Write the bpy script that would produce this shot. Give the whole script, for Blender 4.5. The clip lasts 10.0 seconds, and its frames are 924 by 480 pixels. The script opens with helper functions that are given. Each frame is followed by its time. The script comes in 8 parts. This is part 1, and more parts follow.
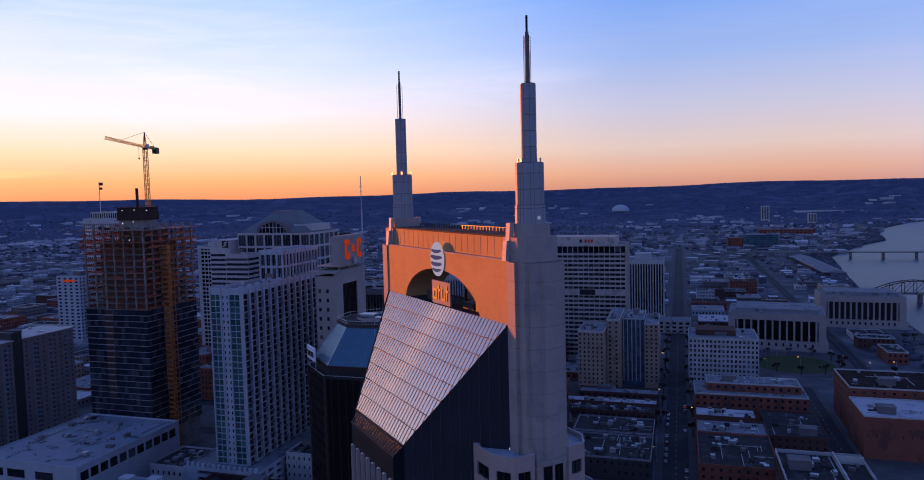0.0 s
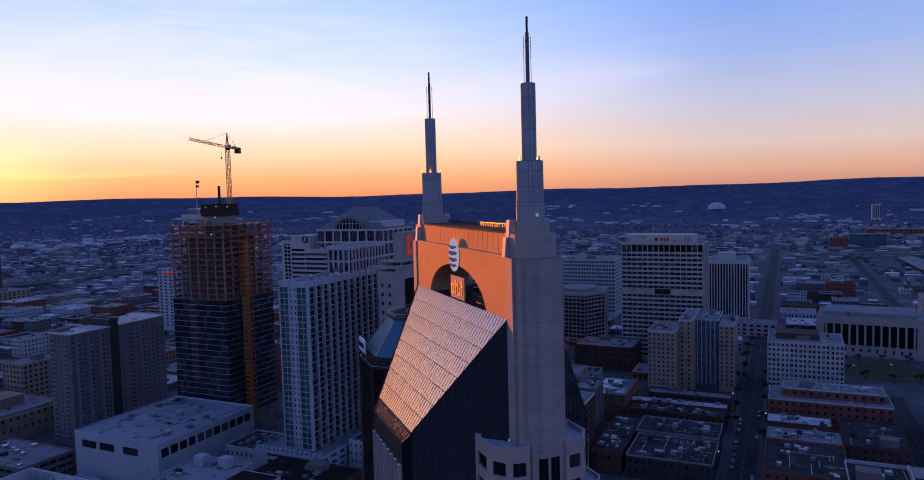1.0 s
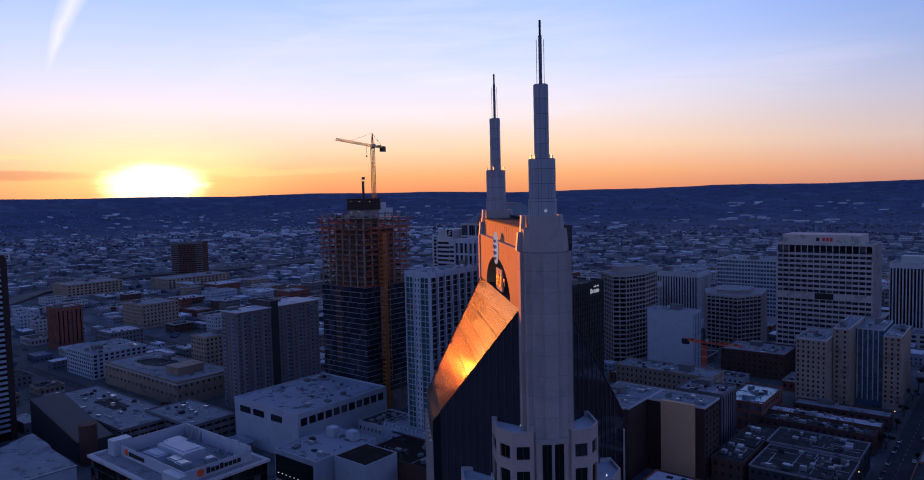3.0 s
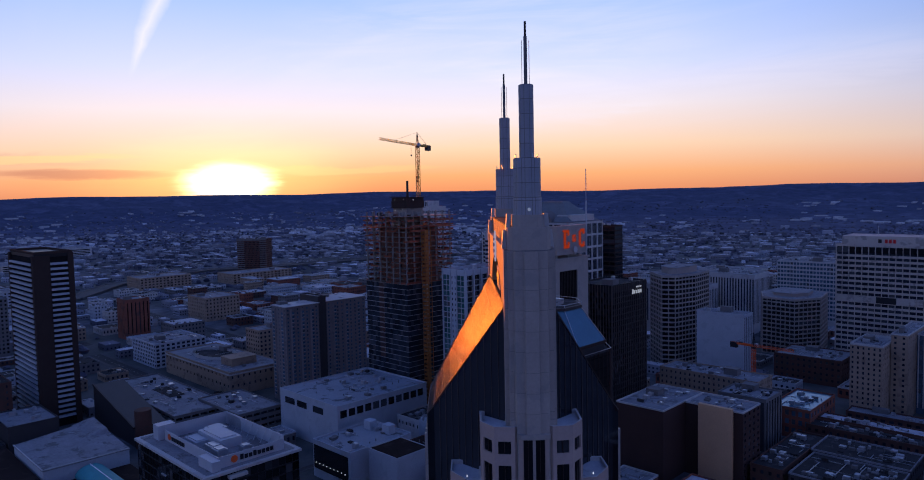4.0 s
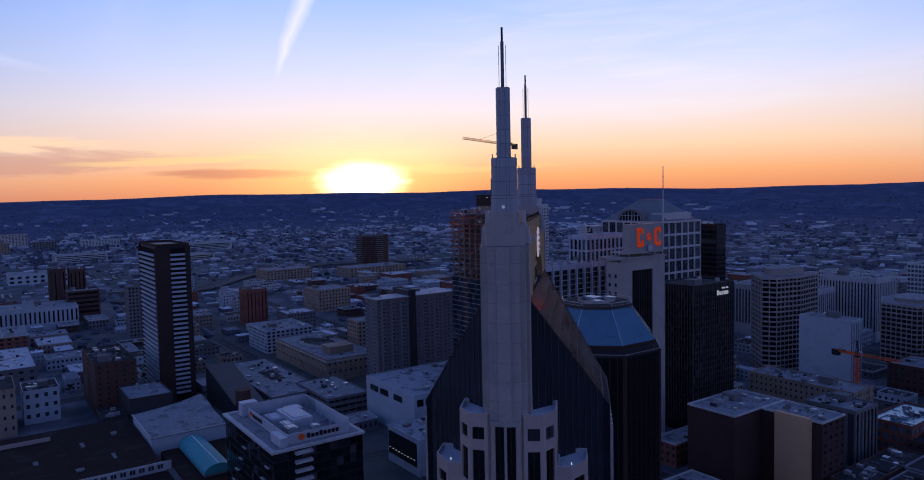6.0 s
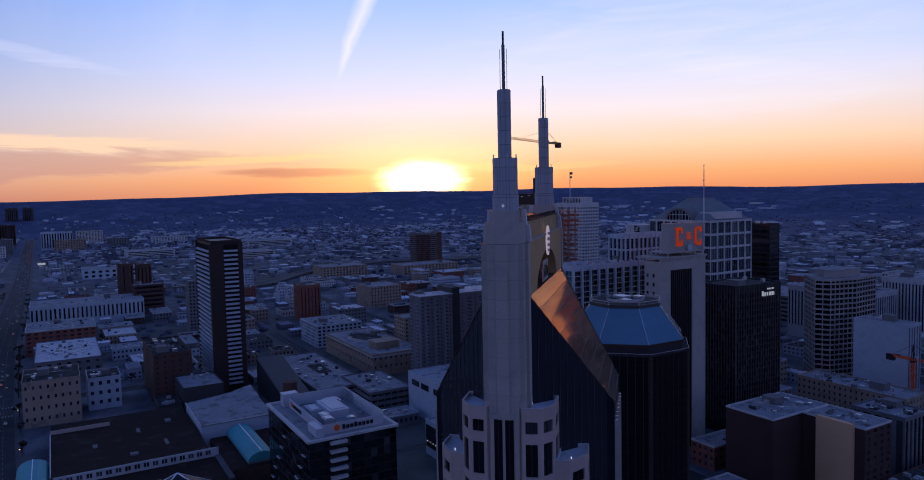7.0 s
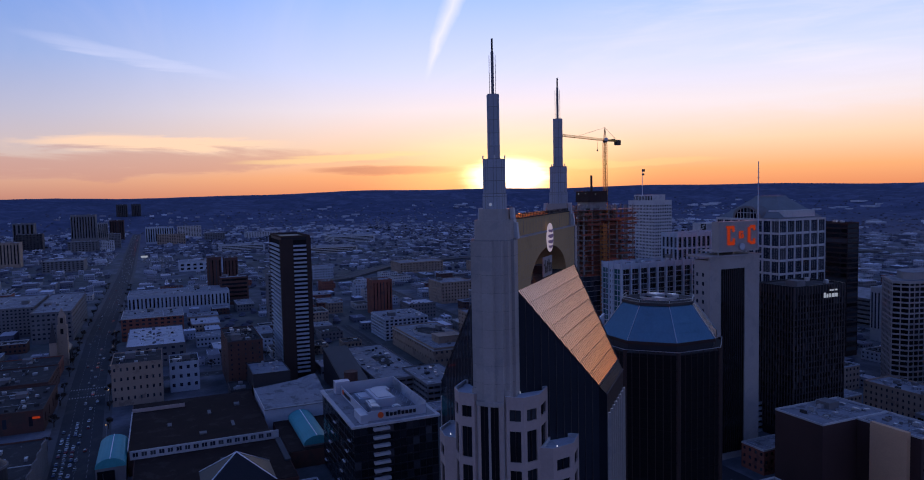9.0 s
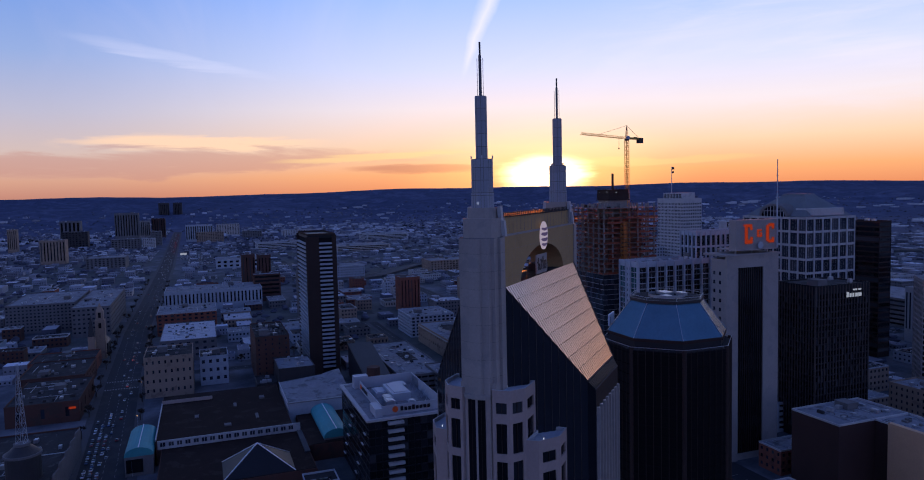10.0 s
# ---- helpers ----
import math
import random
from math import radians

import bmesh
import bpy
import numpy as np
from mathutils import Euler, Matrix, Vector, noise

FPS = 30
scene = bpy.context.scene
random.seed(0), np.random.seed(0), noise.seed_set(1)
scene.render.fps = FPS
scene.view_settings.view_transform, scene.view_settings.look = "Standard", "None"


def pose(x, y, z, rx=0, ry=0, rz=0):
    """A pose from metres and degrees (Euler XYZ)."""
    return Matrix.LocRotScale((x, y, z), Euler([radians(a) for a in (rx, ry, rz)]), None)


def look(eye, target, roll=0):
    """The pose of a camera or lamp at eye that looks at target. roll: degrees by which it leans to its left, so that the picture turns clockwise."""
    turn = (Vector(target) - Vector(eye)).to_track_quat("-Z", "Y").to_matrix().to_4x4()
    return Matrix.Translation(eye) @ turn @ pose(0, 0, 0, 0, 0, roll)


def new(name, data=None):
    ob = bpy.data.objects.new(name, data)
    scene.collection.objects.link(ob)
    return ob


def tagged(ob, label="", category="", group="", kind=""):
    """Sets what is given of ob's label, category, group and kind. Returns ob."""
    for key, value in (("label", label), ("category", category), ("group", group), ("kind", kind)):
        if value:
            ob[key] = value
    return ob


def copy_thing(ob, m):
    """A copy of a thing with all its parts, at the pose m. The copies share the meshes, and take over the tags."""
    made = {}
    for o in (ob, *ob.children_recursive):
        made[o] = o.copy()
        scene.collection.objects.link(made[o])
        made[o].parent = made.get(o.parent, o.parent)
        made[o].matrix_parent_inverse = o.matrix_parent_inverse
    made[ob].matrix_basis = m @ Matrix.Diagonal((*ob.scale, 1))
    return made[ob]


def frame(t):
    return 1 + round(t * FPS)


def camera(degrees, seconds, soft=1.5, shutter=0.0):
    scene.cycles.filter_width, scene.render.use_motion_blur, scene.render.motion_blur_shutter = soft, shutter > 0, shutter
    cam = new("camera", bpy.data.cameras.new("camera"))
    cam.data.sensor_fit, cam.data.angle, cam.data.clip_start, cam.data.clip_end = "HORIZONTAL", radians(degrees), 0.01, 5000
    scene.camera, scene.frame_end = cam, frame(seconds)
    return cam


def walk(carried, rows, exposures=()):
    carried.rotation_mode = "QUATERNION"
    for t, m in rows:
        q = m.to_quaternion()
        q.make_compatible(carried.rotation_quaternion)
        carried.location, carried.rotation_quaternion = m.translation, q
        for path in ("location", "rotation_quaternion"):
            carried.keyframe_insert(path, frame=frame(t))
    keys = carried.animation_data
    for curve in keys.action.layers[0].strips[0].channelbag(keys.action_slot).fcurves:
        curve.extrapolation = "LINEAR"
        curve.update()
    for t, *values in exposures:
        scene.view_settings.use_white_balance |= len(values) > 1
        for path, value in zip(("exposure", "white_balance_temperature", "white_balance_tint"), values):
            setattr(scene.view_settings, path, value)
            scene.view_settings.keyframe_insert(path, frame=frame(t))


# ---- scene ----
cam = camera(66.8, 10.0, soft=1.0)
PATH = [
    (0, (49.398, -154.265, 154.543), (48.804, -152.36, 154.415), -1.5),
    (0.5, (58.514, -152.866, 154.504), (57.796, -151.004, 154.376), -1.4),
    (1, (67.234, -152.154, 154.145), (66.397, -150.342, 154.016), -1.5),
    (1.5, (75.921, -150.881, 153.812), (74.966, -149.129, 153.684), -1.5),
    (2, (84.224, -149.153, 153.595), (83.157, -147.466, 153.469), -1.4),
    (2.5, (92.019, -146.535, 153.613), (90.846, -144.92, 153.485), -1.4),
    (4, (113.719, -134.781, 153.157), (112.32, -133.358, 153.028), -1.2),
    (4.5, (120.829, -130.07, 153.058), (119.369, -128.709, 152.929), -1.2),
    (5, (127.693, -125.459, 152.94), (126.173, -124.164, 152.811), -1.2),
    (5.5, (134.203, -121.136, 152.73), (132.626, -119.912, 152.602), -1.2),
    (7, (151.38, -109.212, 152.53), (149.658, -108.203, 152.401), -1.2),
    (7.5, (156.138, -105.545, 152.444), (154.381, -104.598, 152.315), -1.1),
    (8, (160.857, -101.836, 152.325), (159.071, -100.946, 152.195), -1.1),
    (8.5, (165.199, -98.143, 152.303), (163.388, -97.304, 152.172), -1.2),
    (9, (169.578, -94.141, 152.516), (167.746, -93.351, 152.384), -1.2),
    (9.5, (173.954, -90.076, 152.519), (172.102, -89.333, 152.386), -1.3),
    (10, (178.529, -85.626, 152.507), (176.659, -84.932, 152.372), -1.3),
]
walk(cam, [(t, look(eye, target, roll)) for t, eye, target, roll in PATH],
     exposures=[(0, 2.36, 5900, 17), (1.2, 2.32, 5900, 17), (2.7, 2.22, 5900, 17), (10, 2.18, 5900, 17)])

# ---- light ----
SUN_AZ, SUN_EL = radians(152.8), radians(0.80)
SUN_WAY = Vector((math.cos(SUN_AZ) * math.cos(SUN_EL), math.sin(SUN_AZ) * math.cos(SUN_EL), math.sin(SUN_EL)))
GLOW_WAY = (math.cos(SUN_AZ), math.sin(SUN_AZ), 0.021)


class Tree:
    """Short hand for node trees."""

    def __init__(self, tree):
        self.t = tree
        self.t.nodes.clear()

    def n(self, kind, props=None, **ins):
        node = self.t.nodes.new(kind)
        p = props or {}
        if "operation" in p:
            node.operation = p["operation"]
        if "use_clamp" in p:
            node.use_clamp = p["use_clamp"]
        if "data_type" in p:
            node.data_type, node.blend_type = p["data_type"], p["blend_type"]
        if "interpolation_type" in p:
            node.interpolation_type = p["interpolation_type"]
        if "sky_type" in p:
            node.sky_type, node.sun_disc = p["sky_type"], p["sun_disc"]
            node.sun_elevation, node.sun_rotation = p["sun_elevation"], p["sun_rotation"]
            node.air_density, node.dust_density, node.ozone_density = p["air_density"], p["dust_density"], p["ozone_density"]
        for k, v in ins.items():
            self.put(node, k, v)
        return node

    def put(self, node, key, v):
        sock = node.inputs[int(key[1:])] if key[0] == "i" and key[1:].isdigit() else node.inputs[key.replace("_", " ")]
        if isinstance(v, bpy.types.NodeSocket):
            self.t.links.new(v, sock)
        else:
            sock.default_value = v

    def math(self, op, a, b=0.0, clamp=False):
        return self.n("ShaderNodeMath", {"operation": op, "use_clamp": clamp}, i0=a, i1=b).outputs[0]

    def vmath(self, op, a, b):
        return self.n("ShaderNodeVectorMath", {"operation": op}, i0=a, i1=b)

    def mix(self, f, a, b, blend="MIX"):
        return self.n("ShaderNodeMix", {"data_type": "RGBA", "blend_type": blend}, i0=f, i6=a, i7=b).outputs[2]

    def ramp(self, f, stops, mode="LINEAR"):
        node = self.n("ShaderNodeValToRGB", i0=f)
        r = node.color_ramp
        r.interpolation = mode
        while len(r.elements) < len(stops):
            r.elements.new(0.5)
        for e, (p, c) in zip(r.elements, stops):
            e.position = p
            e.color = (*c, 1) if len(c) == 3 else c
        return node.outputs[0]

    def noise(self, vec, scale, detail=4.0, rough=0.55, distort=0.0):
        return self.n("ShaderNodeTexNoise", Vector=vec, Scale=scale, Detail=detail, Roughness=rough, Distortion=distort).outputs[0]


def make_world():
    w = bpy.data.worlds.new("dusk_sky")
    scene.world = w
    w.use_nodes = True
    k = Tree(w.node_tree)
    way = k.n("ShaderNodeTexCoord").outputs["Generated"]
    xyz = k.n("ShaderNodeSeparateXYZ", i0=way).outputs
    up = k.math("MAXIMUM", xyz[2], 0.0)
    flat = k.n("ShaderNodeCombineXYZ", i0=xyz[0], i1=xyz[1], i2=0.0).outputs[0]
    flat = k.vmath("NORMALIZE", flat, (0, 0, 0)).outputs[0]
    toward = k.vmath("DOT_PRODUCT", flat, (math.cos(SUN_AZ), math.sin(SUN_AZ), 0)).outputs["Value"]
    pale = k.vmath("DOT_PRODUCT", flat, (math.cos(SUN_AZ - 0.2), math.sin(SUN_AZ - 0.2), 0)).outputs["Value"]
    near = k.n("ShaderNodeMapRange", {"interpolation_type": "SMOOTHSTEP"}, i0=pale, i1=0.64, i2=1.0).outputs[0]
    west = k.n("ShaderNodeMapRange", {"interpolation_type": "SMOOTHSTEP"}, i0=toward, i1=-0.55, i2=0.35).outputs[0]
    lift = k.math("MULTIPLY", up, 2.0, True)
    warm = k.ramp(lift, [(0.0, (0.78, 0.26, 0.10)), (0.055, (0.92, 0.41, 0.15)), (0.13, (0.95, 0.63, 0.36)), (0.235, (0.88, 0.76, 0.68)),
                         (0.34, (0.66, 0.70, 0.84)), (0.54, (0.36, 0.52, 0.88)), (0.8, (0.14, 0.265, 0.585)), (1.0, (0.058, 0.117, 0.33))])
    side = k.ramp(lift, [(0.0, (0.50, 0.21, 0.14)), (0.05, (0.63, 0.335, 0.21)), (0.12, (0.62, 0.47, 0.38)), (0.22, (0.48, 0.46, 0.51)),
                         (0.36, (0.29, 0.39, 0.60)), (0.54, (0.155, 0.30, 0.64)), (0.8, (0.085, 0.176, 0.47)), (1.0, (0.053, 0.108, 0.32))])
    dusk = k.ramp(lift, [(0.0, (0.33, 0.336, 0.495)), (0.1, (0.40, 0.428, 0.665)), (0.25, (0.29, 0.37, 0.68)), (0.55, (0.125, 0.19, 0.468)), (1.0, (0.058, 0.109, 0.338))])
    flank = k.n("ShaderNodeMapRange", {"interpolation_type": "SMOOTHSTEP"}, i0=toward, i1=-1.0, i2=-0.1).outputs[0]
    dusk = k.mix(flank, dusk, k.mix(1.0, dusk, (1.6, 1.55, 1.5, 1), "MULTIPLY"))
    base = k.mix(west, dusk, k.mix(near, side, warm))
    # high thin cloud, drawn out along the horizon
    plane = k.vmath("DIVIDE", way, k.n("ShaderNodeCombineXYZ", i0=k.math("ADD", up, 0.12), i1=k.math("ADD", up, 0.12), i2=1.0).outputs[0]).outputs[0]
    turned = k.n("ShaderNodeMapping", Vector=plane, Rotation=(0, 0, radians(-38)), Scale=(0.35, 1.5, 1.0)).outputs[0]
    thin = k.noise(turned, 1.1, 7.0, 0.62, 0.9)
    veil = k.n("ShaderNodeMapRange", {"interpolation_type": "SMOOTHSTEP"}, i0=thin, i1=0.44, i2=0.72).outputs[0]
    high = k.n("ShaderNodeMapRange", {"interpolation_type": "SMOOTHSTEP"}, i0=up, i1=0.05, i2=0.16).outputs[0]
    veil = k.math("MULTIPLY", k.math("MULTIPLY", veil, high), 0.13)
    base = k.mix(veil, base, k.mix(near, (0.50, 0.50, 0.66, 1), (0.86, 0.80, 0.84, 1)))
    # a broad white veil right of the sun, a streak left of it, and low bars of cloud
    def patch(az, el, wide, high, tilt=0.0, edge=0.0, grain=None):
        a = SUN_AZ + radians(az)
        side_way = k.vmath("DOT_PRODUCT", way, (-math.sin(a), math.cos(a), 0)).outputs["Value"]
        ahead = k.math("GREATER_THAN", k.vmath("DOT_PRODUCT", way, (math.cos(a), math.sin(a), 0)).outputs["Value"], 0.3)
        u = k.math("DIVIDE", side_way, math.sin(radians(wide)))
        h = k.math("ADD", k.math("SUBTRACT", xyz[2], math.sin(radians(el))), k.math("MULTIPLY", side_way, tilt))
        if grain is not None:
            h = k.math("ADD", h, k.math("MULTIPLY", k.math("SUBTRACT", grain, 0.5), edge))
        v = k.math("DIVIDE", h, math.sin(radians(high)))
        d = k.math("ADD", k.math("MULTIPLY", u, u), k.math("MULTIPLY", v, v))
        f = k.n("ShaderNodeMapRange", {"interpolation_type": "SMOOTHSTEP"}, i0=d, i1=1.0, i2=0.15).outputs[0]
        return k.math("MULTIPLY", f, ahead)

    comb = k.noise(k.n("ShaderNodeMapping", Vector=way, Rotation=(0, radians(4), 0), Scale=(1.6, 1.6, 15.0)).outputs[0], 2.4, 7.0, 0.66, 0.8)
    puff = k.noise(k.n("ShaderNodeMapping", Vector=way, Scale=(3.0, 3.0, 24.0)).outputs[0], 2.0, 6.0, 0.6, 0.5)
    combed = k.n("ShaderNodeMapRange", {"interpolation_type": "SMOOTHSTEP"}, i0=comb, i1=0.28, i2=0.80).outputs[0]
    for az, el, wide, high, tilt, power in ((-20, 11.0, 20, 7.5, 0.03, 0.34), (-26.5, 8.6, 10, 1.35, -0.22, 0.62), (-44, 9.0, 14, 2.2, 0.05, 0.22), (-24, 6.5, 12, 1.2, 0.0, 0.22)):
        base = k.mix(k.math("MULTIPLY", k.math("MULTIPLY", patch(az, el, wide, high, tilt, 0.05, comb), combed), power), base, (0.86, 0.79, 0.78, 1))
    base = k.mix(k.math("MULTIPLY", k.math("MULTIPLY", patch(28.5, 10.4, 8.0, 0.62, -0.17, 0.03, comb), k.math("ADD", combed, 0.25, True)), 0.28), base, (0.80, 0.78, 0.86, 1))
    base = k.mix(k.math("MULTIPLY", patch(27.0, 4.2, 11.0, 0.6, 0.0, 0.035, puff), 0.8), base, (1.0, 0.66, 0.38, 1))
    base = k.mix(k.math("MULTIPLY", patch(30.0, 2.8, 22.0, 1.15, 0.02, 0.07, puff), 0.55), base, (0.52, 0.26, 0.20, 1))
    base = k.mix(k.math("MULTIPLY", patch(14.0, 3.0, 9.0, 0.45, 0.05, 0.03, comb), 0.6), base, (1.0, 0.68, 0.26, 1))
    base = k.mix(k.math("MULTIPLY", patch(10.0, 2.0, 7.0, 0.40, 0.0, 0.02, puff), 0.7), base, (0.50, 0.20, 0.12, 1))
    base = k.mix(k.math("MULTIPLY", patch(-9.0, 2.2, 9.0, 0.35, 0.0, 0.02, puff), 0.5), base, (0.98, 0.60, 0.22, 1))
    # a vapour trail: a narrow streak that widens upwards
    ta = SUN_AZ + radians(5.6)
    across = k.vmath("DOT_PRODUCT", way, (-math.sin(ta), math.cos(ta), 0)).outputs["Value"]
    across = k.math("ADD", across, k.math("MULTIPLY", k.math("SUBTRACT", up, 0.2), 0.42))
    wob = k.math("MULTIPLY", k.math("SUBTRACT", k.noise(way, 16.0, 5.0, 0.6), 0.5), 0.018)
    across = k.math("ABSOLUTE", k.math("ADD", across, wob))
    wide = k.math("MULTIPLY", k.math("MAXIMUM", k.math("SUBTRACT", up, 0.135), 0.0), 0.135)
    trail = k.math("SUBTRACT", 1.0, k.math("DIVIDE", across, k.math("ADD", wide, 0.0015)), True)
    trail = k.math("MULTIPLY", trail, k.n("ShaderNodeMapRange", {"interpolation_type": "SMOOTHSTEP"}, i0=up, i1=0.15, i2=0.2).outputs[0])
    front = k.math("GREATER_THAN", toward, 0.5)
    trail = k.math("MULTIPLY", k.math("MULTIPLY", trail, front), 0.7)
    base = k.mix(trail, base, (0.92, 0.86, 0.90, 1))
    # the bright air round the sun, wider than high
    off = k.vmath("SUBTRACT", way, GLOW_WAY).outputs[0]
    off = k.vmath("MULTIPLY", off, (1, 1, 2.5)).outputs[0]
    gap = k.vmath("LENGTH", off, (0, 0, 0)).outputs["Value"]
    gap = k.math("ADD", gap, k.math("MULTIPLY", k.math("SUBTRACT", puff, 0.5), 0.06))
    core = k.n("ShaderNodeMapRange", {"interpolation_type": "SMOOTHERSTEP"}, i0=gap, i1=0.088, i2=0.005).outputs[0]
    halo = k.n("ShaderNodeMapRange", {"interpolation_type": "SMOOTHERSTEP"}, i0=gap, i1=0.26, i2=0.0).outputs[0]
    glow = k.mix(1.0, k.mix(core, (0, 0, 0, 1), (4.2, 3.1, 1.5, 1)), k.mix(halo, (0, 0, 0, 1), (0.42, 0.25, 0.06, 1)), "ADD")
    base = k.mix(1.0, base, glow, "ADD")
    sky = k.n("ShaderNodeTexSky", {"sky_type": "NISHITA", "sun_disc": False, "sun_elevation": SUN_EL, "sun_rotation": math.pi / 2 - SUN_AZ + 2 * math.pi,
                                   "air_density": 1.0, "dust_density": 1.2, "ozone_density": 1.5}).outputs[0]
    a = k.n("ShaderNodeBackground", Color=base, Strength=SKY)
    sky = k.mix(1.0, sky, (0.05, 0.04, 0.07, 1), "MULTIPLY")
    b = k.n("ShaderNodeBackground", Color=sky, Strength=0.05)
    both = k.n("ShaderNodeAddShader", i0=a.outputs[0], i1=b.outputs[0])
    k.n("ShaderNodeOutputWorld", Surface=both.outputs[0])


SKY = 0.245
make_world()
lamp = bpy.data.lights.new("sun", "SUN")
lamp.energy, lamp.angle, lamp.color = 2.35, radians(0.45), (1.0, 0.215, 0.012)
new("sun", lamp).matrix_world = look((0, 0, 0), tuple(-SUN_WAY))

# ---- materials ----


def surface(name, color, rough=0.75, vary=0.25, grain=3.0, patch=0.06, metal=0.0, bump=0.15, spec=0.2, stain=None, rand=0.0, island=0.0, edge=None, rvar=0.1):
    """A matt or glossy surface with grain and larger patches, in metres."""
    m = bpy.data.materials.new(name)
    m.use_nodes = True
    k = Tree(m.node_tree)
    at = k.n("ShaderNodeTexCoord").outputs["Object"]
    fine = k.noise(at, grain, 5.0, 0.6)
    broad = k.noise(at, patch, 4.0, 0.6, 0.6)
    dark = tuple(c * (1 - vary) for c in color)
    lite = tuple(min(1, c * (1 + vary)) for c in color)
    col = k.ramp(broad, [(0.3, dark), (0.7, lite)])
    col = k.mix(0.5, col, k.ramp(fine, [(0.3, dark), (0.7, lite)]))
    if stain:
        s = k.n("ShaderNodeMapRange", {"interpolation_type": "SMOOTHSTEP"}, i0=k.noise(at, patch * 1.6, 5.0, 0.65, 0.3), i1=0.545, i2=0.61).outputs[0]
        col = k.mix(k.math("MULTIPLY", s, 0.7), col, (*stain, 1))
    if rand:
        r = k.n("ShaderNodeObjectInfo").outputs["Random"]
        col = k.mix(1.0, col, k.ramp(r, [(0.0, (1 - rand,) * 3), (1.0, (1 + rand,) * 3)]), "MULTIPLY")
    if island:
        r = k.n("ShaderNodeNewGeometry").outputs["Random Per Island"]
        col = k.mix(1.0, col, k.ramp(r, [(0.0, (1 - island, 1 - island, 1 - island * 0.9)), (0.5, (1, 0.94, 0.9)), (1.0, (1 + island,) * 3)]), "MULTIPLY")
    p = k.n("ShaderNodeBsdfPrincipled", Base_Color=col, Metallic=metal, Specular_IOR_Level=spec)
    if edge:
        k.put(p, "Specular Tint", (*edge, 1))
    k.put(p, "Roughness", k.n("ShaderNodeMapRange", i0=fine, i3=max(0.03, rough - rvar), i4=min(1, rough + rvar)).outputs[0])
    if bump:
        k.put(p, "Normal", k.n("ShaderNodeBump", Strength=bump, Distance=0.1, Height=fine).outputs[0])
    k.n("ShaderNodeOutputMaterial", Surface=p.outputs[0])
    return m


def glazing(name, color=(0.012, 0.015, 0.022), rough=0.06, lit=0.0, rand=0.8, spec=0.5, tint=None):
    """Window glass seen from outside, dark rooms behind; some panes have blinds or a lamp on."""
    m = bpy.data.materials.new(name)
    m.use_nodes = True
    k = Tree(m.node_tree)
    at = k.n("ShaderNodeTexCoord").outputs["Object"]
    r = k.n("ShaderNodeObjectInfo").outputs["Random"]
    isl = k.n("ShaderNodeNewGeometry").outputs["Random Per Island"]
    r = k.math("FRACT", k.math("ADD", r, isl))
    col = k.ramp(r, [(0.0, color), (0.6, tuple(c * (1 + rand) for c in color)), (0.8, tuple(c * 2 + 0.01 for c in color)), (0.97, (0.07, 0.07, 0.075))])
    p = k.n("ShaderNodeBsdfPrincipled", Base_Color=col, Roughness=rough, Specular_IOR_Level=spec)
    wave = k.noise(at, 0.7, 2.0, 0.5)
    k.put(p, "Normal", k.n("ShaderNodeBump", Strength=0.04, Distance=0.05, Height=wave).outputs[0])
    if lit:
        on = k.math("GREATER_THAN", r, 1 - lit)
        k.put(p, "Emission Color", (1.0, 0.62, 0.28, 1))
        k.put(p, "Emission Strength", k.math("MULTIPLY", on, 0.04))
    k.n("ShaderNodeOutputMaterial", Surface=p.outputs[0])
    return m


def glow_mat(name, color, power):
    m = bpy.data.materials.new(name)
    m.use_nodes = True
    k = Tree(m.node_tree)
    e = k.n("ShaderNodeEmission", Color=(*color, 1), Strength=power)
    k.n("ShaderNodeOutputMaterial", Surface=e.outputs[0])
    return m


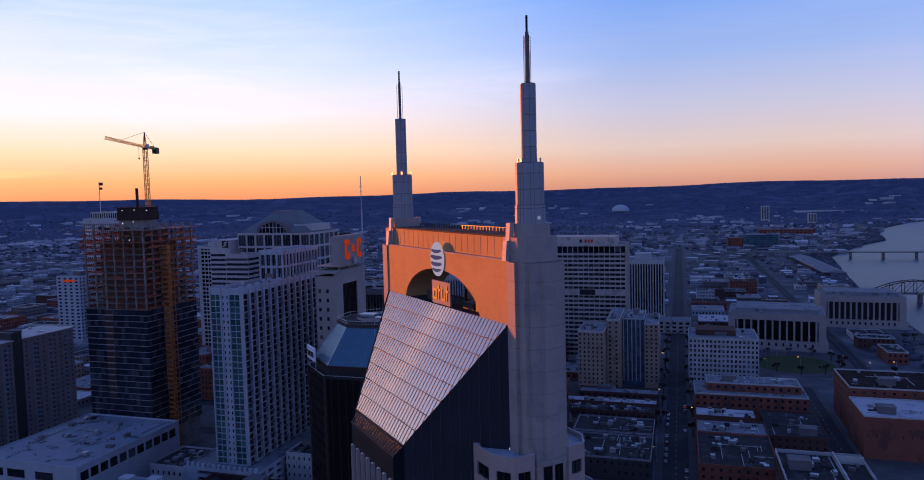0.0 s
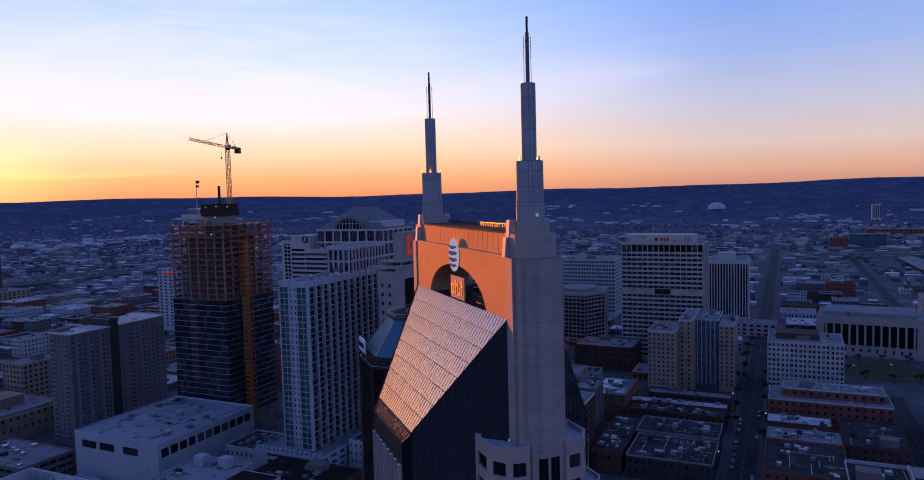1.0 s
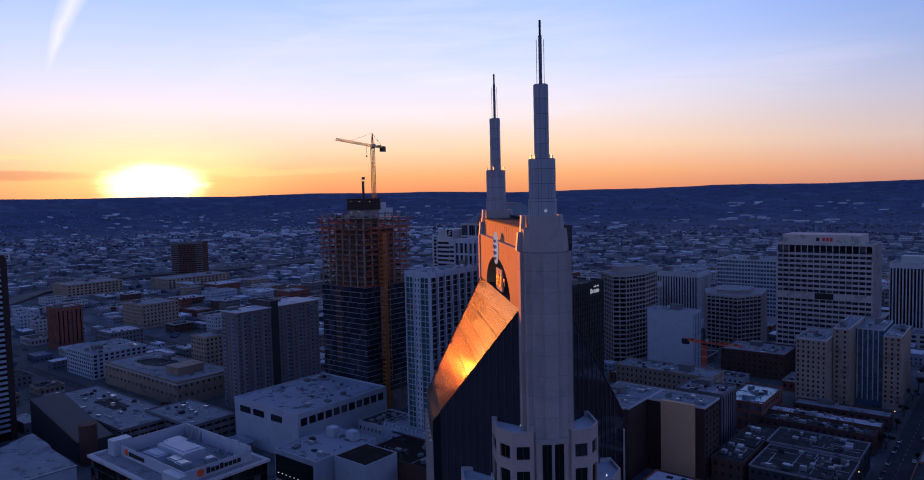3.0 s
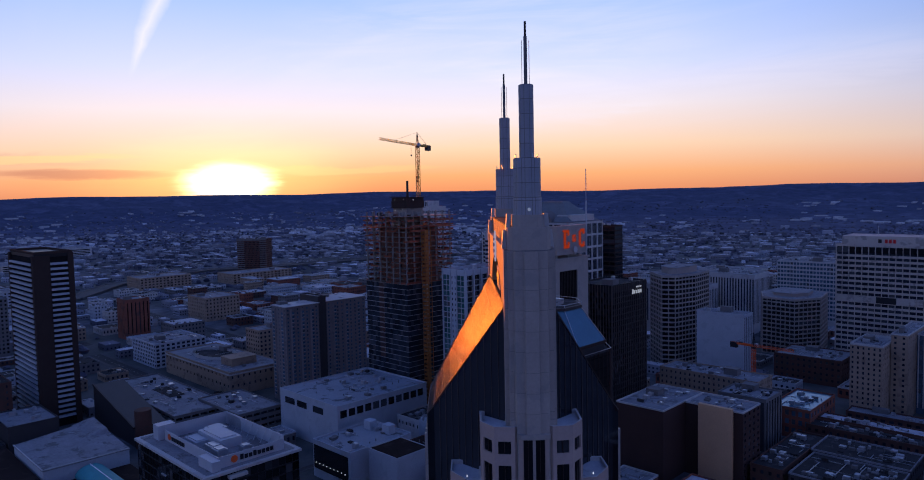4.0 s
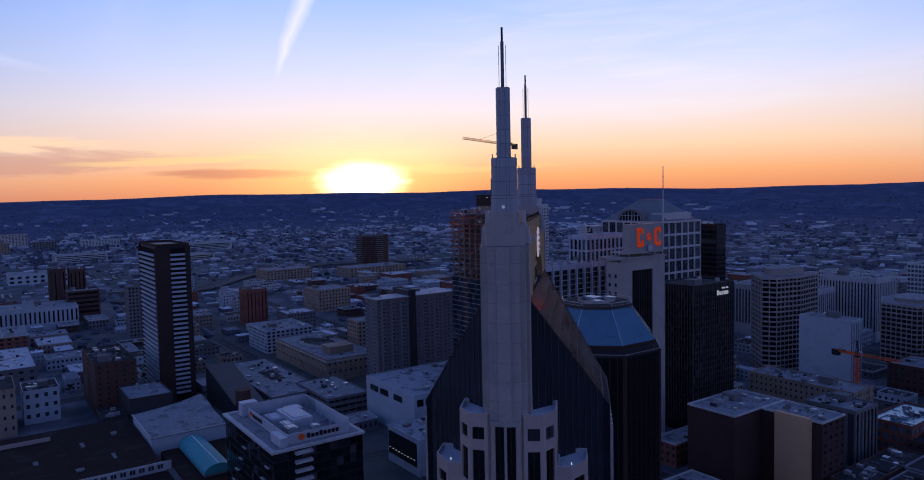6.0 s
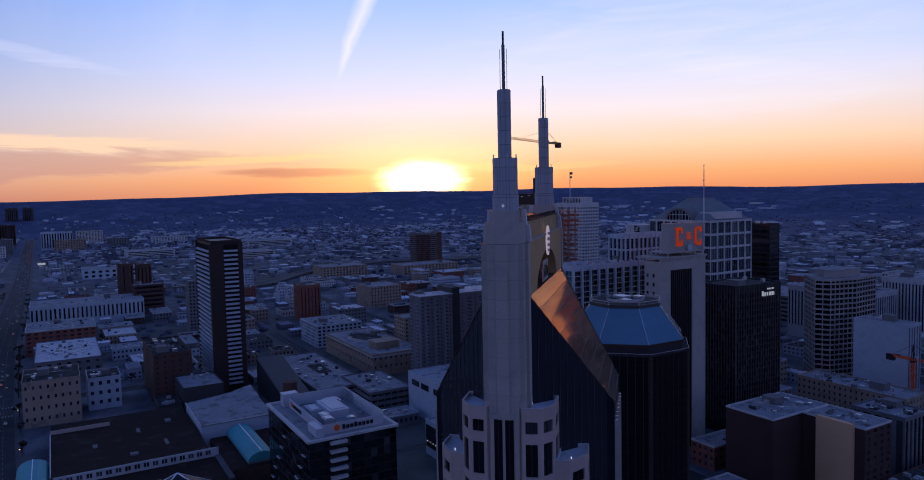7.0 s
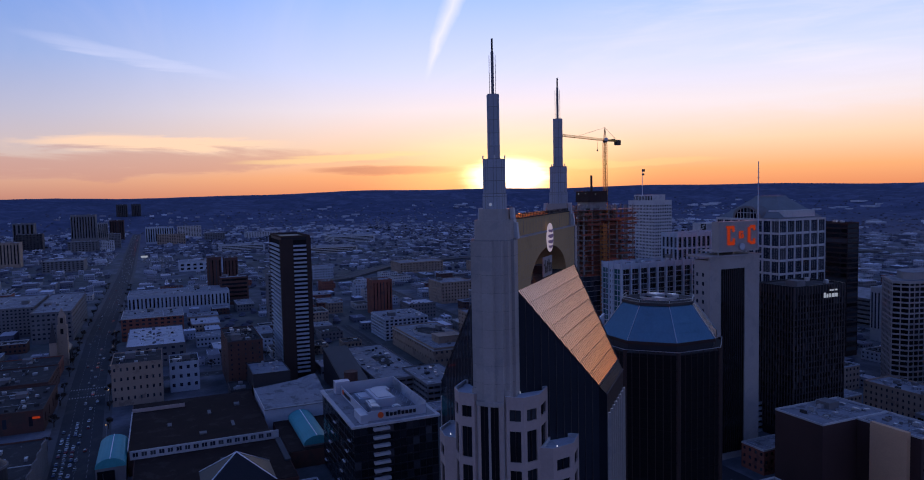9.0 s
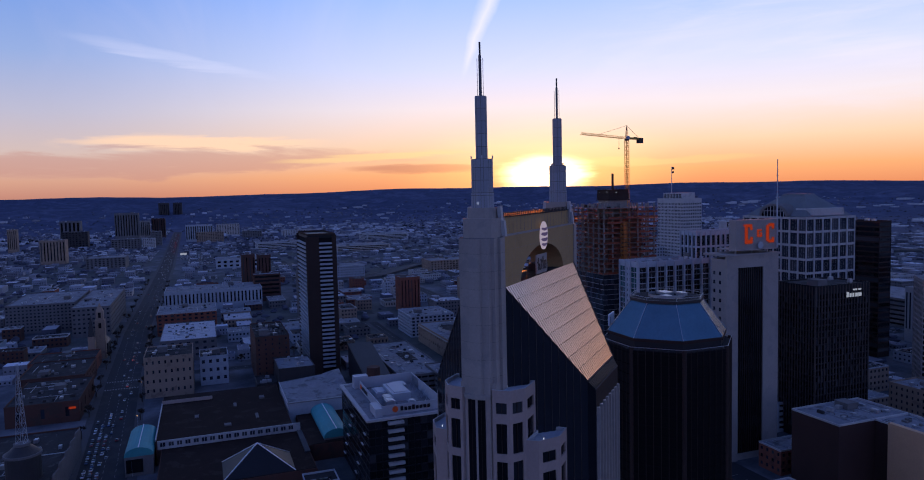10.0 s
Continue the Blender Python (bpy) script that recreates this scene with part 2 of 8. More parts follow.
M = {
    "limestone": surface("limestone", (0.345, 0.30, 0.265), 0.9, 0.12, 1.5, 0.08, rand=0.04, spec=0.05, stain=(0.285, 0.262, 0.243)),
    "precast": surface("precast", (0.45, 0.40, 0.35), 0.75, 0.14, 1.2, 0.07, stain=(0.23, 0.215, 0.205)),
    "arch_stone": surface("arch_stone", (0.385, 0.257, 0.124), 0.9, 0.10, 1.5, 0.08, spec=0.05, stain=(0.345, 0.229, 0.111)),
    "spire_panel": surface("spire_panel", (0.30, 0.30, 0.32), 0.7, 0.10, 1.5, 0.1, rand=0.08, spec=0.2),
    "pink_stone": surface("pink_stone", (0.38, 0.29, 0.25), 0.6, 0.12, 1.2, 0.1),
    "white_paint": surface("white_paint", (0.395, 0.418, 0.445), 0.7, 0.14, 1.5, 0.08, stain=(0.335, 0.355, 0.38)),
    "white_stone": surface("white_stone", (0.45, 0.435, 0.415), 0.7, 0.12, 1.5, 0.08, stain=(0.34, 0.33, 0.33)),
    "tan_brick": surface("tan_brick", (0.32, 0.235, 0.17), 0.85, 0.16, 3.0, 0.07, stain=(0.20, 0.145, 0.11)),
    "mushroom_brick": surface("mushroom_brick", (0.20, 0.172, 0.162), 0.85, 0.16, 3.0, 0.07, stain=(0.155, 0.142, 0.137)),
    "red_brick": surface("red_brick", (0.225, 0.08, 0.052), 0.88, 0.22, 3.0, 0.06, stain=(0.10, 0.055, 0.045)),
    "brown_brick": surface("brown_brick", (0.10, 0.050, 0.038), 0.88, 0.22, 3.0, 0.06, stain=(0.07, 0.05, 0.04)),
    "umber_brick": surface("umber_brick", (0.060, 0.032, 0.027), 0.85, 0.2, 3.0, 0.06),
    "dark_stone": surface("dark_stone", (0.05, 0.045, 0.045), 0.5, 0.2, 1.5, 0.08),
    "black_metal": surface("black_metal", (0.018, 0.018, 0.021), 0.45, 0.25, 1.5, 0.08),
    "bronze": surface("bronze", (0.040, 0.028, 0.024), 0.5, 0.2, 1.5, 0.1, metal=0.15),
    "mullion_tan": surface("mullion_tan", (0.085, 0.072, 0.066), 0.5, 0.1, 1.5, 0.2),
    "grey_concrete": surface("grey_concrete", (0.16, 0.15, 0.145), 0.85, 0.18, 1.2, 0.06, stain=(0.13, 0.125, 0.12)),
    "raw_concrete": surface("raw_concrete", (0.24, 0.215, 0.19), 0.9, 0.2, 1.2, 0.1, stain=(0.15, 0.135, 0.12)),
    "roof_grey": surface("roof_grey", (0.22, 0.22, 0.23), 0.9, 0.28, 0.8, 0.09, stain=(0.085, 0.085, 0.088)),
    "roof_white": surface("roof_white", (0.44, 0.44, 0.46), 0.85, 0.2, 0.8, 0.1, stain=(0.26, 0.26, 0.265)),
    "roof_patched": surface("roof_patched", (0.27, 0.285, 0.305), 0.85, 0.18, 0.8, 0.05, stain=(0.035, 0.035, 0.038)),
    "roof_dark": surface("roof_dark", (0.042, 0.040, 0.040), 0.92, 0.3, 0.8, 0.08, stain=(0.085, 0.082, 0.08), spec=0.08),
    "roof_brown": surface("roof_brown", (0.030, 0.020, 0.017), 0.92, 0.25, 0.8, 0.06, stain=(0.048, 0.036, 0.030), spec=0.05),
    "slate_roof": surface("slate_roof", (0.15, 0.165, 0.172), 0.8, 0.2, 1.0, 0.1),
    "copper_green": surface("copper_green", (0.06, 0.27, 0.28), 0.6, 0.15, 1.2, 0.15),
    "blue_roof": surface("blue_roof", (0.10, 0.195, 0.25), 0.2, 0.15, 1.0, 0.1, metal=0.35),
    "steel": surface("steel", (0.42, 0.43, 0.45), 0.4, 0.12, 1.5, 0.2, metal=0.7),
    "white_metal": surface("white_metal", (0.42, 0.43, 0.45), 0.45, 0.08, 1.5, 0.2),
    "orange_net": surface("orange_net", (0.26, 0.08, 0.045), 0.8, 0.3, 2.0, 0.3),
    "hoist_yellow": surface("hoist_yellow", (0.34, 0.13, 0.035), 0.7, 0.25, 2.0, 0.2),
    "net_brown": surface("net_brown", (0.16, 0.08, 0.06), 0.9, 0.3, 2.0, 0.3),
    "crane_yellow": surface("crane_yellow", (0.50, 0.28, 0.05), 0.55, 0.2, 1.5, 0.3),
    "sign_orange": surface("sign_orange", (0.75, 0.12, 0.03), 0.5, 0.08, 1.5, 0.3),
    "sign_red": surface("sign_red", (0.55, 0.03, 0.03), 0.5, 0.08, 1.5, 0.3),
    "sign_white": surface("sign_white", (0.78, 0.78, 0.80), 0.5, 0.06, 1.5, 0.3),
    "roof_mesh": surface("roof_mesh", (0.56, 0.45, 0.41), 0.06, 0.07, 0.9, 0.12, metal=0.95, bump=0.0, edge=(0.74, 0.50, 0.38), rvar=0.006),
    "rib": surface("rib", (0.10, 0.08, 0.075), 0.5, 0.15, 1.0, 0.2),
    "asphalt": surface("asphalt", (0.034, 0.035, 0.038), 0.9, 0.25, 0.6, 0.03, stain=(0.055, 0.054, 0.053)),
    "pavement": surface("pavement", (0.078, 0.077, 0.078), 0.9, 0.2, 0.8, 0.04, stain=(0.06, 0.059, 0.059)),
    "grass": surface("grass", (0.045, 0.060, 0.022), 0.95, 0.3, 0.6, 0.05),
    "bark": surface("bark", (0.07, 0.055, 0.045), 0.95, 0.3, 3.0, 0.5),
    "twigs": surface("twigs", (0.062, 0.048, 0.038), 0.95, 0.35, 1.0, 0.2, island=0.3),
    # blue-grey tint puts distance haze into the colour of the bare woods
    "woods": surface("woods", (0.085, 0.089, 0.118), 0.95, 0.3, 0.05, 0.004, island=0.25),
    "house_mix": surface("house_mix", (0.225, 0.235, 0.262), 0.9, 0.2, 0.8, 0.02, island=0.65, bump=0.0),
    "shed_mix": surface("shed_mix", (0.35, 0.365, 0.395), 0.9, 0.2, 0.8, 0.02, island=0.75, bump=0.0),
    "car_mix": surface("car_mix", (0.20, 0.20, 0.21), 0.4, 0.05, 0.8, 0.02, island=0.92, bump=0.0, spec=0.5),
    # near-black: shade inside balconies and belfry; plain dark on the octagon's bands
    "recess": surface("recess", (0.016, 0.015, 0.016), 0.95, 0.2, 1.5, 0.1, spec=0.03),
    "brown_panel": surface("brown_panel", (0.052, 0.036, 0.031), 0.85, 0.15, 1.5, 0.1, spec=0.06),
    "fin_brown": surface("fin_brown", (0.11, 0.088, 0.078), 0.7, 0.12, 1.5, 0.1, spec=0.15),
    "tyre": surface("tyre", (0.02, 0.02, 0.02), 0.9, 0.1, 3.0, 0.5),
    "paint_line": surface("paint_line", (0.30, 0.30, 0.29), 0.8, 0.2, 1.0, 0.2),
    "glass": glazing("glass", lit=0.0),
    "glass_green": glazing("glass_green", (0.022, 0.062, 0.062), 0.08),
    "glass_blue": glazing("glass_blue", (0.045, 0.075, 0.105), 0.06, rand=0.5, spec=0.8),
    "glass_tower": glazing("glass_tower", (0.004, 0.005, 0.008), 0.04, rand=0.2, spec=0.5),
    "tan_panel": surface("tan_panel", (0.60, 0.36, 0.20), 0.8, 0.10, 1.5, 0.08),
    "glass_site": glazing("glass_site", (0.013, 0.018, 0.024), 0.07, rand=0.25, spec=0.45),
    "glass_black": glazing("glass_black", (0.006, 0.006, 0.008), 0.4, rand=0.3, spec=0.12),
    "glass_dark": glazing("glass_dark", (0.004, 0.005, 0.007), 0.05, rand=0.5),
    "lamp_white": glow_mat("lamp_white", (0.85, 0.92, 1.0), 0.16),
    "lamp_faint": glow_mat("lamp_faint", (0.6, 0.7, 1.0), 0.06),
    "sign_lit": glow_mat("sign_lit", (0.85, 0.92, 1.0), 0.075),
    "sign_neon": glow_mat("sign_neon", (1.0, 0.09, 0.022), 0.058),
    # glow colours shifted to pink and mauve for the sunlight on the emblem
    "emblem_white": glow_mat("emblem_white", (1.0, 0.82, 0.92), 0.078),
    "emblem_blue": glow_mat("emblem_blue", (0.38, 0.28, 0.58), 0.038),
    "lamp_warm": glow_mat("lamp_warm", (1.0, 0.55, 0.18), 0.35),
    "lamp_red": glow_mat("lamp_red", (1.0, 0.06, 0.04), 0.25),
}
for i, c in enumerate([(0.55, 0.55, 0.56), (0.05, 0.05, 0.055), (0.20, 0.21, 0.22), (0.22, 0.02, 0.02), (0.03, 0.06, 0.14), (0.62, 0.62, 0.60)]):
    M["car%d" % i] = surface("car_paint", c, 0.3, 0.05, 1.0, 0.3, spec=0.6, bump=0.0)

# ---- building blocks ----


class Mesh:
    """Collects faces; each face carries the number of its material."""

    def __init__(self):
        self.v, self.f, self.m = [], [], []

    def face(self, pts, m=0):
        n = len(self.v)
        self.v.extend(tuple(p) for p in pts)
        self.f.append(tuple(range(n, n + len(pts))))
        self.m.append(m)

    def box(self, x0, x1, y0, y1, z0, z1, m=0, skip=""):
        n = len(self.v)
        self.v.extend([(x0, y0, z0), (x1, y0, z0), (x1, y1, z0), (x0, y1, z0), (x0, y0, z1), (x1, y0, z1), (x1, y1, z1), (x0, y1, z1)])
        for key, f in (("b", (3, 2, 1, 0)), ("t", (4, 5, 6, 7)), ("s", (0, 1, 5, 4)), ("e", (1, 2, 6, 5)), ("n", (2, 3, 7, 6)), ("w", (3, 0, 4, 7))):
            if key not in skip:
                self.f.append(tuple(n + i for i in f))
                self.m.append(m)
        return self

    def prism(self, poly, z0, z1, m=0, top=None, cap=True):
        """An upright prism over poly (counter-clockwise); top: another outline for its upper end."""
        n, k = len(self.v), len(poly)
        top = top or poly
        self.v.extend((x, y, z0) for x, y in poly)
        self.v.extend((x, y, z1) for x, y in top)
        for i in range(k):
            j = (i + 1) % k
            self.f.append((n + i, n + j, n + k + j, n + k + i))
            self.m.append(m)
        if cap:
            self.f.append(tuple(n + k + i for i in range(k)))
            self.f.append(tuple(n + k - 1 - i for i in range(k)))
            self.m.extend((m, m))
        return self

    def beam(self, a, b, r, m=0, up=(0, 0, 1)):
        """A square bar from a to b."""
        a, b = Vector(a), Vector(b)
        d = (b - a).normalized()
        s = d.cross(Vector(up))
        s = s.normalized() if s.length > 1e-4 else Vector((1, 0, 0))
        t = s.cross(d)
        n = len(self.v)
        for p in (a, b):
            for x, y in ((-1, -1), (1, -1), (1, 1), (-1, 1)):
                self.v.append(tuple(p + s * (r * x) + t * (r * y)))
        for i in range(4):
            j = (i + 1) % 4
            self.f.append((n + i, n + j, n + 4 + j, n + 4 + i))
        self.f.extend([(n + 3, n + 2, n + 1, n), (n + 4, n + 5, n + 6, n + 7)])
        self.m.extend([m] * 6)
        return self

    def data(self, name, mats):
        me = bpy.data.meshes.new(name)
        me.from_pydata(self.v, [], self.f)
        for x in mats:
            me.materials.append(M[x])
        if len(mats) > 1:
            me.polygons.foreach_set("material_index", self.m)
        me.update()
        return me


def part(name, mesh, mats, parent=None, label="", at=None):
    """Links a Mesh as one object under a thing, in the thing's own axes."""
    mats = [mats] if isinstance(mats, str) else mats
    ob = new(name, mesh if isinstance(mesh, bpy.types.Mesh) else mesh.data(name, mats))
    ob.parent = parent
    if at is not None:
        ob.matrix_basis = at
    if label:
        tagged(ob, label)
    return ob


def thing(name, label, category, x=0.0, y=0.0, z=0.0, turn=0.0, group="", kind=""):
    ob = new(name)
    ob.empty_display_size = 1.0
    ob.matrix_basis = pose(x, y, z, 0, 0, turn)
    return tagged(ob, label, category, group, kind)


PANES = {}


def pane_mesh(w, h, mat):
    """A thin pane in the xz plane that looks towards -y."""
    key = (round(w, 2), round(h, 2), mat)
    if key not in PANES:
        PANES[key] = Mesh().box(-w / 2, w / 2, -0.04, 0.04, -h / 2, h / 2, skip="nb").data("pane", [mat])
    return PANES[key]


TURN = {"s": 0, "e": 90, "n": 180, "w": 270}


def facade(thing_ob, wall, rest, side, w, d, z0, z1, cols, rows, fw, fh, depth=0.35, glass="glass", singles=0, m=0, lift=0.5, edge=0.0, cut=None, mulls=0, off=(0, 0)):
    """One side of a block w by d: a wall with openings that go in by depth, a pane in each. singles: how many panes are objects
    of their own; the others go into rest. edge: blank strip at both ends. cut(i, j): cells left blank."""
    run = w if side in "sn" else d
    out = d / 2 if side in "sn" else w / 2
    rot = pose(off[0], off[1], 0, 0, 0, TURN[side])
    def at(a, o, z):
        return rot @ Vector((a, -out + o, z))
    cw, ch = (run - 2 * edge) / cols, (z1 - z0) / rows
    if edge:
        for a0 in (-run / 2, run / 2 - edge):
            wall.face([at(a0, 0, z0), at(a0 + edge, 0, z0), at(a0 + edge, 0, z1), at(a0, 0, z1)], m)
    pw, ph = cw * fw, ch * fh
    made = 0
    for j in range(rows):
        zb = z0 + j * ch
        zl, zh = zb + (ch - ph) * lift, zb + (ch - ph) * lift + ph
        for i in range(cols):
            a0 = -run / 2 + edge + i * cw
            a1 = a0 + cw
            if cut and cut(i, j):
                wall.face([at(a0, 0, zb), at(a1, 0, zb), at(a1, 0, zb + ch), at(a0, 0, zb + ch)], m)
                continue
            l, r = a0 + (cw - pw) / 2, a1 - (cw - pw) / 2
            if fh < 0.999:
                wall.face([at(a0, 0, zb), at(a1, 0, zb), at(a1, 0, zl), at(a0, 0, zl)], m)
                wall.face([at(a0, 0, zh), at(a1, 0, zh), at(a1, 0, zb + ch), at(a0, 0, zb + ch)], m)
                wall.face([at(l, 0, zl), at(r, 0, zl), at(r, depth, zl), at(l, depth, zl)], m)
                wall.face([at(l, depth, zh), at(r, depth, zh), at(r, 0, zh), at(l, 0, zh)], m)
            if fw < 0.999:
                wall.face([at(a0, 0, zl), at(l, 0, zl), at(l, 0, zh), at(a0, 0, zh)], m)
                wall.face([at(r, 0, zl), at(a1, 0, zl), at(a1, 0, zh), at(r, 0, zh)], m)
                wall.face([at(l, 0, zl), at(l, depth, zl), at(l, depth, zh), at(l, 0, zh)], m)
                wall.face([at(r, depth, zl), at(r, 0, zl), at(r, 0, zh), at(r, depth, zh)], m)
            c = at((l + r) / 2, depth, (zl + zh) / 2)
            if made < singles:
                made += 1
                part("window", pane_mesh(pw, ph, glass), glass, thing_ob, at=Matrix.Translation(c) @ pose(0, 0, 0, 0, 0, TURN[side]))
            else:
                rest.face([at(l, depth, zl), at(r, depth, zl), at(r, depth, zh), at(l, depth, zh)])
            for q in range(mulls):
                a = l + pw * (q + 1) / (mulls + 1)
                wall.face([at(a - 0.06, depth - 0.1, zl), at(a + 0.06, depth - 0.1, zl), at(a + 0.06, depth - 0.1, zh), at(a - 0.06, depth - 0.1, zh)], m)


def blank(wall, side, w, d, z0, z1, m=0):
    run = w if side in "sn" else d
    out = d / 2 if side in "sn" else w / 2
    rot = pose(0, 0, 0, 0, 0, TURN[side])
    wall.face([rot @ Vector(p) for p in ((-run / 2, -out, z0), (run / 2, -out, z0), (run / 2, -out, z1), (-run / 2, -out, z1))], m)


def flat_roof(parent, w, d, z, mat="roof_grey", para=0.9, coping="precast", thick=0.35):
    """A roof deck inside a parapet."""
    part("roof", Mesh().box(-w / 2 + thick, w / 2 - thick, -d / 2 + thick, d / 2 - thick, z - 0.3, z), mat, parent)
    p = Mesh()
    p.box(-w / 2 - 0.1, w / 2 + 0.1, -d / 2 - 0.1, -d / 2 + thick, z - 0.02, z + para)
    p.box(-w / 2 - 0.1, w / 2 + 0.1, d / 2 - thick, d / 2 + 0.1, z - 0.02, z + para)
    p.box(-w / 2 - 0.1, -w / 2 + thick, -d / 2 + thick, d / 2 - thick, z - 0.02, z + para)
    p.box(w / 2 - thick, w / 2 + 0.1, -d / 2 + thick, d / 2 - thick, z - 0.02, z + para)
    part("parapet", p, coping, parent)


def rooftop(parent, w, d, z, rng, n, mat="steel", big=True):
    """Plant on a roof: a stair house, boxed units on feet, pipes."""
    for i in range(n):
        bx, by = rng.uniform(-w * 0.36, w * 0.36), rng.uniform(-d * 0.36, d * 0.36)
        if i == 0 and big:
            sx, sy, h = min(9, w * 0.3), min(7, d * 0.3), rng.uniform(2.6, 4.2)
            part("stair_house", Mesh().box(bx - sx / 2, bx + sx / 2, by - sy / 2, by + sy / 2, z, z + h).box(bx - sx / 2 - 0.2, bx + sx / 2 + 0.2, by - sy / 2 - 0.2, by + sy / 2 + 0.2, z + h, z + h + 0.25), "grey_concrete", parent)
        else:
            sx, sy, h = rng.uniform(1.5, 4.0), rng.uniform(1.5, 3.4), rng.uniform(1.0, 2.2)
            u = Mesh().box(bx - sx / 2, bx + sx / 2, by - sy / 2, by + sy / 2, z + 0.3, z + 0.3 + h)
            u.box(bx - sx / 2 + 0.2, bx + sx / 2 - 0.2, by - sy / 2 + 0.2, by + sy / 2 - 0.2, z + 0.3 + h, z + 0.5 + h)
            for fx in (-1, 1):
                u.box(bx + fx * sx * 0.4 - 0.1, bx + fx * sx * 0.4 + 0.1, by - sy / 2, by + sy / 2, z, z + 0.3)
            part("roof_unit", u, mat, parent)


def clutter(parent, w, d, z, rng, n):
    """Small plant on a roof, too small to tell apart: boxes, hatches, pipe runs, vents."""
    m = Mesh()
    for _ in range(n):
        x, y = rng.uniform(-w * 0.42, w * 0.42), rng.uniform(-d * 0.42, d * 0.42)
        kind = rng.random()
        if kind < 0.5:
            a, b, h = rng.uniform(0.5, 1.9), rng.uniform(0.5, 1.7), rng.uniform(0.5, 1.9)
            m.box(x - a, x + a, y - b, y + b, z, z + h, rng.randint(0, 2))
        elif kind < 0.75:
            a = rng.uniform(2, min(w, d) * 0.3 + 2)
            if rng.random() < 0.5:
                m.box(max(-w / 2, x - a), min(w / 2, x + a), y - 0.15, y + 0.15, z + 0.1, z + 0.4, 0)
            else:
                m.box(x - 0.15, x + 0.15, max(-d / 2, y - a), min(d / 2, y + a), z + 0.1, z + 0.4, 0)
        else:
            m.box(x - 0.2, x + 0.2, y - 0.2, y + 0.2, z, z + rng.uniform(0.8, 1.6), 1)
    tagged(part("roof_plant", m, ["steel", "grey_concrete", "roof_dark"], parent), kind="stuff")


def block(name, label, x0, x1, y0, y1, H, wall="precast", glass="glass", s=(8, 6), e=(8, 6), fw=0.55, fh=0.55, base=0.0, roof="roof_grey",
          singles=(0, 0), depth=0.35, units=4, seed=1, para=0.9, category="building", group="", lift=0.5, edge=0.0, mulls=0, crown=0.0, coping=None, hide="", big=True, plant=0):
    """A building with flat roof; s and e: columns and rows of windows on its south and east sides (and their opposites)."""
    w, d = x1 - x0, y1 - y0
    t = thing(name, label, category, (x0 + x1) / 2, (y0 + y1) / 2, 0.0, group=group)
    wm, rest = Mesh(), Mesh()
    for side in "senw":
        cols, rows = s if side in "sn" else e
        if base:
            blank(wm, side, w, d, -0.5, base)
        else:
            blank(wm, side, w, d, -0.5, 0.0)
        if cols * rows and side not in hide:
            facade(t, wm, rest, side, w, d, base, H - crown, cols, rows, fw, fh, depth, glass, singles[0] if side == "s" else singles[1] if side == "e" else 0, lift=lift, edge=edge, mulls=mulls)
        else:
            blank(wm, side, w, d, base, H - crown)
        if crown:
            blank(wm, side, w, d, H - crown, H)
    part("wall", wm, wall, t)
    if rest.f:
        tagged(part("glazing", rest, glass, t), kind="stuff")
    flat_roof(t, w, d, H, roof, para, coping or wall)
    if plant:
        clutter(t, w - 2, d - 2, H, random.Random(seed), plant)
    if units:
        rooftop(t, w - 2, d - 2, H, random.Random(seed), units, big=big)
    return t


# ---- ground ----
HILL_R0, HILL_R1 = 3500.0, 4700.0


def hills(x, y):
    """Height of the land: level in the town, wooded ridges at the rim."""
    r = math.hypot(x, y)
    if r < HILL_R0:
        return 0.0
    a = math.atan2(y, x)
    k = max(0.0, min(1.0, (r - HILL_R0) / (HILL_R1 - HILL_R0)))
    ridge = 176 + 9 * math.sin(a * 5 + 0.7) + 5 * math.sin(a * 13 + 2.0) + 3 * math.sin(a * 31)
    n = noise.noise(Vector((x / 420, y / 420, 0.3))) * 34 + noise.noise(Vector((x / 150, y / 150, 5.0))) * 9
    return max(0.0, ridge * k ** 1.5 + n * k * (1 - k) * 2.2 + noise.noise(Vector((x / 90, y / 90, 9.0))) * 3 * k)


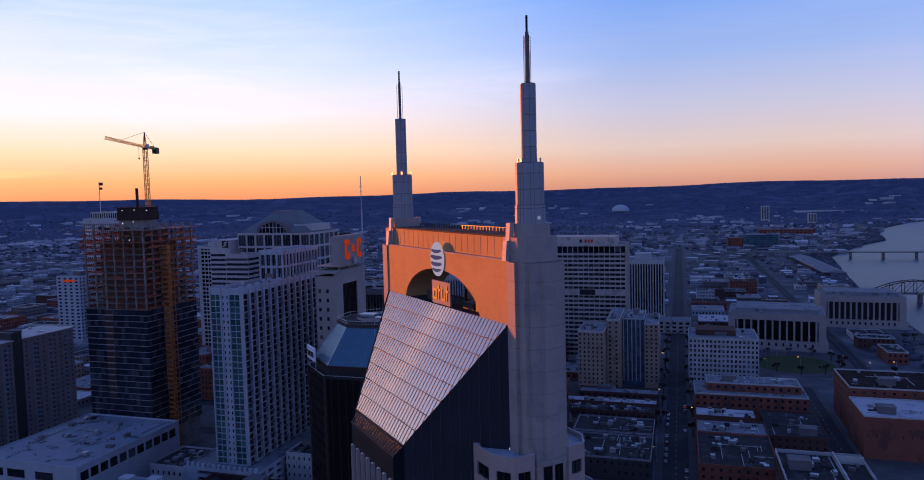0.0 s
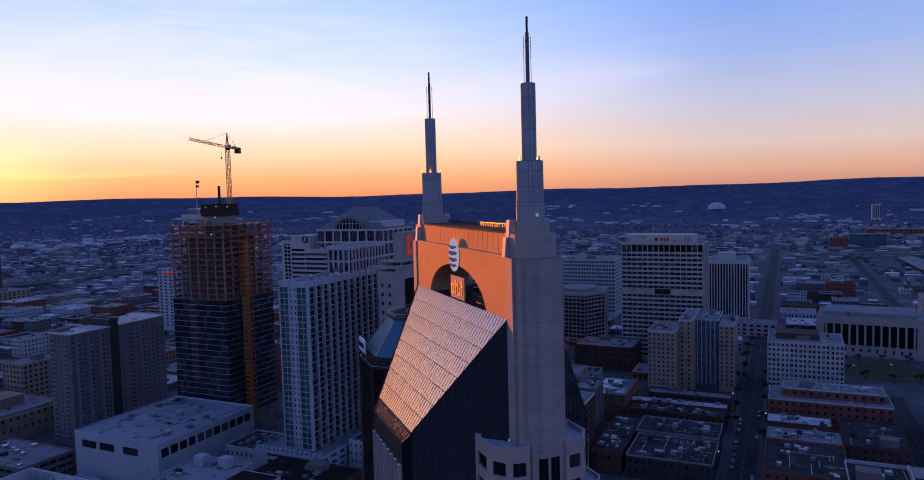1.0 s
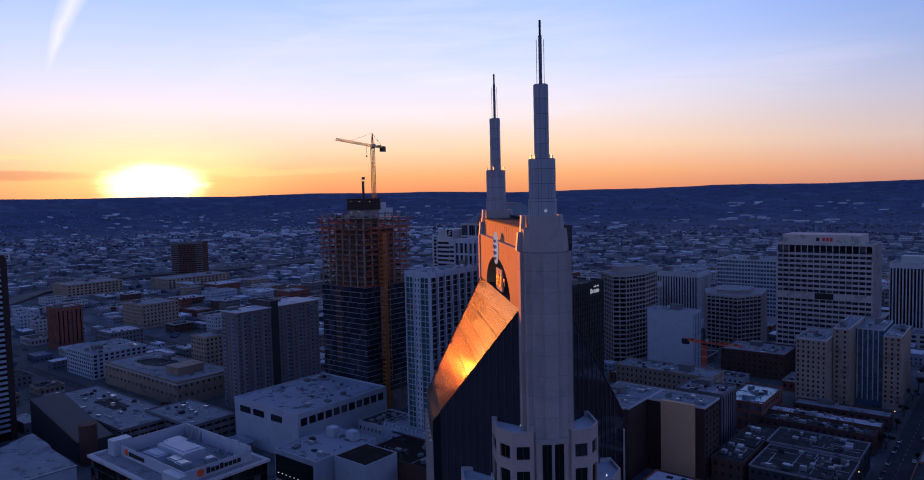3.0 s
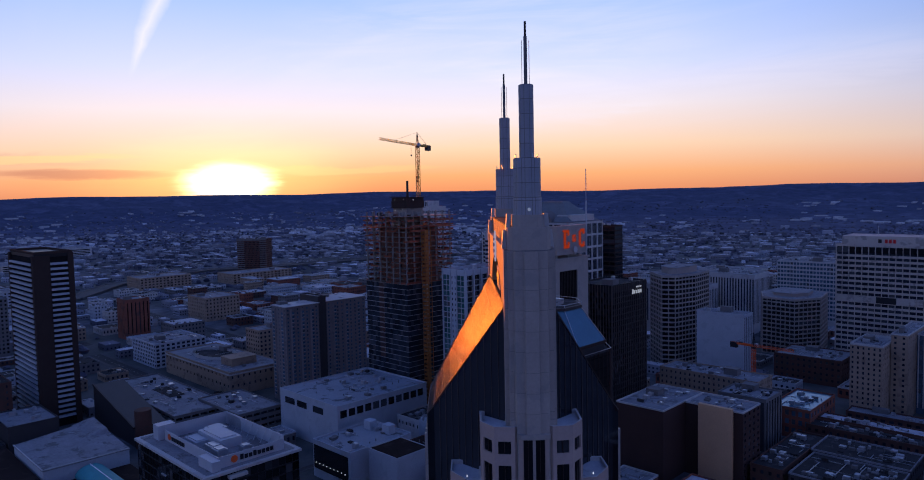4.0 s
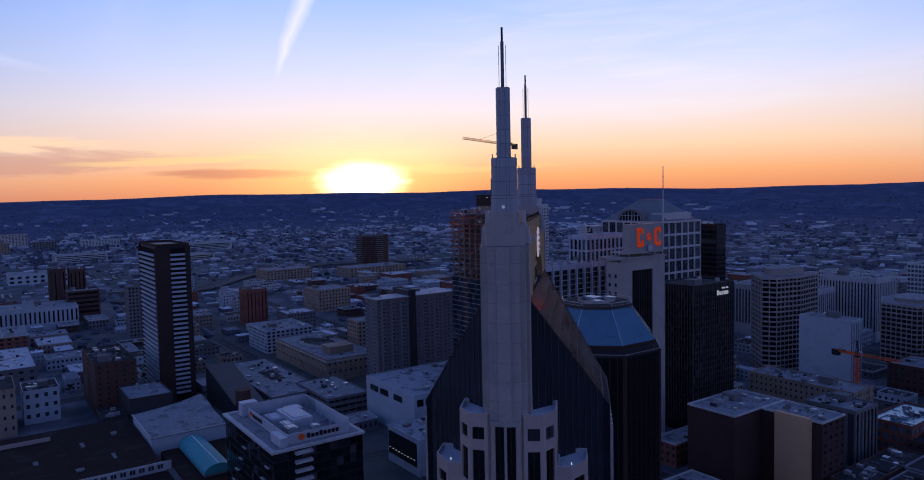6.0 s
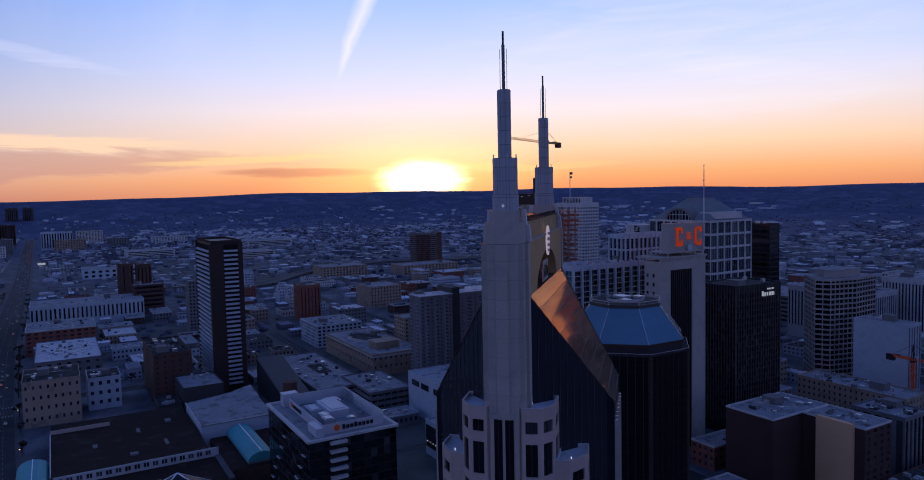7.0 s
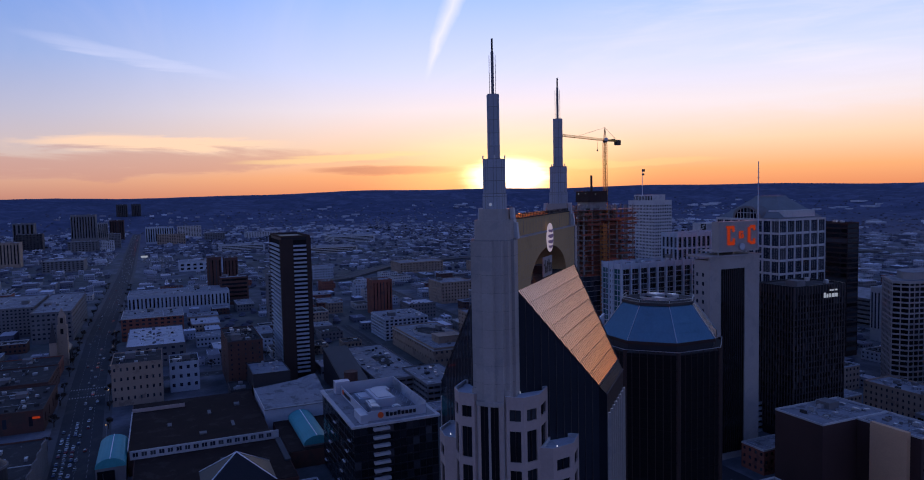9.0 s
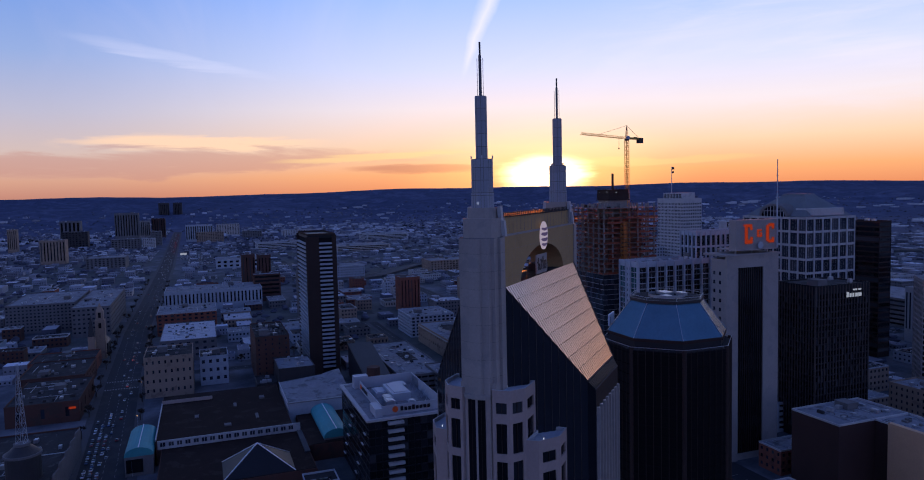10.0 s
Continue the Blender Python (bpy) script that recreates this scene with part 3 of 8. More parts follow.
def ground_material():
    m = bpy.data.materials.new("town_ground")
    m.use_nodes = True
    k = Tree(m.node_tree)
    at = k.n("ShaderNodeTexCoord").outputs["Object"]
    broad, mid, fine = k.noise(at, 0.0035, 6.0, 0.62, 0.5), k.noise(at, 0.03, 5.0, 0.6), k.noise(at, 0.4, 4.0, 0.6)
    town = k.ramp(mid, [(0.35, (0.064, 0.069, 0.080)), (0.5, (0.116, 0.123, 0.140)), (0.66, (0.200, 0.206, 0.222))])
    green = k.ramp(mid, [(0.35, (0.056, 0.064, 0.060)), (0.65, (0.115, 0.118, 0.110))])
    col = k.mix(k.n("ShaderNodeMapRange", {"interpolation_type": "SMOOTHSTEP"}, i0=broad, i1=0.42, i2=0.58).outputs[0], town, green)
    # the land turns bluer with distance: aerial haze put into its colour
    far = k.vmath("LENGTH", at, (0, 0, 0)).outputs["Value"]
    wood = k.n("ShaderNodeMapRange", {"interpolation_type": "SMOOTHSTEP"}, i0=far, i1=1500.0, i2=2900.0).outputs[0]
    hazy_grove = k.ramp(k.noise(at, 0.02, 7.0, 0.75), [(0.3, (0.048, 0.058, 0.104)), (0.7, (0.098, 0.115, 0.190))])
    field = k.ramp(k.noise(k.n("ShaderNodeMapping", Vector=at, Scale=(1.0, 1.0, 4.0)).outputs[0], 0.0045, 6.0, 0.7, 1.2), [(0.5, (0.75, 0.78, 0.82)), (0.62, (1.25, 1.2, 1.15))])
    col = k.mix(wood, col, k.mix(1.0, hazy_grove, field, "MULTIPLY"))
    col = k.mix(k.math("MULTIPLY", k.math("SUBTRACT", 1.0, wood), 0.2), col, k.ramp(fine, [(0.3, (0.02, 0.02, 0.02)), (0.7, (0.10, 0.092, 0.09))]))
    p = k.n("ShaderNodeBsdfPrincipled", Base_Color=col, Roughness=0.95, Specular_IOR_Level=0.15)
    k.put(p, "Normal", k.n("ShaderNodeBump", Strength=0.5, Distance=1.0, Height=mid).outputs[0])
    k.n("ShaderNodeOutputMaterial", Surface=p.outputs[0])
    M["ground"] = m


def build_ground():
    ground_material()
    g = Mesh()
    rings = [0, 300, 700, 1200, 1700] + list(range(2000, 4000, 90)) + list(range(4000, 4860, 40))
    seg = 360
    for r in rings[1:]:
        for i in range(seg):
            a = 2 * math.pi * i / seg
            x, y = r * math.cos(a), r * math.sin(a)
            g.v.append((x, y, hills(x, y)))
    g.v.append((0, 0, 0))
    c = len(g.v) - 1
    for i in range(seg):
        g.f.append((c, i, (i + 1) % seg))
    for q in range(len(rings) - 2):
        for i in range(seg):
            j = (i + 1) % seg
            g.f.append((q * seg + i, (q + 1) * seg + i, (q + 1) * seg + j, q * seg + j))
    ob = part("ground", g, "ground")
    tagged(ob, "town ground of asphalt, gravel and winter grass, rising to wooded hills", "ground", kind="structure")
    for poly in ob.data.polygons:
        poly.use_smooth = True


build_ground()

# ---- the twin-spired office tower ----
tower = thing("office_tower", "twin-spired limestone and dark glass office tower with sloping glazed roofs", "skyscraper", 0, 0, 0, -45)
HALF, VT, ZT, VB, ZB, VC, ZC = 35.5, 5.0, 129.5, 20.9, 104.0, 22.6, 101.6


def tower_glass():
    """The dark glass walls and the two sloping roofs of the tower."""
    for sv in (-1, 1):
        for su in (-1, 1):
            a, b, c = (su * (HALF - VT), sv * VT), (su * (HALF - VB), sv * VB), (su * (HALF - VC), sv * VC)
            w = Mesh()
            w.face([(*a, -0.5), (*b, -0.5), (*b, ZB), (*a, ZT)])
            w.face([(*b, -0.5), (*c, -0.5), (*c, ZC), (*b, ZB)])
            part("glass_wall", w, "glass_tower", tower, "dark reflective curtain wall")
            n = Vector((su, sv, 0)).normalized()
            for i in range(1, 11):
                k = i / 11
                p = Vector((a[0] + (b[0] - a[0]) * k, a[1] + (b[1] - a[1]) * k, 0)) + n * 0.06
                top = ZT + (ZB - ZT) * k - 0.2
                d = Vector((-su, sv, 0)).normalized() * 0.045
                m = Mesh()
                q = [p - d, p + d, p + d + n * 0.12, p - d + n * 0.12]
                q = [(v.x, v.y) for v in (q if su * sv < 0 else q[::-1])]
                m.prism(q, 0, top)
                part("mullion", m, "mullion_tan", tower)
            rail = Mesh()
            rail.beam((*a, ZT + 0.05), (*b, ZB + 0.05), 0.14)
            part("eave_trim", rail, "bronze", tower)
        # chamfer with upright fins
        u = HALF - VC
        w = Mesh()
        w.face([(-u, sv * VC, -0.5), (u, sv * VC, -0.5), (u, sv * VC, ZC), (-u, sv * VC, ZC)])
        part("corner_wall", w, "bronze", tower)
        for i in range(8):
            x = -u + 1.2 + i * (2 * u - 2.4) / 7
            f = Mesh().prism([(x - 0.45, sv * VC), (x + 0.45, sv * VC), (x + 0.25, sv * (VC + 0.75)), (x - 0.25, sv * (VC + 0.75))][::sv], 0, ZC - 5.0)
            part("fin", f, "limestone", tower)
            # a faintly glowing box, added to give each fin top its glint
            part("fin_lamp", Mesh().box(x - 0.1, x + 0.1, sv * (VC + 0.5) - 0.1, sv * (VC + 0.5) + 0.1, ZC - 5.0, ZC - 4.8), "lamp_faint", tower)
        # the slope: rows of panels, ribs up the fall, battens across
        rows, down = 8, Vector((0, sv * (VB - VT), ZB - ZT))
        nrm = Vector((0, sv * (ZT - ZB), VB - VT)).normalized()
        wide = lambda k: HALF - (VT + (VB - VT) * k)
        at = lambda k: Vector((0, sv * VT, ZT)) + down * k
        for r in range(rows):
            k0, k1 = r / rows, (r + 1) / rows - 0.004
            p0, p1 = at(k0), at(k1)
            lap = nrm * 0.03
            m = Mesh()
            quad = [p0 + Vector((-wide(k0), 0, 0)), p0 + Vector((wide(k0), 0, 0)), p1 + lap + Vector((wide(k1), 0, 0)), p1 + lap + Vector((-wide(k1), 0, 0))]
            m.face(quad if sv > 0 else quad[::-1])
            part("roof_panel", m, "roof_mesh", tower, "pale metal-coated glass roof panel")
        for r in range(1, rows):
            k = r / rows
            p = at(k) + nrm * 0.05
            part("batten", Mesh().beam(p - Vector((wide(k), 0, 0)), p + Vector((wide(k), 0, 0)), 0.03), "rib", tower)
        count = 44
        for i in range(count):
            x = -wide(0) + 0.7 + i * (2 * wide(0) - 1.4) / (count - 1)
            k = min(1.0, (HALF - VT - abs(x)) / (VB - VT))
            if k > 0.04:
                strip = Mesh()
                for lo, hi, h0, h1 in ((-0.1, 0.1, 0.06, 0.06), (-0.1, -0.1, 0.0, 0.06), (0.1, 0.1, 0.06, 0.0)):
                    q = [at(0) + nrm * h0 + Vector((x + lo, 0, 0)), at(0) + nrm * h1 + Vector((x + hi, 0, 0)), at(k) + nrm * h1 + Vector((x + hi, 0, 0)), at(k) + nrm * h0 + Vector((x + lo, 0, 0))]
                    strip.face(q if sv > 0 else q[::-1])
                part("rib", strip, "rib", tower)
        # open grille below the slope
        g0, g1 = at(1.0) + nrm * 0.1, Vector((0, sv * VC, ZC))
        for i in range(20):
            x = -13.6 + i * 27.2 / 19
            part("grille_bar", Mesh().beam(g0 + Vector((x, 0, 0)), g1 + Vector((x * 0.92, 0, 0)), 0.08), "fin_brown", tower)
        for q, r in ((g0, 14.4), (g1, 13.0)):
            part("grille_rail", Mesh().beam(q - Vector((r, 0, 0)), q + Vector((r, 0, 0)), 0.13), "fin_brown", tower)
        m = Mesh()
        m.face([g0 + Vector((-14.2, 0, -0.5)), g0 + Vector((14.2, 0, -0.5)), g1 + Vector((12.8, 0, -0.3)), g1 + Vector((-12.8, 0, -0.3))][::sv])
        part("grille_back", m, "glass_black", tower)


tower_glass()


def tower_arch():
    """The stone wall between the spires, with an arched recess on both faces."""
    hw, zt, zb, a, b, zc = 31.0, 141.7, 100.0, 19.4, 9.6, 128.2
    for sv in (-1, 1):
        y = sv * VT
        pts = [(-a, zb)] + [(-a * math.cos(math.pi * i / 28), zc + b * math.sin(math.pi * i / 28)) for i in range(29)] + [(a, zb)]
        w = Mesh()
        add = lambda q: w.face(q if sv < 0 else q[::-1])
        add([(-hw, y, zb), (-a, y, zb), (-a, y, zt), (-hw, y, zt)])
        add([(a, y, zb), (hw, y, zb), (hw, y, zt), (a, y, zt)])
        for (x0, q0), (x1, q1) in zip(pts[1:-2], pts[2:-1]):
            add([(x0, y, q0), (x1, y, q1), (x1, y, zt), (x0, y, zt)])
        for (x0, q0), (x1, q1) in zip(pts[:-1], pts[1:]):
            add([(x1, y, q1), (x0, y, q0), (x0, 0, q0), (x1, 0, q1)])
        seams = Mesh()
        for x in [-30 + i * 2.5 for i in range(25)]:
            if abs(x) < a:
                continue
            seams.face([(x - 0.03, y + sv * 0.008, 104), (x + 0.03, y + sv * 0.008, 104), (x + 0.03, y + sv * 0.008, zt), (x - 0.03, y + sv * 0.008, zt)][::-sv])
        for z in (131.5, 135.0, 138.4):
            half = 0 if z > zc + b else a * math.sqrt(1 - ((z - zc) / b) ** 2)
            for x0, x1 in ((-hw, -half), (half, hw)):
                seams.face([(x0, y + sv * 0.008, z - 0.03), (x1, y + sv * 0.008, z - 0.03), (x1, y + sv * 0.008, z + 0.03), (x0, y + sv * 0.008, z + 0.03)][::-sv])
        wall_ob = part("arch_wall", w, "arch_stone", tower, "limestone wall with a broad arched recess")
        tagged(part("seam", seams, "tan_brick", wall_ob), kind="stuff")
        # board with raised strokes
        yb = y - sv * 0.9
        board = thing("sign_board", "square sign board with raised orange-brown strokes in the arch", "sign", turn=-45)
        o = yb + sv * 0.35
        panel = part("panel", Mesh().box(-4.6, 4.6, min(yb, o), max(yb, o), 129.6, 134.9), "limestone", board)
        o2 = o + sv * 0.12
        for x0, x1, z0, z1 in ((-3.9, -3.3, 130.6, 133.0), (-3.3, -2.4, 132.5, 133.0), (-2.4, -1.9, 130.6, 133.0), (-3.3, -2.4, 130.6, 131.1), (-1.3, -0.7, 130.6, 134.1), (-0.7, 0.0, 132.6, 133.1), (0.5, 1.0, 130.6, 133.6), (1.0, 1.8, 130.6, 131.1), (1.8, 2.3, 130.6, 132.4), (2.8, 3.4, 130.6, 134.1), (3.4, 4.1, 132.6, 133.1)):
            part("stroke", Mesh().box(x0, x1, min(o, o2), max(o, o2), z0, z1), "bronze", panel)
        for x in (-3.5, 3.5):
            part("post", Mesh().box(x - 0.2, x + 0.2, min(yb, yb - sv * 0.3), max(yb, yb - sv * 0.3), 126, 132), "bronze", board)
        # round emblem
        em = thing("round_emblem", "white disc emblem with curved blue bands on the arch wall", "sign", turn=-45)
        zc2, rr = 140.1, 3.9
        disc = Mesh()
        ring = [(0.86 * rr * math.cos(2 * math.pi * i / 40), rr * math.sin(2 * math.pi * i / 40)) for i in range(40)]
        for i in range(40):
            (x0, z0), (x1, z1) = ring[i], ring[(i + 1) % 40]
            ya, yf = y - sv * 0.02, y + sv * 0.25
            add2 = lambda q: disc.face(q if sv < 0 else q[::-1])
            add2([(x0, ya, zc2 + z0), (x1, ya, zc2 + z1), (x1, yf, zc2 + z1), (x0, yf, zc2 + z0)][::-1])
            add2([(x0, yf, zc2 + z0), (x1, yf, zc2 + z1), (x1 * 0.55, yf + sv * 0.2, zc2 + z1 * 0.55), (x0 * 0.55, yf + sv * 0.2, zc2 + z0 * 0.55)])
            add2([(x0 * 0.55, yf + sv * 0.2, zc2 + z0 * 0.55), (x1 * 0.55, yf + sv * 0.2, zc2 + z1 * 0.55), (0, yf + sv * 0.26, zc2)])
        face = part("disc", disc, "emblem_white", em, "white disc lit from within")
        for z0, thick in ((-2.4, 0.6), (-1.1, 0.75), (0.4, 0.8), (1.9, 0.65)):
            half = math.sqrt(rr * rr - z0 * z0) * 0.80
            band = Mesh()
            for i in range(12):
                s0, s1 = -1 + i / 6, -1 + (i + 1) / 6
                f = lambda s: (s * half, z0 - 0.55 * (1 - s * s), thick * 1.25 * (1 - s * s) ** 0.4)
                (xa, za, ta), (xb, zb2, tb) = f(s0), f(s1)
                rise = lambda f: 0.25 + 0.2 * (1 - f) / 0.45 if f > 0.55 else 0.45 + 0.06 * (1 - f / 0.55)
                yo = lambda x, z: y + sv * (0.08 + rise(math.hypot(x / 0.86, z) / rr))
                q = [(xa, yo(xa, za), zc2 + za), (xb, yo(xb, zb2), zc2 + zb2), (xb, yo(xb, zb2), zc2 + zb2 + tb), (xa, yo(xa, za), zc2 + za + ta)]
                band.face(q if sv < 0 else q[::-1])
            part("band", band, "emblem_blue", face, "curved blue band")
    part("deck", Mesh().box(-19.5, 19.5, -4.9, 4.9, 128.4, 129.2), "roof_dark", tower)
    for x, w2, h2 in ((-10, 3.0, 2.2), (8.5, 2.4, 1.6), (13.5, 1.6, 2.6)):
        part("deck_unit", Mesh().box(x - w2, x + w2, -2, 2, 129.2, 129.2 + h2), "dark_stone", tower)
    part("wall_cap", Mesh().box(-31.2, 31.2, -VT - 0.15, VT + 0.15, zt, zt + 0.35), "limestone", tower)
    # set-back upper band with its comb of posts
    w = Mesh().box(-28.6, 28.6, -4.0, 4.0, zt + 0.35, 146.2)
    part("upper_band", w, "arch_stone", tower)
    for i in range(20):
        x = -27 + i * 54 / 19
        for sv in (-1, 1):
            part("panel_joint", Mesh().box(x - 0.05, x + 0.05, sv * 4.0 - 0.03, sv * 4.0 + 0.03, zt + 0.6, 146.0), "grey_concrete", tower)
    part("band_cap", Mesh().box(-28.8, 28.8, -4.15, 4.15, 146.2, 146.5), "roof_dark", tower)
    for i in range(40):
        x = -28 + i * 56 / 39
        part("roof_post", Mesh().box(x - 0.12, x + 0.12, 3.5, 3.75, 146.5, 147.3), "black_metal", tower)
    part("roof_rail", Mesh().box(-28.2, 28.2, 3.55, 3.7, 147.3, 147.42), "black_metal", tower)


tower_arch()


def tower_spire(su):
    """One shaft with its stepped spire and rods."""
    ax = 31.1
    s = lambda q: [(su * x, y) for x, y in q][::su]
    prof = [(30.6, -5.3), (33.4, -5.3), (33.4, -4.55), (35.6, -4.55), (35.6, -3.6), (36.7, -3.3), (36.7, -1.6), (37.4, -1.3), (37.4, 1.3), (36.7, 1.6), (36.7, 3.3), (35.6, 3.6), (35.6, 4.55), (33.4, 4.55), (33.4, 5.3), (30.6, 5.3)]
    tight = [(33 + (x - 33) * 0.985, y * 0.985) for x, y in prof]
    lv = -0.5
    while lv < 141.6:
        top = min(141.7, lv + 4.2)
        sec = part("shaft_section", Mesh().prism(s(prof), lv, top - 0.07), "limestone", tower)
        part("joint", Mesh().prism(s(tight), top - 0.07, top), "grey_concrete", sec)
        lv = top
    mid = [(28.0, -4.4), (33.2, -4.4), (34.8, -3.5), (35.4, -1.9), (35.4, 1.9), (34.8, 3.5), (33.2, 4.4), (28.0, 4.4)]
    part("shoulder", Mesh().prism(s(mid), 141.7, 146.3), "limestone", tower)
    inner = [(28.4, -3.2), (33.0, -3.2), (34.4, -1.8), (34.4, 1.8), (33.0, 3.2), (28.4, 3.2)]
    part("shoulder", Mesh().prism(s(inner), 146.3, 148.8), "limestone", tower)
    for sv in (-1, 1):
        for h0, h1, y0 in ((141.8, 145.6, 5.0), (144.4, 149.0, 4.2)):
            b = Mesh().prism(s([(29.2, sv * y0 - 0.45), (30.6, sv * y0 - 0.45), (30.6, sv * y0 + 0.45), (29.2, sv * y0 + 0.45)]), h0, h1, top=s([(29.2, sv * y0 - 0.7 * (sv > 0) - 0.1), (30.6, sv * y0 - 0.7 * (sv > 0) - 0.1), (30.6, sv * y0 + 0.7 * (sv < 0) + 0.1), (29.2, sv * y0 + 0.7 * (sv < 0) + 0.1)]))
            part("buttress", b, "white_stone", tower)
    oc = lambda r: s([(ax + r * math.cos(i * math.pi / 4) * 1.08, r * math.sin(i * math.pi / 4) * 1.08) for i in range(8)])
    for r, z0, z1 in ((2.75, 148.8, 152.4), (2.6, 152.4, 160.4), (1.42, 160.4, 175.3)):
        lv = z0
        while lv < z1 - 0.3:
            h = min(3.0, z1 - lv)
            stage, seams = Mesh().prism(oc(r), lv, lv + h - 0.12), Mesh().prism(oc(r - 0.10), lv + h - 0.12, lv + h)
            ring = oc(r)
            for q in range(8):
                a, b = Vector((*ring[q], 0)), Vector((*ring[(q + 1) % 8], 0))
                for f in ((0.5,) if r < 2 else (0.34, 0.66)):
                    c = a.lerp(b, f)
                    w = (b - a).normalized() * 0.045
                    n = Vector((c.x - su * ax, c.y, 0)).normalized() * 0.012
                    seams.face([(c - w + n) + Vector((0, 0, lv)), (c + w + n) + Vector((0, 0, lv)), (c + w + n) + Vector((0, 0, lv + h - 0.12)), (c - w + n) + Vector((0, 0, lv + h - 0.12))])
            tagged(part("seam", seams, "grey_concrete", part("stage", stage, "spire_panel", tower)), kind="stuff")
            lv += h
    for k in range(8):
        ang = math.pi / 8 + k * math.pi / 4
        x, y = ax + 2.55 * math.cos(ang), 2.55 * math.sin(ang)
        if k % 2 == 0:
            part("finial_lamp", Mesh().box(su * x - 0.12, su * x + 0.12, y - 0.12, y + 0.12, 160.4, 161.2), "steel", tower)
    part("rod", Mesh().prism([(su * ax + 0.24 * math.cos(i * math.pi / 4), 0.24 * math.sin(i * math.pi / 4)) for i in range(8)], 185.0, 188.0), "black_metal", tower)
    part("rod", Mesh().prism([(su * ax + 0.36 * math.cos(i * math.pi / 4), 0.36 * math.sin(i * math.pi / 4)) for i in range(8)], 175.2, 185.0), "grey_concrete", tower)
    for dx, dy in ((0.75, 0), (-0.75, 0), (0, 0.75), (0, -0.75)):
        x = su * ax + dx
        part("side_rod", Mesh().prism([(x + 0.06 * math.cos(i * math.pi / 3), dy + 0.06 * math.sin(i * math.pi / 3)) for i in range(6)], 175.2, 184.2), "grey_concrete", tower)
    part("beacon", Mesh().prism([(su * (ax + 2.95) + 0.3 * math.cos(i * math.pi / 4), 0.3 * math.sin(i * math.pi / 4)) for i in range(8)], 149.6, 150.2), "lamp_faint", tower)


def ring_wall(poly, z0, z1, parent, wall, rows, per, fw, fh, depth=0.4, glass="glass_dark", skip=()):
    """Walls along an outline (counter-clockwise) with windows in each run; per: windows in a run."""
    w = Mesh()
    n = len(poly)
    for i in range(n):
        a, b = Vector((*poly[i], 0)), Vector((*poly[(i + 1) % n], 0))
        d = (b - a)
        run = d.length
        d.normalize()
        inn = Vector((-d.y, d.x, 0))
        cols = 0 if i in skip else per[i] if isinstance(per, (list, tuple)) else per
        P = lambda t, o, z: tuple(a + d * t + inn * o + Vector((0, 0, z)))
        if not cols:
            w.face([P(0, 0, z0), P(run, 0, z0), P(run, 0, z1), P(0, 0, z1)])
            continue
        levels = rows if isinstance(rows, list) else [(z0 + (z1 - z0) / rows * (j + (1 - fh) / 2), z0 + (z1 - z0) / rows * (j + (1 + fh) / 2)) for j in range(rows)]
        cw = run / cols
        cuts = [z0] + [(p[1] + q[0]) / 2 for p, q in zip(levels[:-1], levels[1:])] + [z1]
        for j, (lo, hi) in enumerate(levels):
            for c in range(cols):
                t0, t1, q0, q1 = c * cw, (c + 1) * cw, cuts[j], cuts[j + 1]
                l, r = t0 + cw * (1 - fw) / 2, t1 - cw * (1 - fw) / 2
                w.face([P(t0, 0, q0), P(t1, 0, q0), P(t1, 0, lo), P(t0, 0, lo)])
                w.face([P(t0, 0, hi), P(t1, 0, hi), P(t1, 0, q1), P(t0, 0, q1)])
                w.face([P(t0, 0, lo), P(l, 0, lo), P(l, 0, hi), P(t0, 0, hi)])
                w.face([P(r, 0, lo), P(t1, 0, lo), P(t1, 0, hi), P(r, 0, hi)])
                w.face([P(l, 0, lo), P(r, 0, lo), P(r, depth, lo), P(l, depth, lo)])
                w.face([P(l, depth, hi), P(r, depth, hi), P(r, 0, hi), P(l, 0, hi)])
                w.face([P(l, 0, lo), P(l, depth, lo), P(l, depth, hi), P(l, 0, hi)])
                w.face([P(r, depth, lo), P(r, 0, lo), P(r, 0, hi), P(r, depth, hi)])
                ang = math.degrees(math.atan2(d.y, d.x))
                c0 = a + d * ((l + r) / 2) + inn * depth + Vector((0, 0, (lo + hi) / 2))
                pane = part("window", pane_mesh(r - l, hi - lo, glass), glass, parent, at=Matrix.Translation(c0) @ pose(0, 0, 0, 0, 0, ang))
                if isinstance(rows, list):
                    bar = Mesh().box(-0.08, 0.08, -depth * 0.6, 0, lo - (lo + hi) / 2, hi - (lo + hi) / 2)
                    part("mullion", bar, "bronze", pane)
    part("wall", w, wall, parent)


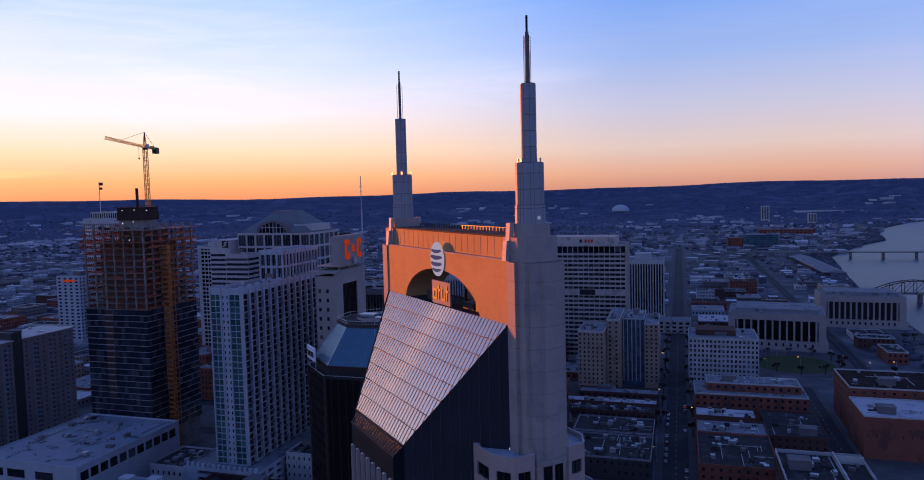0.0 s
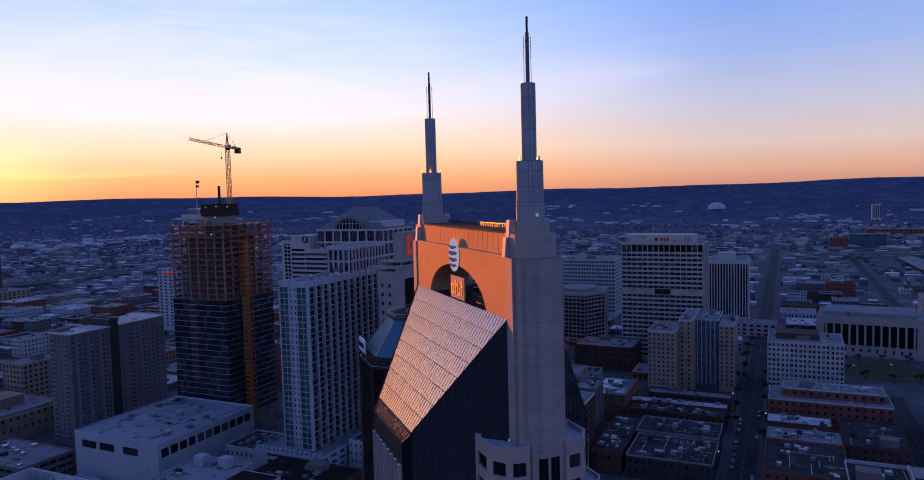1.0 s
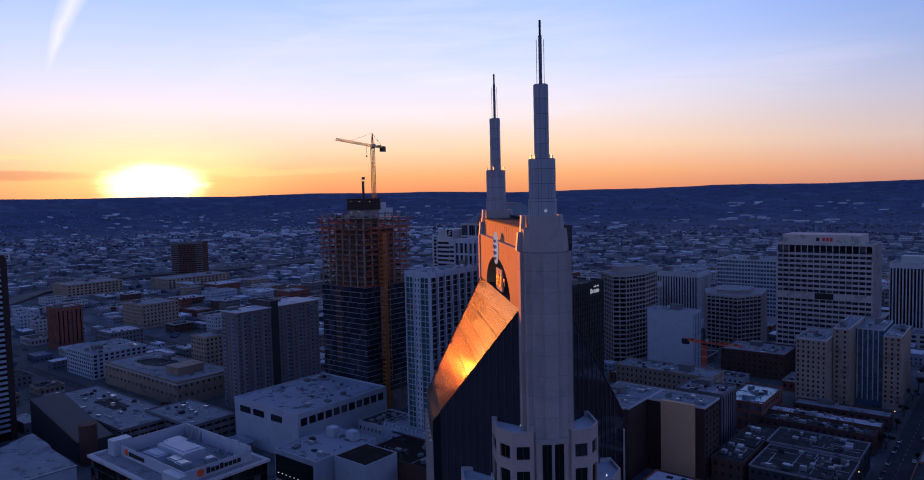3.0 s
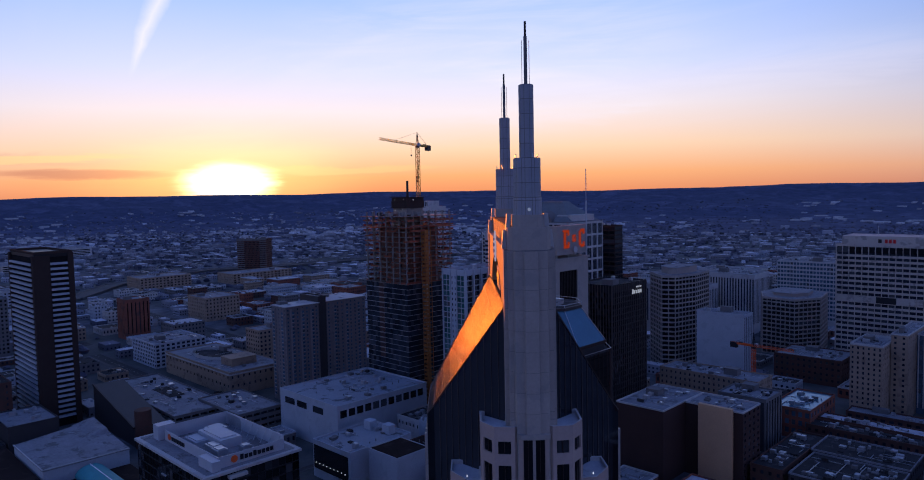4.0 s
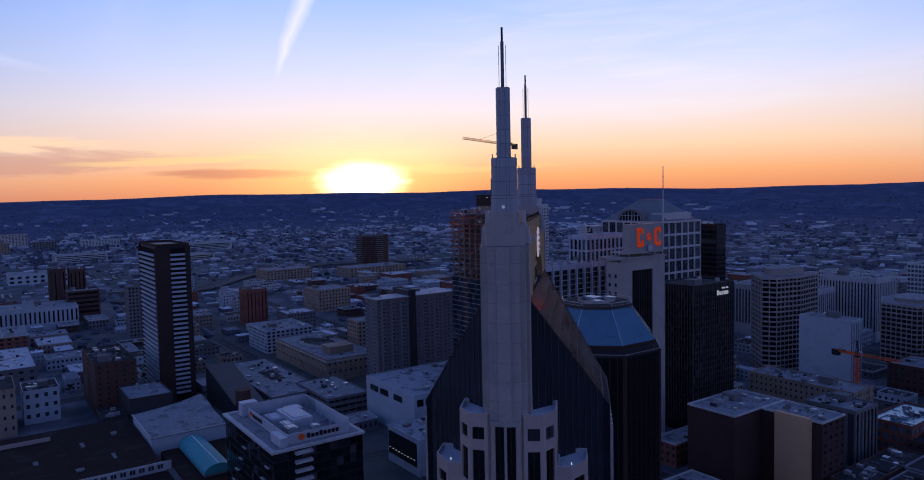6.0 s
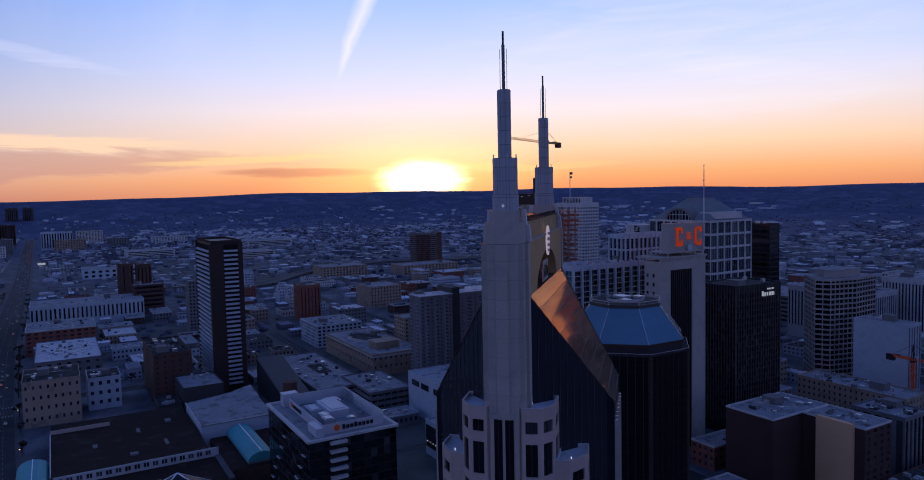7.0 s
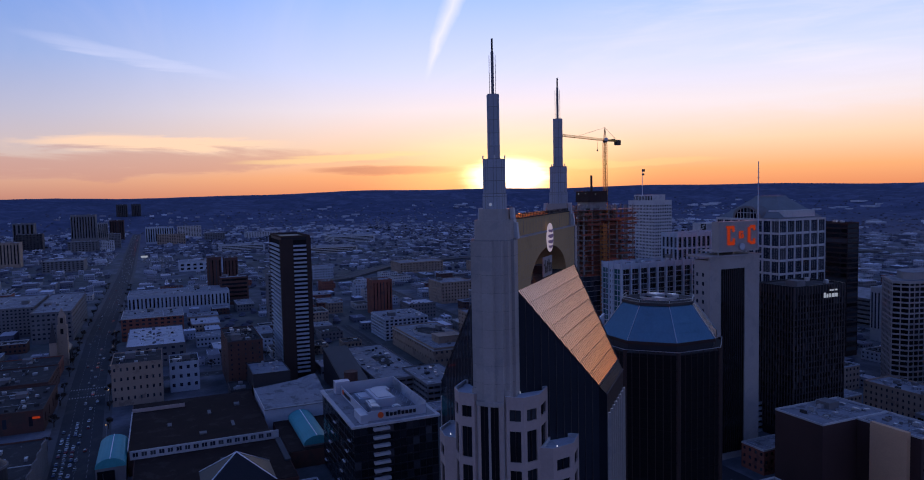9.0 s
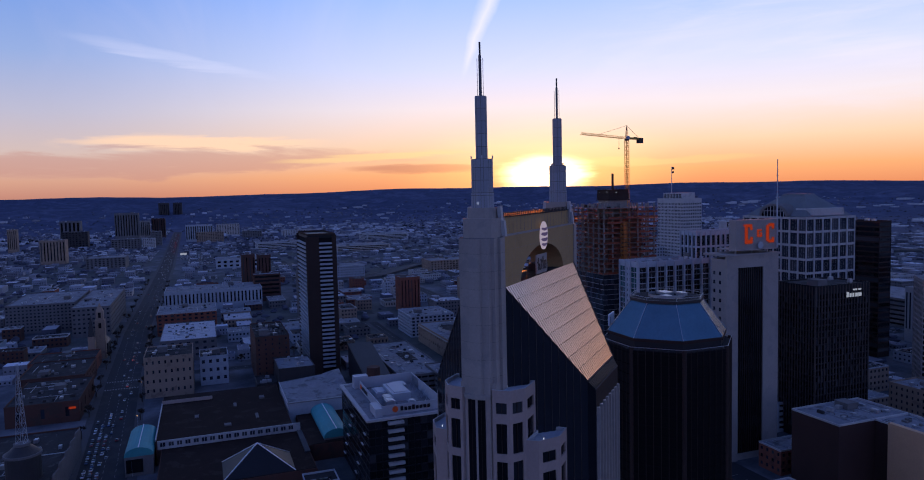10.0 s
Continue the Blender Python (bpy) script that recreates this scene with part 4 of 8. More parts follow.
def tower_bays(su):
    """Stone bays at the foot of a shaft, in two tiers, on both sides."""
    for sv in (-1, 1):
        flip = su * sv
        poly = [(25.4, 10.6), (32.6, 10.6), (36.4, 8.0), (36.9, 3.9), (35.8, 3.1), (25.4, 3.1)]
        tier2 = [(20.5, 17.0), (27.0, 17.2), (32.2, 13.6), (32.6, 10.6), (20.5, 10.6)]
        for q, top in ((poly, 106.0), (tier2, 93.4)):
            outline = [(su * x, sv * y) for x, y in q]
            counts = [1, 1, 1, 0, 0, 0] if q is poly else [1, 1, 0, 0, 0]
            if flip > 0:
                outline = outline[::-1]
                k = len(outline)
                counts = [counts[(k - 2 - i) % k] for i in range(k)]
            tall = [(top - 8.0 - 9.2 * i - 7.3, top - 8.0 - 9.2 * i) for i in range(3)][::-1]
            bottom = tall[0][0] - 1.0
            ring_wall(outline, bottom, top - 1.2, tower, "pink_stone", tall + [(top - 5.7, top - 3.0)], counts, 0.64, 0.72)
            low = Mesh().prism(outline, -0.5, bottom, cap=False)
            part("wall", low, "pink_stone", tower)
            cx, cy = sum(p[0] for p in outline) / len(outline), sum(p[1] for p in outline) / len(outline)
            inn = [(cx + (x - cx) * 0.9, cy + (y - cy) * 0.9) for x, y in outline]
            part("wall", Mesh().prism(outline, top - 1.2, top, cap=False), "pink_stone", tower)
            n = len(outline)
            cap = Mesh()
            for i in range(n):
                j = (i + 1) % n
                cap.face([(*outline[i], top), (*outline[j], top), (*inn[j], top), (*inn[i], top)])
                cap.face([(*inn[i], top), (*inn[j], top), (*inn[j], top - 0.9), (*inn[i], top - 0.9)])
            part("coping", cap, "white_stone", tower)
            part("roof", Mesh().prism(inn, top - 1.1, top - 0.9), "roof_white", tower)
            for x, y in ((31.2, 4.6), (30.2, 5.2)) if q is poly else ((28.5, 13.6),):
                part("roof_lamp", Mesh().box(su * x - 0.09, su * x + 0.09, sv * y - 0.09, sv * y + 0.09, top - 0.9, top - 0.45), "lamp_white", tower)
    # central pier with two dark slots
    s = lambda q: [(su * x, y) for x, y in q][::su]
    part("pier", Mesh().prism(s([(31, -3.2), (36.6, -3.2), (37.2, -2.4), (37.2, 2.4), (36.6, 3.2), (31, 3.2)]), -0.5, 104.0), "pink_stone", tower)
    part("pier_head", Mesh().prism(s([(31, -3.4), (37.0, -3.4), (37.8, -2.6), (37.8, 2.6), (37.0, 3.4), (31, 3.4)]), 103.6, 104.6), "limestone", tower)
    for y in (-2.15, 0.3):
        part("slot_window", Mesh().box(min(su * 37.2, su * 37.46), max(su * 37.2, su * 37.46), y, y + 1.85, 60, 103.4), "glass_black", tower)
        part("slot_mullion", Mesh().box(min(su * 37.46, su * 37.5), max(su * 37.46, su * 37.5), y + 0.88, y + 0.96, 60, 103.4), "bronze", tower)
    for y in (-4.6, 3.4):
        part("pier_head", Mesh().prism(s([(33.0, y), (36.2, y), (36.2, y + 1.2), (33.0, y + 1.2)]), 104.8, 107.2), "limestone", tower)


for side in (-1, 1):
    tower_spire(side)
    tower_bays(side)


# ---- the streets ----
ROADS = []


def road(name, x0, x1, y0, y1, walk_w=4.0, lines=True):
    """A carriageway with raised pavements along its two long sides, and lane lines."""
    ROADS.append((x0 - walk_w, x1 + walk_w, y0 - walk_w, y1 + walk_w))
    along_x = (x1 - x0) > (y1 - y0)
    cx, cy = (x0 + x1) / 2, (y0 + y1) / 2
    r = part(name, Mesh().box(x0, x1, y0, y1, -0.3, 0.02 if along_x else 0.035), "asphalt")
    tagged(r, "worn asphalt city street with painted lane lines", "road", kind="structure")
    for sgn in (-1, 1):
        m = Mesh()
        if along_x:
            a = y1 if sgn > 0 else y0 - walk_w
            m.box(x0, x1, a, a + walk_w, -0.3, 0.16)
        else:
            a = x1 if sgn > 0 else x0 - walk_w
            m.box(a, a + walk_w, y0, y1, -0.3, 0.17)
        tagged(part("pavement", m, "pavement"), "pale concrete pavement beside the street", "pavement", kind="structure")
    if lines:
        m = Mesh()
        n = int(max(x1 - x0, y1 - y0) / 9)
        wide = (y1 - y0) if along_x else (x1 - x0)
        lanes = [0.0] if wide < 16 else [-wide / 4, 0.0, wide / 4]
        for i in range(n):
            for l in lanes:
                if along_x:
                    m.box(x0 + i * 9 + 2, x0 + i * 9 + 6, cy + l - 0.1, cy + l + 0.1, 0.02, 0.045)
                else:
                    m.box(cx + l - 0.1, cx + l + 0.1, y0 + i * 9 + 2, y0 + i * 9 + 6, 0.03, 0.06)
        part("lane_marking", m, "paint_line", r)
    return r


road("road", 39.5, 53.5, 60, 1750)
BEND = [(-3300.0, -189.0), (-1500.0, -164.0), (-700.0, -161.0), (-480.0, -154.0), (150.0, -125.6)]


def avenue_mid(x):
    """The middle line of the avenue."""
    for (xa, ya), (xb, yb) in zip(BEND[:-1], BEND[1:]):
        if x <= xb:
            return ya + (yb - ya) * (x - xa) / (xb - xa)
    return BEND[-1][1]


def avenue():
    """A wide street in three straight stretches, with pavements, lane lines and a crossing."""
    ROADS.append((-3300, -1500, -207, -146))
    ROADS.append((-1500, -480, -182, -136))
    ROADS.append((-480, 150, -172, -118))
    lane, lines = Mesh(), Mesh()
    walks = {-1: Mesh(), 1: Mesh()}
    for (xa, ya), (xb, yb) in zip(BEND[:-1], BEND[1:]):
        lane.prism([(xa, ya - 13), (xb, yb - 13), (xb, yb + 13), (xa, ya + 13)], -0.3, 0.02)
        for sgn, m in walks.items():
            lo, hi = (13, 18) if sgn > 0 else (-18, -13)
            m.prism([(xa, ya + lo), (xb, yb + lo), (xb, yb + hi), (xa, ya + hi)], -0.3, 0.16)
    for i in range(182):
        x = -1498 + i * 9
        for off in (-6.5, 0.0, 6.5):
            y = avenue_mid(x + 2) + off
            lines.box(x, x + 4, y - 0.1, y + 0.1, 0.02, 0.045)
    for x in (-470, -444):
        for q in range(13):
            y = avenue_mid(x) - 12 + q * 2
            lines.box(x, x + 3, y - 0.45, y + 0.45, 0.02, 0.045)
    r = part("road", lane, "asphalt")
    tagged(r, "worn asphalt avenue with painted lane lines and a crossing", "road", kind="structure")
    part("lane_marking", lines, "paint_line", r)
    for m in walks.values():
        tagged(part("pavement", m, "pavement"), "pale concrete pavement beside the avenue", "pavement", kind="structure")


avenue()
road("road", -125, -97, -137, 185, 3.0)
road("road", -226, -222, 60, 96, 1.0, False)
road("road", 133, 145, 120, 430, 3.0)
road("road", -340, 30, 288, 300, 3.0)
road("road", -920, -240, 232, 244, 3.0)
road("road", -640, -374, 96, 106, 3.0)
road("road", -480, -470, -130, 30, 3.0)
road("road", 190, 200, 420, 1500, 3.0)

# ---- downtown ----


def ubs():
    t = block("office_tower", "tall tan precast office tower with ribbon windows and a plain crown", -68, 3, 485, 525, 106, "precast", "glass", (15, 25), (9, 25), 0.93, 0.56, 4.0, units=0, crown=0.0, depth=0.8)
    part("crown", Mesh().box(-32, 27, -17, 15, 106, 113.5), "precast", t)
    part("louvre_band", Mesh().box(-35.8, 35.8, -20.4, -19.9, 60.5, 66.0), "precast", t)
    part("louvre", Mesh().box(-6, 8, -20.5, -20.3, 60.8, 65.8), "black_metal", t)
    for i in range(16):
        x = -35.5 + i * 71 / 15
        part("pier", Mesh().box(x - 0.2, x + 0.2, -20.4, -19.9, 4, 106.5), "precast", t)
    for i in range(10):
        y = -20 + i * 40 / 9
        part("pier", Mesh().box(35.2, 36.1, y - 0.2, y + 0.2, 4, 106.5), "precast", t)
    for i in range(15):
        x = -35.5 + (i + 0.5) * 71 / 15
        part("top_window", Mesh().box(x - 1.9, x + 1.9, -20.2, -19.9, 100.2, 104.6), "glass_dark", t)
    s = thing("roof_sign", "red and dark emblem with three bars on a plain crown", "sign", -33, 488, 0)
    for x, w2, mm in ((-4.2, 2.4, "black_metal"), (0.2, 1.9, "sign_red"), (3.0, 1.9, "sign_red"), (5.8, 1.9, "sign_red")):
        part("bar", Mesh().box(x - w2 / 2, x + w2 / 2, -0.35, 0.0, 108.3, 111.2), mm, s)
    part("antenna", Mesh().beam((-10, 0, 113.5), (-10, 0, 121), 0.15), "steel", t)


def ribbed():
    block("office_tower", "dark office tower with white upright fins", -8, 32, 650, 690, 76, "white_stone", "glass_dark", (14, 1), (12, 1), 0.62, 0.97, 14, units=0, crown=3.0, depth=0.9)
    block("annex", "pale low annex under the finned tower", -8, 60, 625, 649, 13, "precast", "glass", (10, 3), (6, 3), units=3)
    t = thing("penthouse", "pale plant room on the finned tower", "plant room", 10, 672, 76)
    part("box", Mesh().box(-10, 8, -9, 9, 0, 7), "white_stone", t)


def tan_hotel():
    block("hotel", "tan brick hotel wing with small paired windows", -24, -5, 366, 402, 50, "tan_brick", "glass", (6, 14), (8, 14), 0.36, 0.5, 4, units=3, plant=10, seed=3, para=1.4, coping="white_stone")
    block("hotel", "taller tan brick hotel block", -4.6, 5, 384, 440, 56, "tan_brick", "glass", (2, 15), (10, 15), 0.3, 0.45, 4, units=2, plant=10, seed=4, coping="white_stone")
    block("hotel", "blue glazed infill between tan brick hotel wings", 5.3, 22, 408, 450, 53, "glass_blue", "glass_blue", (6, 15), (8, 15), 0.9, 0.85, 4, units=4, plant=10, seed=5, depth=0.2, coping="steel")
    t = thing("facade_fins", "pale upright fins over a blue glass hotel front", "fins", 13.6, 407.8, 0)
    for x in (-7.4, -4.2, -1.0, 2.2, 5.4):
        part("fin", Mesh().box(x - 0.3, x + 0.3, -0.5, 0.1, 4, 53.4), "white_stone", t)
    block("hotel", "tan brick hotel wing beside a glazed infill", 22.3, 33, 404, 452, 50, "tan_brick", "glass", (3, 14), (8, 14), 0.36, 0.5, 4, units=2, plant=10, seed=6, coping="white_stone")
    block("shop", "low pale roofed shop before the hotel", -22, 34, 352, 365.5, 9, "brown_brick", "glass", (12, 2), (3, 2), units=5, roof="roof_grey", seed=8)


def white_office():
    t = block("office_block", "white glazed-brick office block with regular windows", 55.5, 107, 420, 462, 37, "white_stone", "glass_dark", (17, 9), (14, 9), 0.52, 0.58, 3, units=5, plant=10, seed=9, para=1.2, mulls=1)
    part("penthouse", Mesh().box(-20, 10, -6, 14, 37, 41.5), "brown_brick", t)


def courthouse(x0, x1, y0, y1, H, turn, columns, label):
    """A stone hall behind a row of square piers on a stepped base."""
    w, d = x1 - x0, y1 - y0
    t = thing("courthouse", label, "civic building", (x0 + x1) / 2, (y0 + y1) / 2, 0, turn)
    part("base", Mesh().box(-w / 2 - 2, w / 2 + 2, -d / 2 - 2, d / 2 + 2, -0.5, 8).box(-w / 2 - 5, w / 2 + 5, -d / 2 - 6, -d / 2 - 2, -0.5, 2.0), "limestone", t)
    part("hall", Mesh().box(-w / 2 + 3, w / 2 - 3, -d / 2 + 3, d / 2 - 3, 8, H - 6), "glass_dark", t)
    part("attic", Mesh().box(-w / 2, w / 2, -d / 2, d / 2, H - 6, H).box(-w / 2 - 0.6, w / 2 + 0.6, -d / 2 - 0.6, d / 2 + 0.6, H - 6.6, H - 5.4), "limestone", t)
    part("roof", Mesh().box(-w / 2 + 1, w / 2 - 1, -d / 2 + 1, d / 2 - 1, H, H + 0.4).box(-w / 2 + 6, w / 2 - 6, -d / 2 + 6, d / 2 - 6, H + 0.4, H + 3.5), "roof_grey", t)
    for sx in (-1, 1):
        part("end_pavilion", Mesh().box(sx * (w / 2 - 3) - 3.2, sx * (w / 2 - 3) + 3.2, -d / 2 - 0.4, d / 2 + 0.4, 8, H - 6), "limestone", t)
    for i in range(columns):
        x = -w / 2 + 8 + i * (w - 16) / (columns - 1)
        part("column", Mesh().box(x - 0.8, x + 0.8, -d / 2, -d / 2 + 1.6, 8, H - 6.6), "limestone", t)
    for i in range(columns - 1):
        x = -w / 2 + 8 + (i + 0.5) * (w - 16) / (columns - 1)
        part("window", pane_mesh(1.8, 3.0, "glass"), "glass", t, at=pose(x, -d / 2 - 2.02, 4.6))


def view_tower():
    """White flat tower with green glass, on a podium of parking decks."""
    t = thing("apartment_tower", "slender white apartment tower with green glass bays", "building", -172.5, 190.5, 0)
    w, d, H, z0 = 19.0, 83.0, 108.6, 18.5
    wm, rest = Mesh(), Mesh()
    zc = H - 1.6
    floors = 28
    for side in "sn":
        facade(t, wm, rest, side, 6.6, d, z0, zc, 2, floors, 0.93, 0.88, 0.25, "glass_green", 56 if side == "s" else 0, off=(-6.2, 0))
        facade(t, wm, rest, side, 5.0, d, z0, zc, 2, floors, 0.30, 0.50, 0.25, "glass_dark", 56 if side == "s" else 0, off=(-0.4, 0))
        facade(t, wm, rest, side, 6.6, d, z0, zc, 2, floors, 0.93, 0.88, 0.25, "glass_green", 56 if side == "s" else 0, off=(5.4, 0))
        facade(t, wm, rest, side, 0.8, d, z0, zc, 1, 1, 0.02, 0.02, 0.1, "glass_dark", 0, off=(9.1, 0))
        blank(wm, side, w, d, zc, H)
    for side in "ew":
        facade(t, wm, rest, side, w, d, z0, zc, 13, floors, 0.84, 0.88, 0.9, "glass_dark", 0, mulls=1)
        blank(wm, side, w, d, zc, H)
        blank(wm, side, w, d, -0.5, z0)
    for side in "sn":
        blank(wm, side, w, d, -0.5, z0)
    part("wall", wm, "white_paint", t)
    tagged(part("glazing", rest, "glass_dark", t), kind="stuff")
    flat_roof(t, w, d, H, "roof_grey", 1.6, "white_paint")
    rooftop(t, w - 2, d - 2, H, random.Random(11), 6)
    for x in (-9.2, -2.9, 2.1, 8.9):
        part("corner_pier", Mesh().box(x - 0.35, x + 0.35, -42.1, -41.4, z0, 110.6), "white_paint", t)
    for i in range(14):
        y = -41.5 + i * 83 / 13
        part("pier", Mesh().box(9.4, 10.3, y - 0.5, y + 0.5, z0, 109.8), "white_paint", t)
    for i in range(13):
        y = -41.5 + (i + 0.5) * 83 / 13
        m = Mesh()
        for f in range(i % 2, floors, 2):
            z = z0 + (zc - z0) / floors * f
            m.box(9.5, 10.6, y - 1.9, y + 1.9, z - 0.1, z + 0.12).box(10.5, 10.6, y - 1.9, y + 1.9, z + 0.9, z + 1.0)
        tagged(part("balcony_stack", m, "mullion_tan", t), kind="stuff")
    for i in range(12):
        y = -40 + i * 7.3
        part("roof_block", Mesh().box(7.4, 9.4, y - 0.9, y + 0.9, 110.2, 111.2), "white_paint", t)
    p = block("parking_podium", "white parking podium with dark open decks", -196, -152, 140, 250, 18, "white_paint", "glass_dark", (1, 5), (14, 5), 0.62, 0.55, 1, units=0, roof="roof_grey", depth=1.5)
    for i in range(14):
        part("roof_block", Mesh().box(-21 + i * 3.1, -19.4 + i * 3.1, -54.4, -53, 18.4, 20.6), "white_paint", p)


def raised_block():
    """Two tall rows of upright windows between white piers, on the rear half of the apartment tower's roof."""
    t = thing("roof_block", "white upper block of tall windows on the apartment tower's roof", "building", -171.8, 211.0, 108.9)
    w, d, H = 14.4, 40.0, 16.4
    wm, rest = Mesh(), Mesh()
    for side in "senw":
        facade(t, wm, rest, side, w, d, 0.5, H - 1.2, 4 if side in "sn" else 11, 2, 0.70, 0.84, 0.5, "glass_dark", 8 if side == "s" else 22 if side == "e" else 0, mulls=1)
        blank(wm, side, w, d, -0.3, 0.5)
        blank(wm, side, w, d, H - 1.2, H)
    part("wall", wm, "white_paint", t)
    if rest.f:
        tagged(part("glazing", rest, "glass_dark", t), kind="stuff")
    flat_roof(t, w, d, H, "roof_grey", 0.8, "white_paint")
    for i in range(12):
        y = -d / 2 + i * d / 11
        part("pier", Mesh().box(w / 2 - 0.1, w / 2 + 0.45, y - 0.4, y + 0.4, 0, H + 0.9), "white_paint", t)
    for i in range(5):
        x = -w / 2 + i * w / 4
        part("pier", Mesh().box(x - 0.4, x + 0.4, -d / 2 - 0.45, -d / 2 + 0.1, 0, H + 0.9), "white_paint", t)


def banded_tower():
    """A pale tower of ribbon windows with an emblem on its plant box."""
    t = block("office_tower", "pale banded office tower with ribbon windows and a plant box", -333, -313, 350, 384, 114, "white_stone", "glass", (1, 26), (1, 26), 0.98, 0.5, 6, units=4, seed=12, crown=3.0)
    part("plant_box", Mesh().box(-8.5, 9.5, -16.5, 8, 114, 121.6), "white_stone", t)
    part("emblem_panel", Mesh().box(2.1, 8.5, -16.75, -16.5, 115.2, 121.2), "black_metal", t)
    part("emblem_stroke", Mesh().beam((3.2, -16.85, 116.4), (6.4, -16.85, 117.4), 0.5).beam((6.4, -16.85, 117.4), (4.6, -16.85, 119.2), 0.5).beam((4.6, -16.85, 119.2), (7.6, -16.85, 120.2), 0.5), "white_stone", t)
    block("office_wing", "lower banded wing of a pale office tower", -312.6, -291, 343, 359.4, 110, "white_stone", "glass", (1, 25), (1, 25), 0.98, 0.5, 6, units=3, seed=13, crown=2.0)


def tower_under_construction():
    """A high-rise shell: glazed below, bare slabs, columns and edge netting above, with a hoist."""
    t = thing("unfinished_tower", "concrete tower under construction, glazed below and bare slabs above", "construction site", -272, 202, 0)
    w, d, z0, z1 = 45.0, 44.0, 92.0, 139.0
    wm, rest = Mesh(), Mesh()
    for side in "senw":
        facade(t, wm, rest, side, w, d, 16, z0, 16, 21, 1.0, 0.92, 0.10, "glass_site", 140 if side in "s" else 0, cut=lambda i, j: i in (5, 6) and j > 6)
    part("curtain_wall", wm, "steel", t, "thin metal frames between glass panes")
    tagged(part("glazing", rest, "glass_site", t), kind="stuff")
    # an unglazed strip where slab edges and work lamps show
    for i in range(15):
        z = 16 + (z0 - 16) / 21 * (i + 6.5)
        # dark brown boxes stand in for the shade inside the unglazed bays
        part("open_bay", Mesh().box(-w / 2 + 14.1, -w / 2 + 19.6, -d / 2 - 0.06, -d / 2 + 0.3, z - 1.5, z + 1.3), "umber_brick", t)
        part("slab_edge", Mesh().box(-w / 2 + 13.9, -w / 2 + 19.8, -d / 2 - 0.35, -d / 2 + 0.2, z + 1.3, z + 1.75), "raw_concrete", t)
    part("sheeting", Mesh().box(-w / 2 + 9, w / 2 - 12, -d / 2 - 0.5, -d / 2 + 0.2, 8, 16.5), "white_paint", t, "pale sheeting round the lowest floors")
    part("base", Mesh().box(-w / 2 + 1, w / 2 - 1, -d / 2 + 1, d / 2 - 1, -0.5, 16), "raw_concrete", t)
    n = 13
    for i in range(n + 1):
        z = z0 + i * (z1 - z0) / n
        part("slab", Mesh().box(-w / 2, w / 2, -d / 2, d / 2, z - 0.35, z), "raw_concrete", t)
    part("core", Mesh().box(-7.6, 7.6, -7.6, 7.6, z0, 144.4), "raw_concrete", t)
    # brown boxes added to fill the floors and hide the sky behind
    for x0, x1, y0, y1 in ((-17, -9.2, -14, 15), (9.2, 17, -15, 13), (-9, 9, -16, -9.2), (-8, 9, 9.2, 16)):
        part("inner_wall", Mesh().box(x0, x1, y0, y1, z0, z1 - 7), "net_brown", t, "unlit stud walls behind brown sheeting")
    part("core_form", Mesh().box(-9.0, 9.0, -9.0, 9.0, 144.4, 144.8).box(-8.4, 8.4, -8.4, 8.4, 144.8, 149.0).box(-8.8, 8.8, -8.8, 8.8, 149.0, 149.3).box(-8.2, 8.2, -8.2, 8.2, 149.3, 152.0).box(-9.2, 9.2, -9.2, 9.2, 152.0, 152.3), "brown_panel", t, "dark brown climbing formwork round the lift core")
    rail = Mesh()
    for a, b in (((-9.1, -9.1), (9.1, -9.1)), ((9.1, -9.1), (9.1, 9.1)), ((9.1, 9.1), (-9.1, 9.1)), ((-9.1, 9.1), (-9.1, -9.1))):
        rail.beam((*a, 153.2), (*b, 153.2), 0.08).beam((*a, 152), (*a, 153.6), 0.08)
        for q in range(1, 8):
            x, y = a[0] + (b[0] - a[0]) * q / 8, a[1] + (b[1] - a[1]) * q / 8
            rail.beam((x, y, 152), (x, y, 153.2), 0.06)
    part("form_rail", rail, "bronze", t)
    for x, y, z in ((-4, -8.5, 150.2), (5, -8.5, 150.4), (-5, -7.7, 142.5), (3, -7.7, 143.2), (8.5, -2, 150), (-20, -20, 137), (12, -21, 133)):
        part("work_lamp", Mesh().box(x - 0.25, x + 0.25, y - 0.25, y + 0.05, z, z + 0.4), "lamp_white", t)
    rng = random.Random(8)
    for i in range(26):
        a = rng.uniform(0, 2 * math.pi)
        x, y = rng.uniform(-20, 20), rng.uniform(-20, 20)
        if max(abs(x), abs(y)) > 10.5:
            part("deck_load", Mesh().box(x - rng.uniform(0.6, 2.2), x + rng.uniform(0.6, 2.2), y - 0.9, y + 0.9, z1, z1 + rng.uniform(0.6, 2.6)), rng.choice(["net_brown", "raw_concrete", "bronze"]), t)
    part("core_mast", Mesh().box(-0.6, 0.6, -0.6, 0.6, 152, 164), "black_metal", t)
    for i in range(7):
        for j in range(7):
            if i in (0, 6) or j in (0, 6) or (i + j) % 3 == 0:
                x, y = -w / 2 + 1 + i * (w - 2) / 6, -d / 2 + 1 + j * (d - 2) / 6
                part("column", Mesh().box(x - 0.45, x + 0.45, y - 0.45, y + 0.45, z0, z1 + 3), "raw_concrete", t)
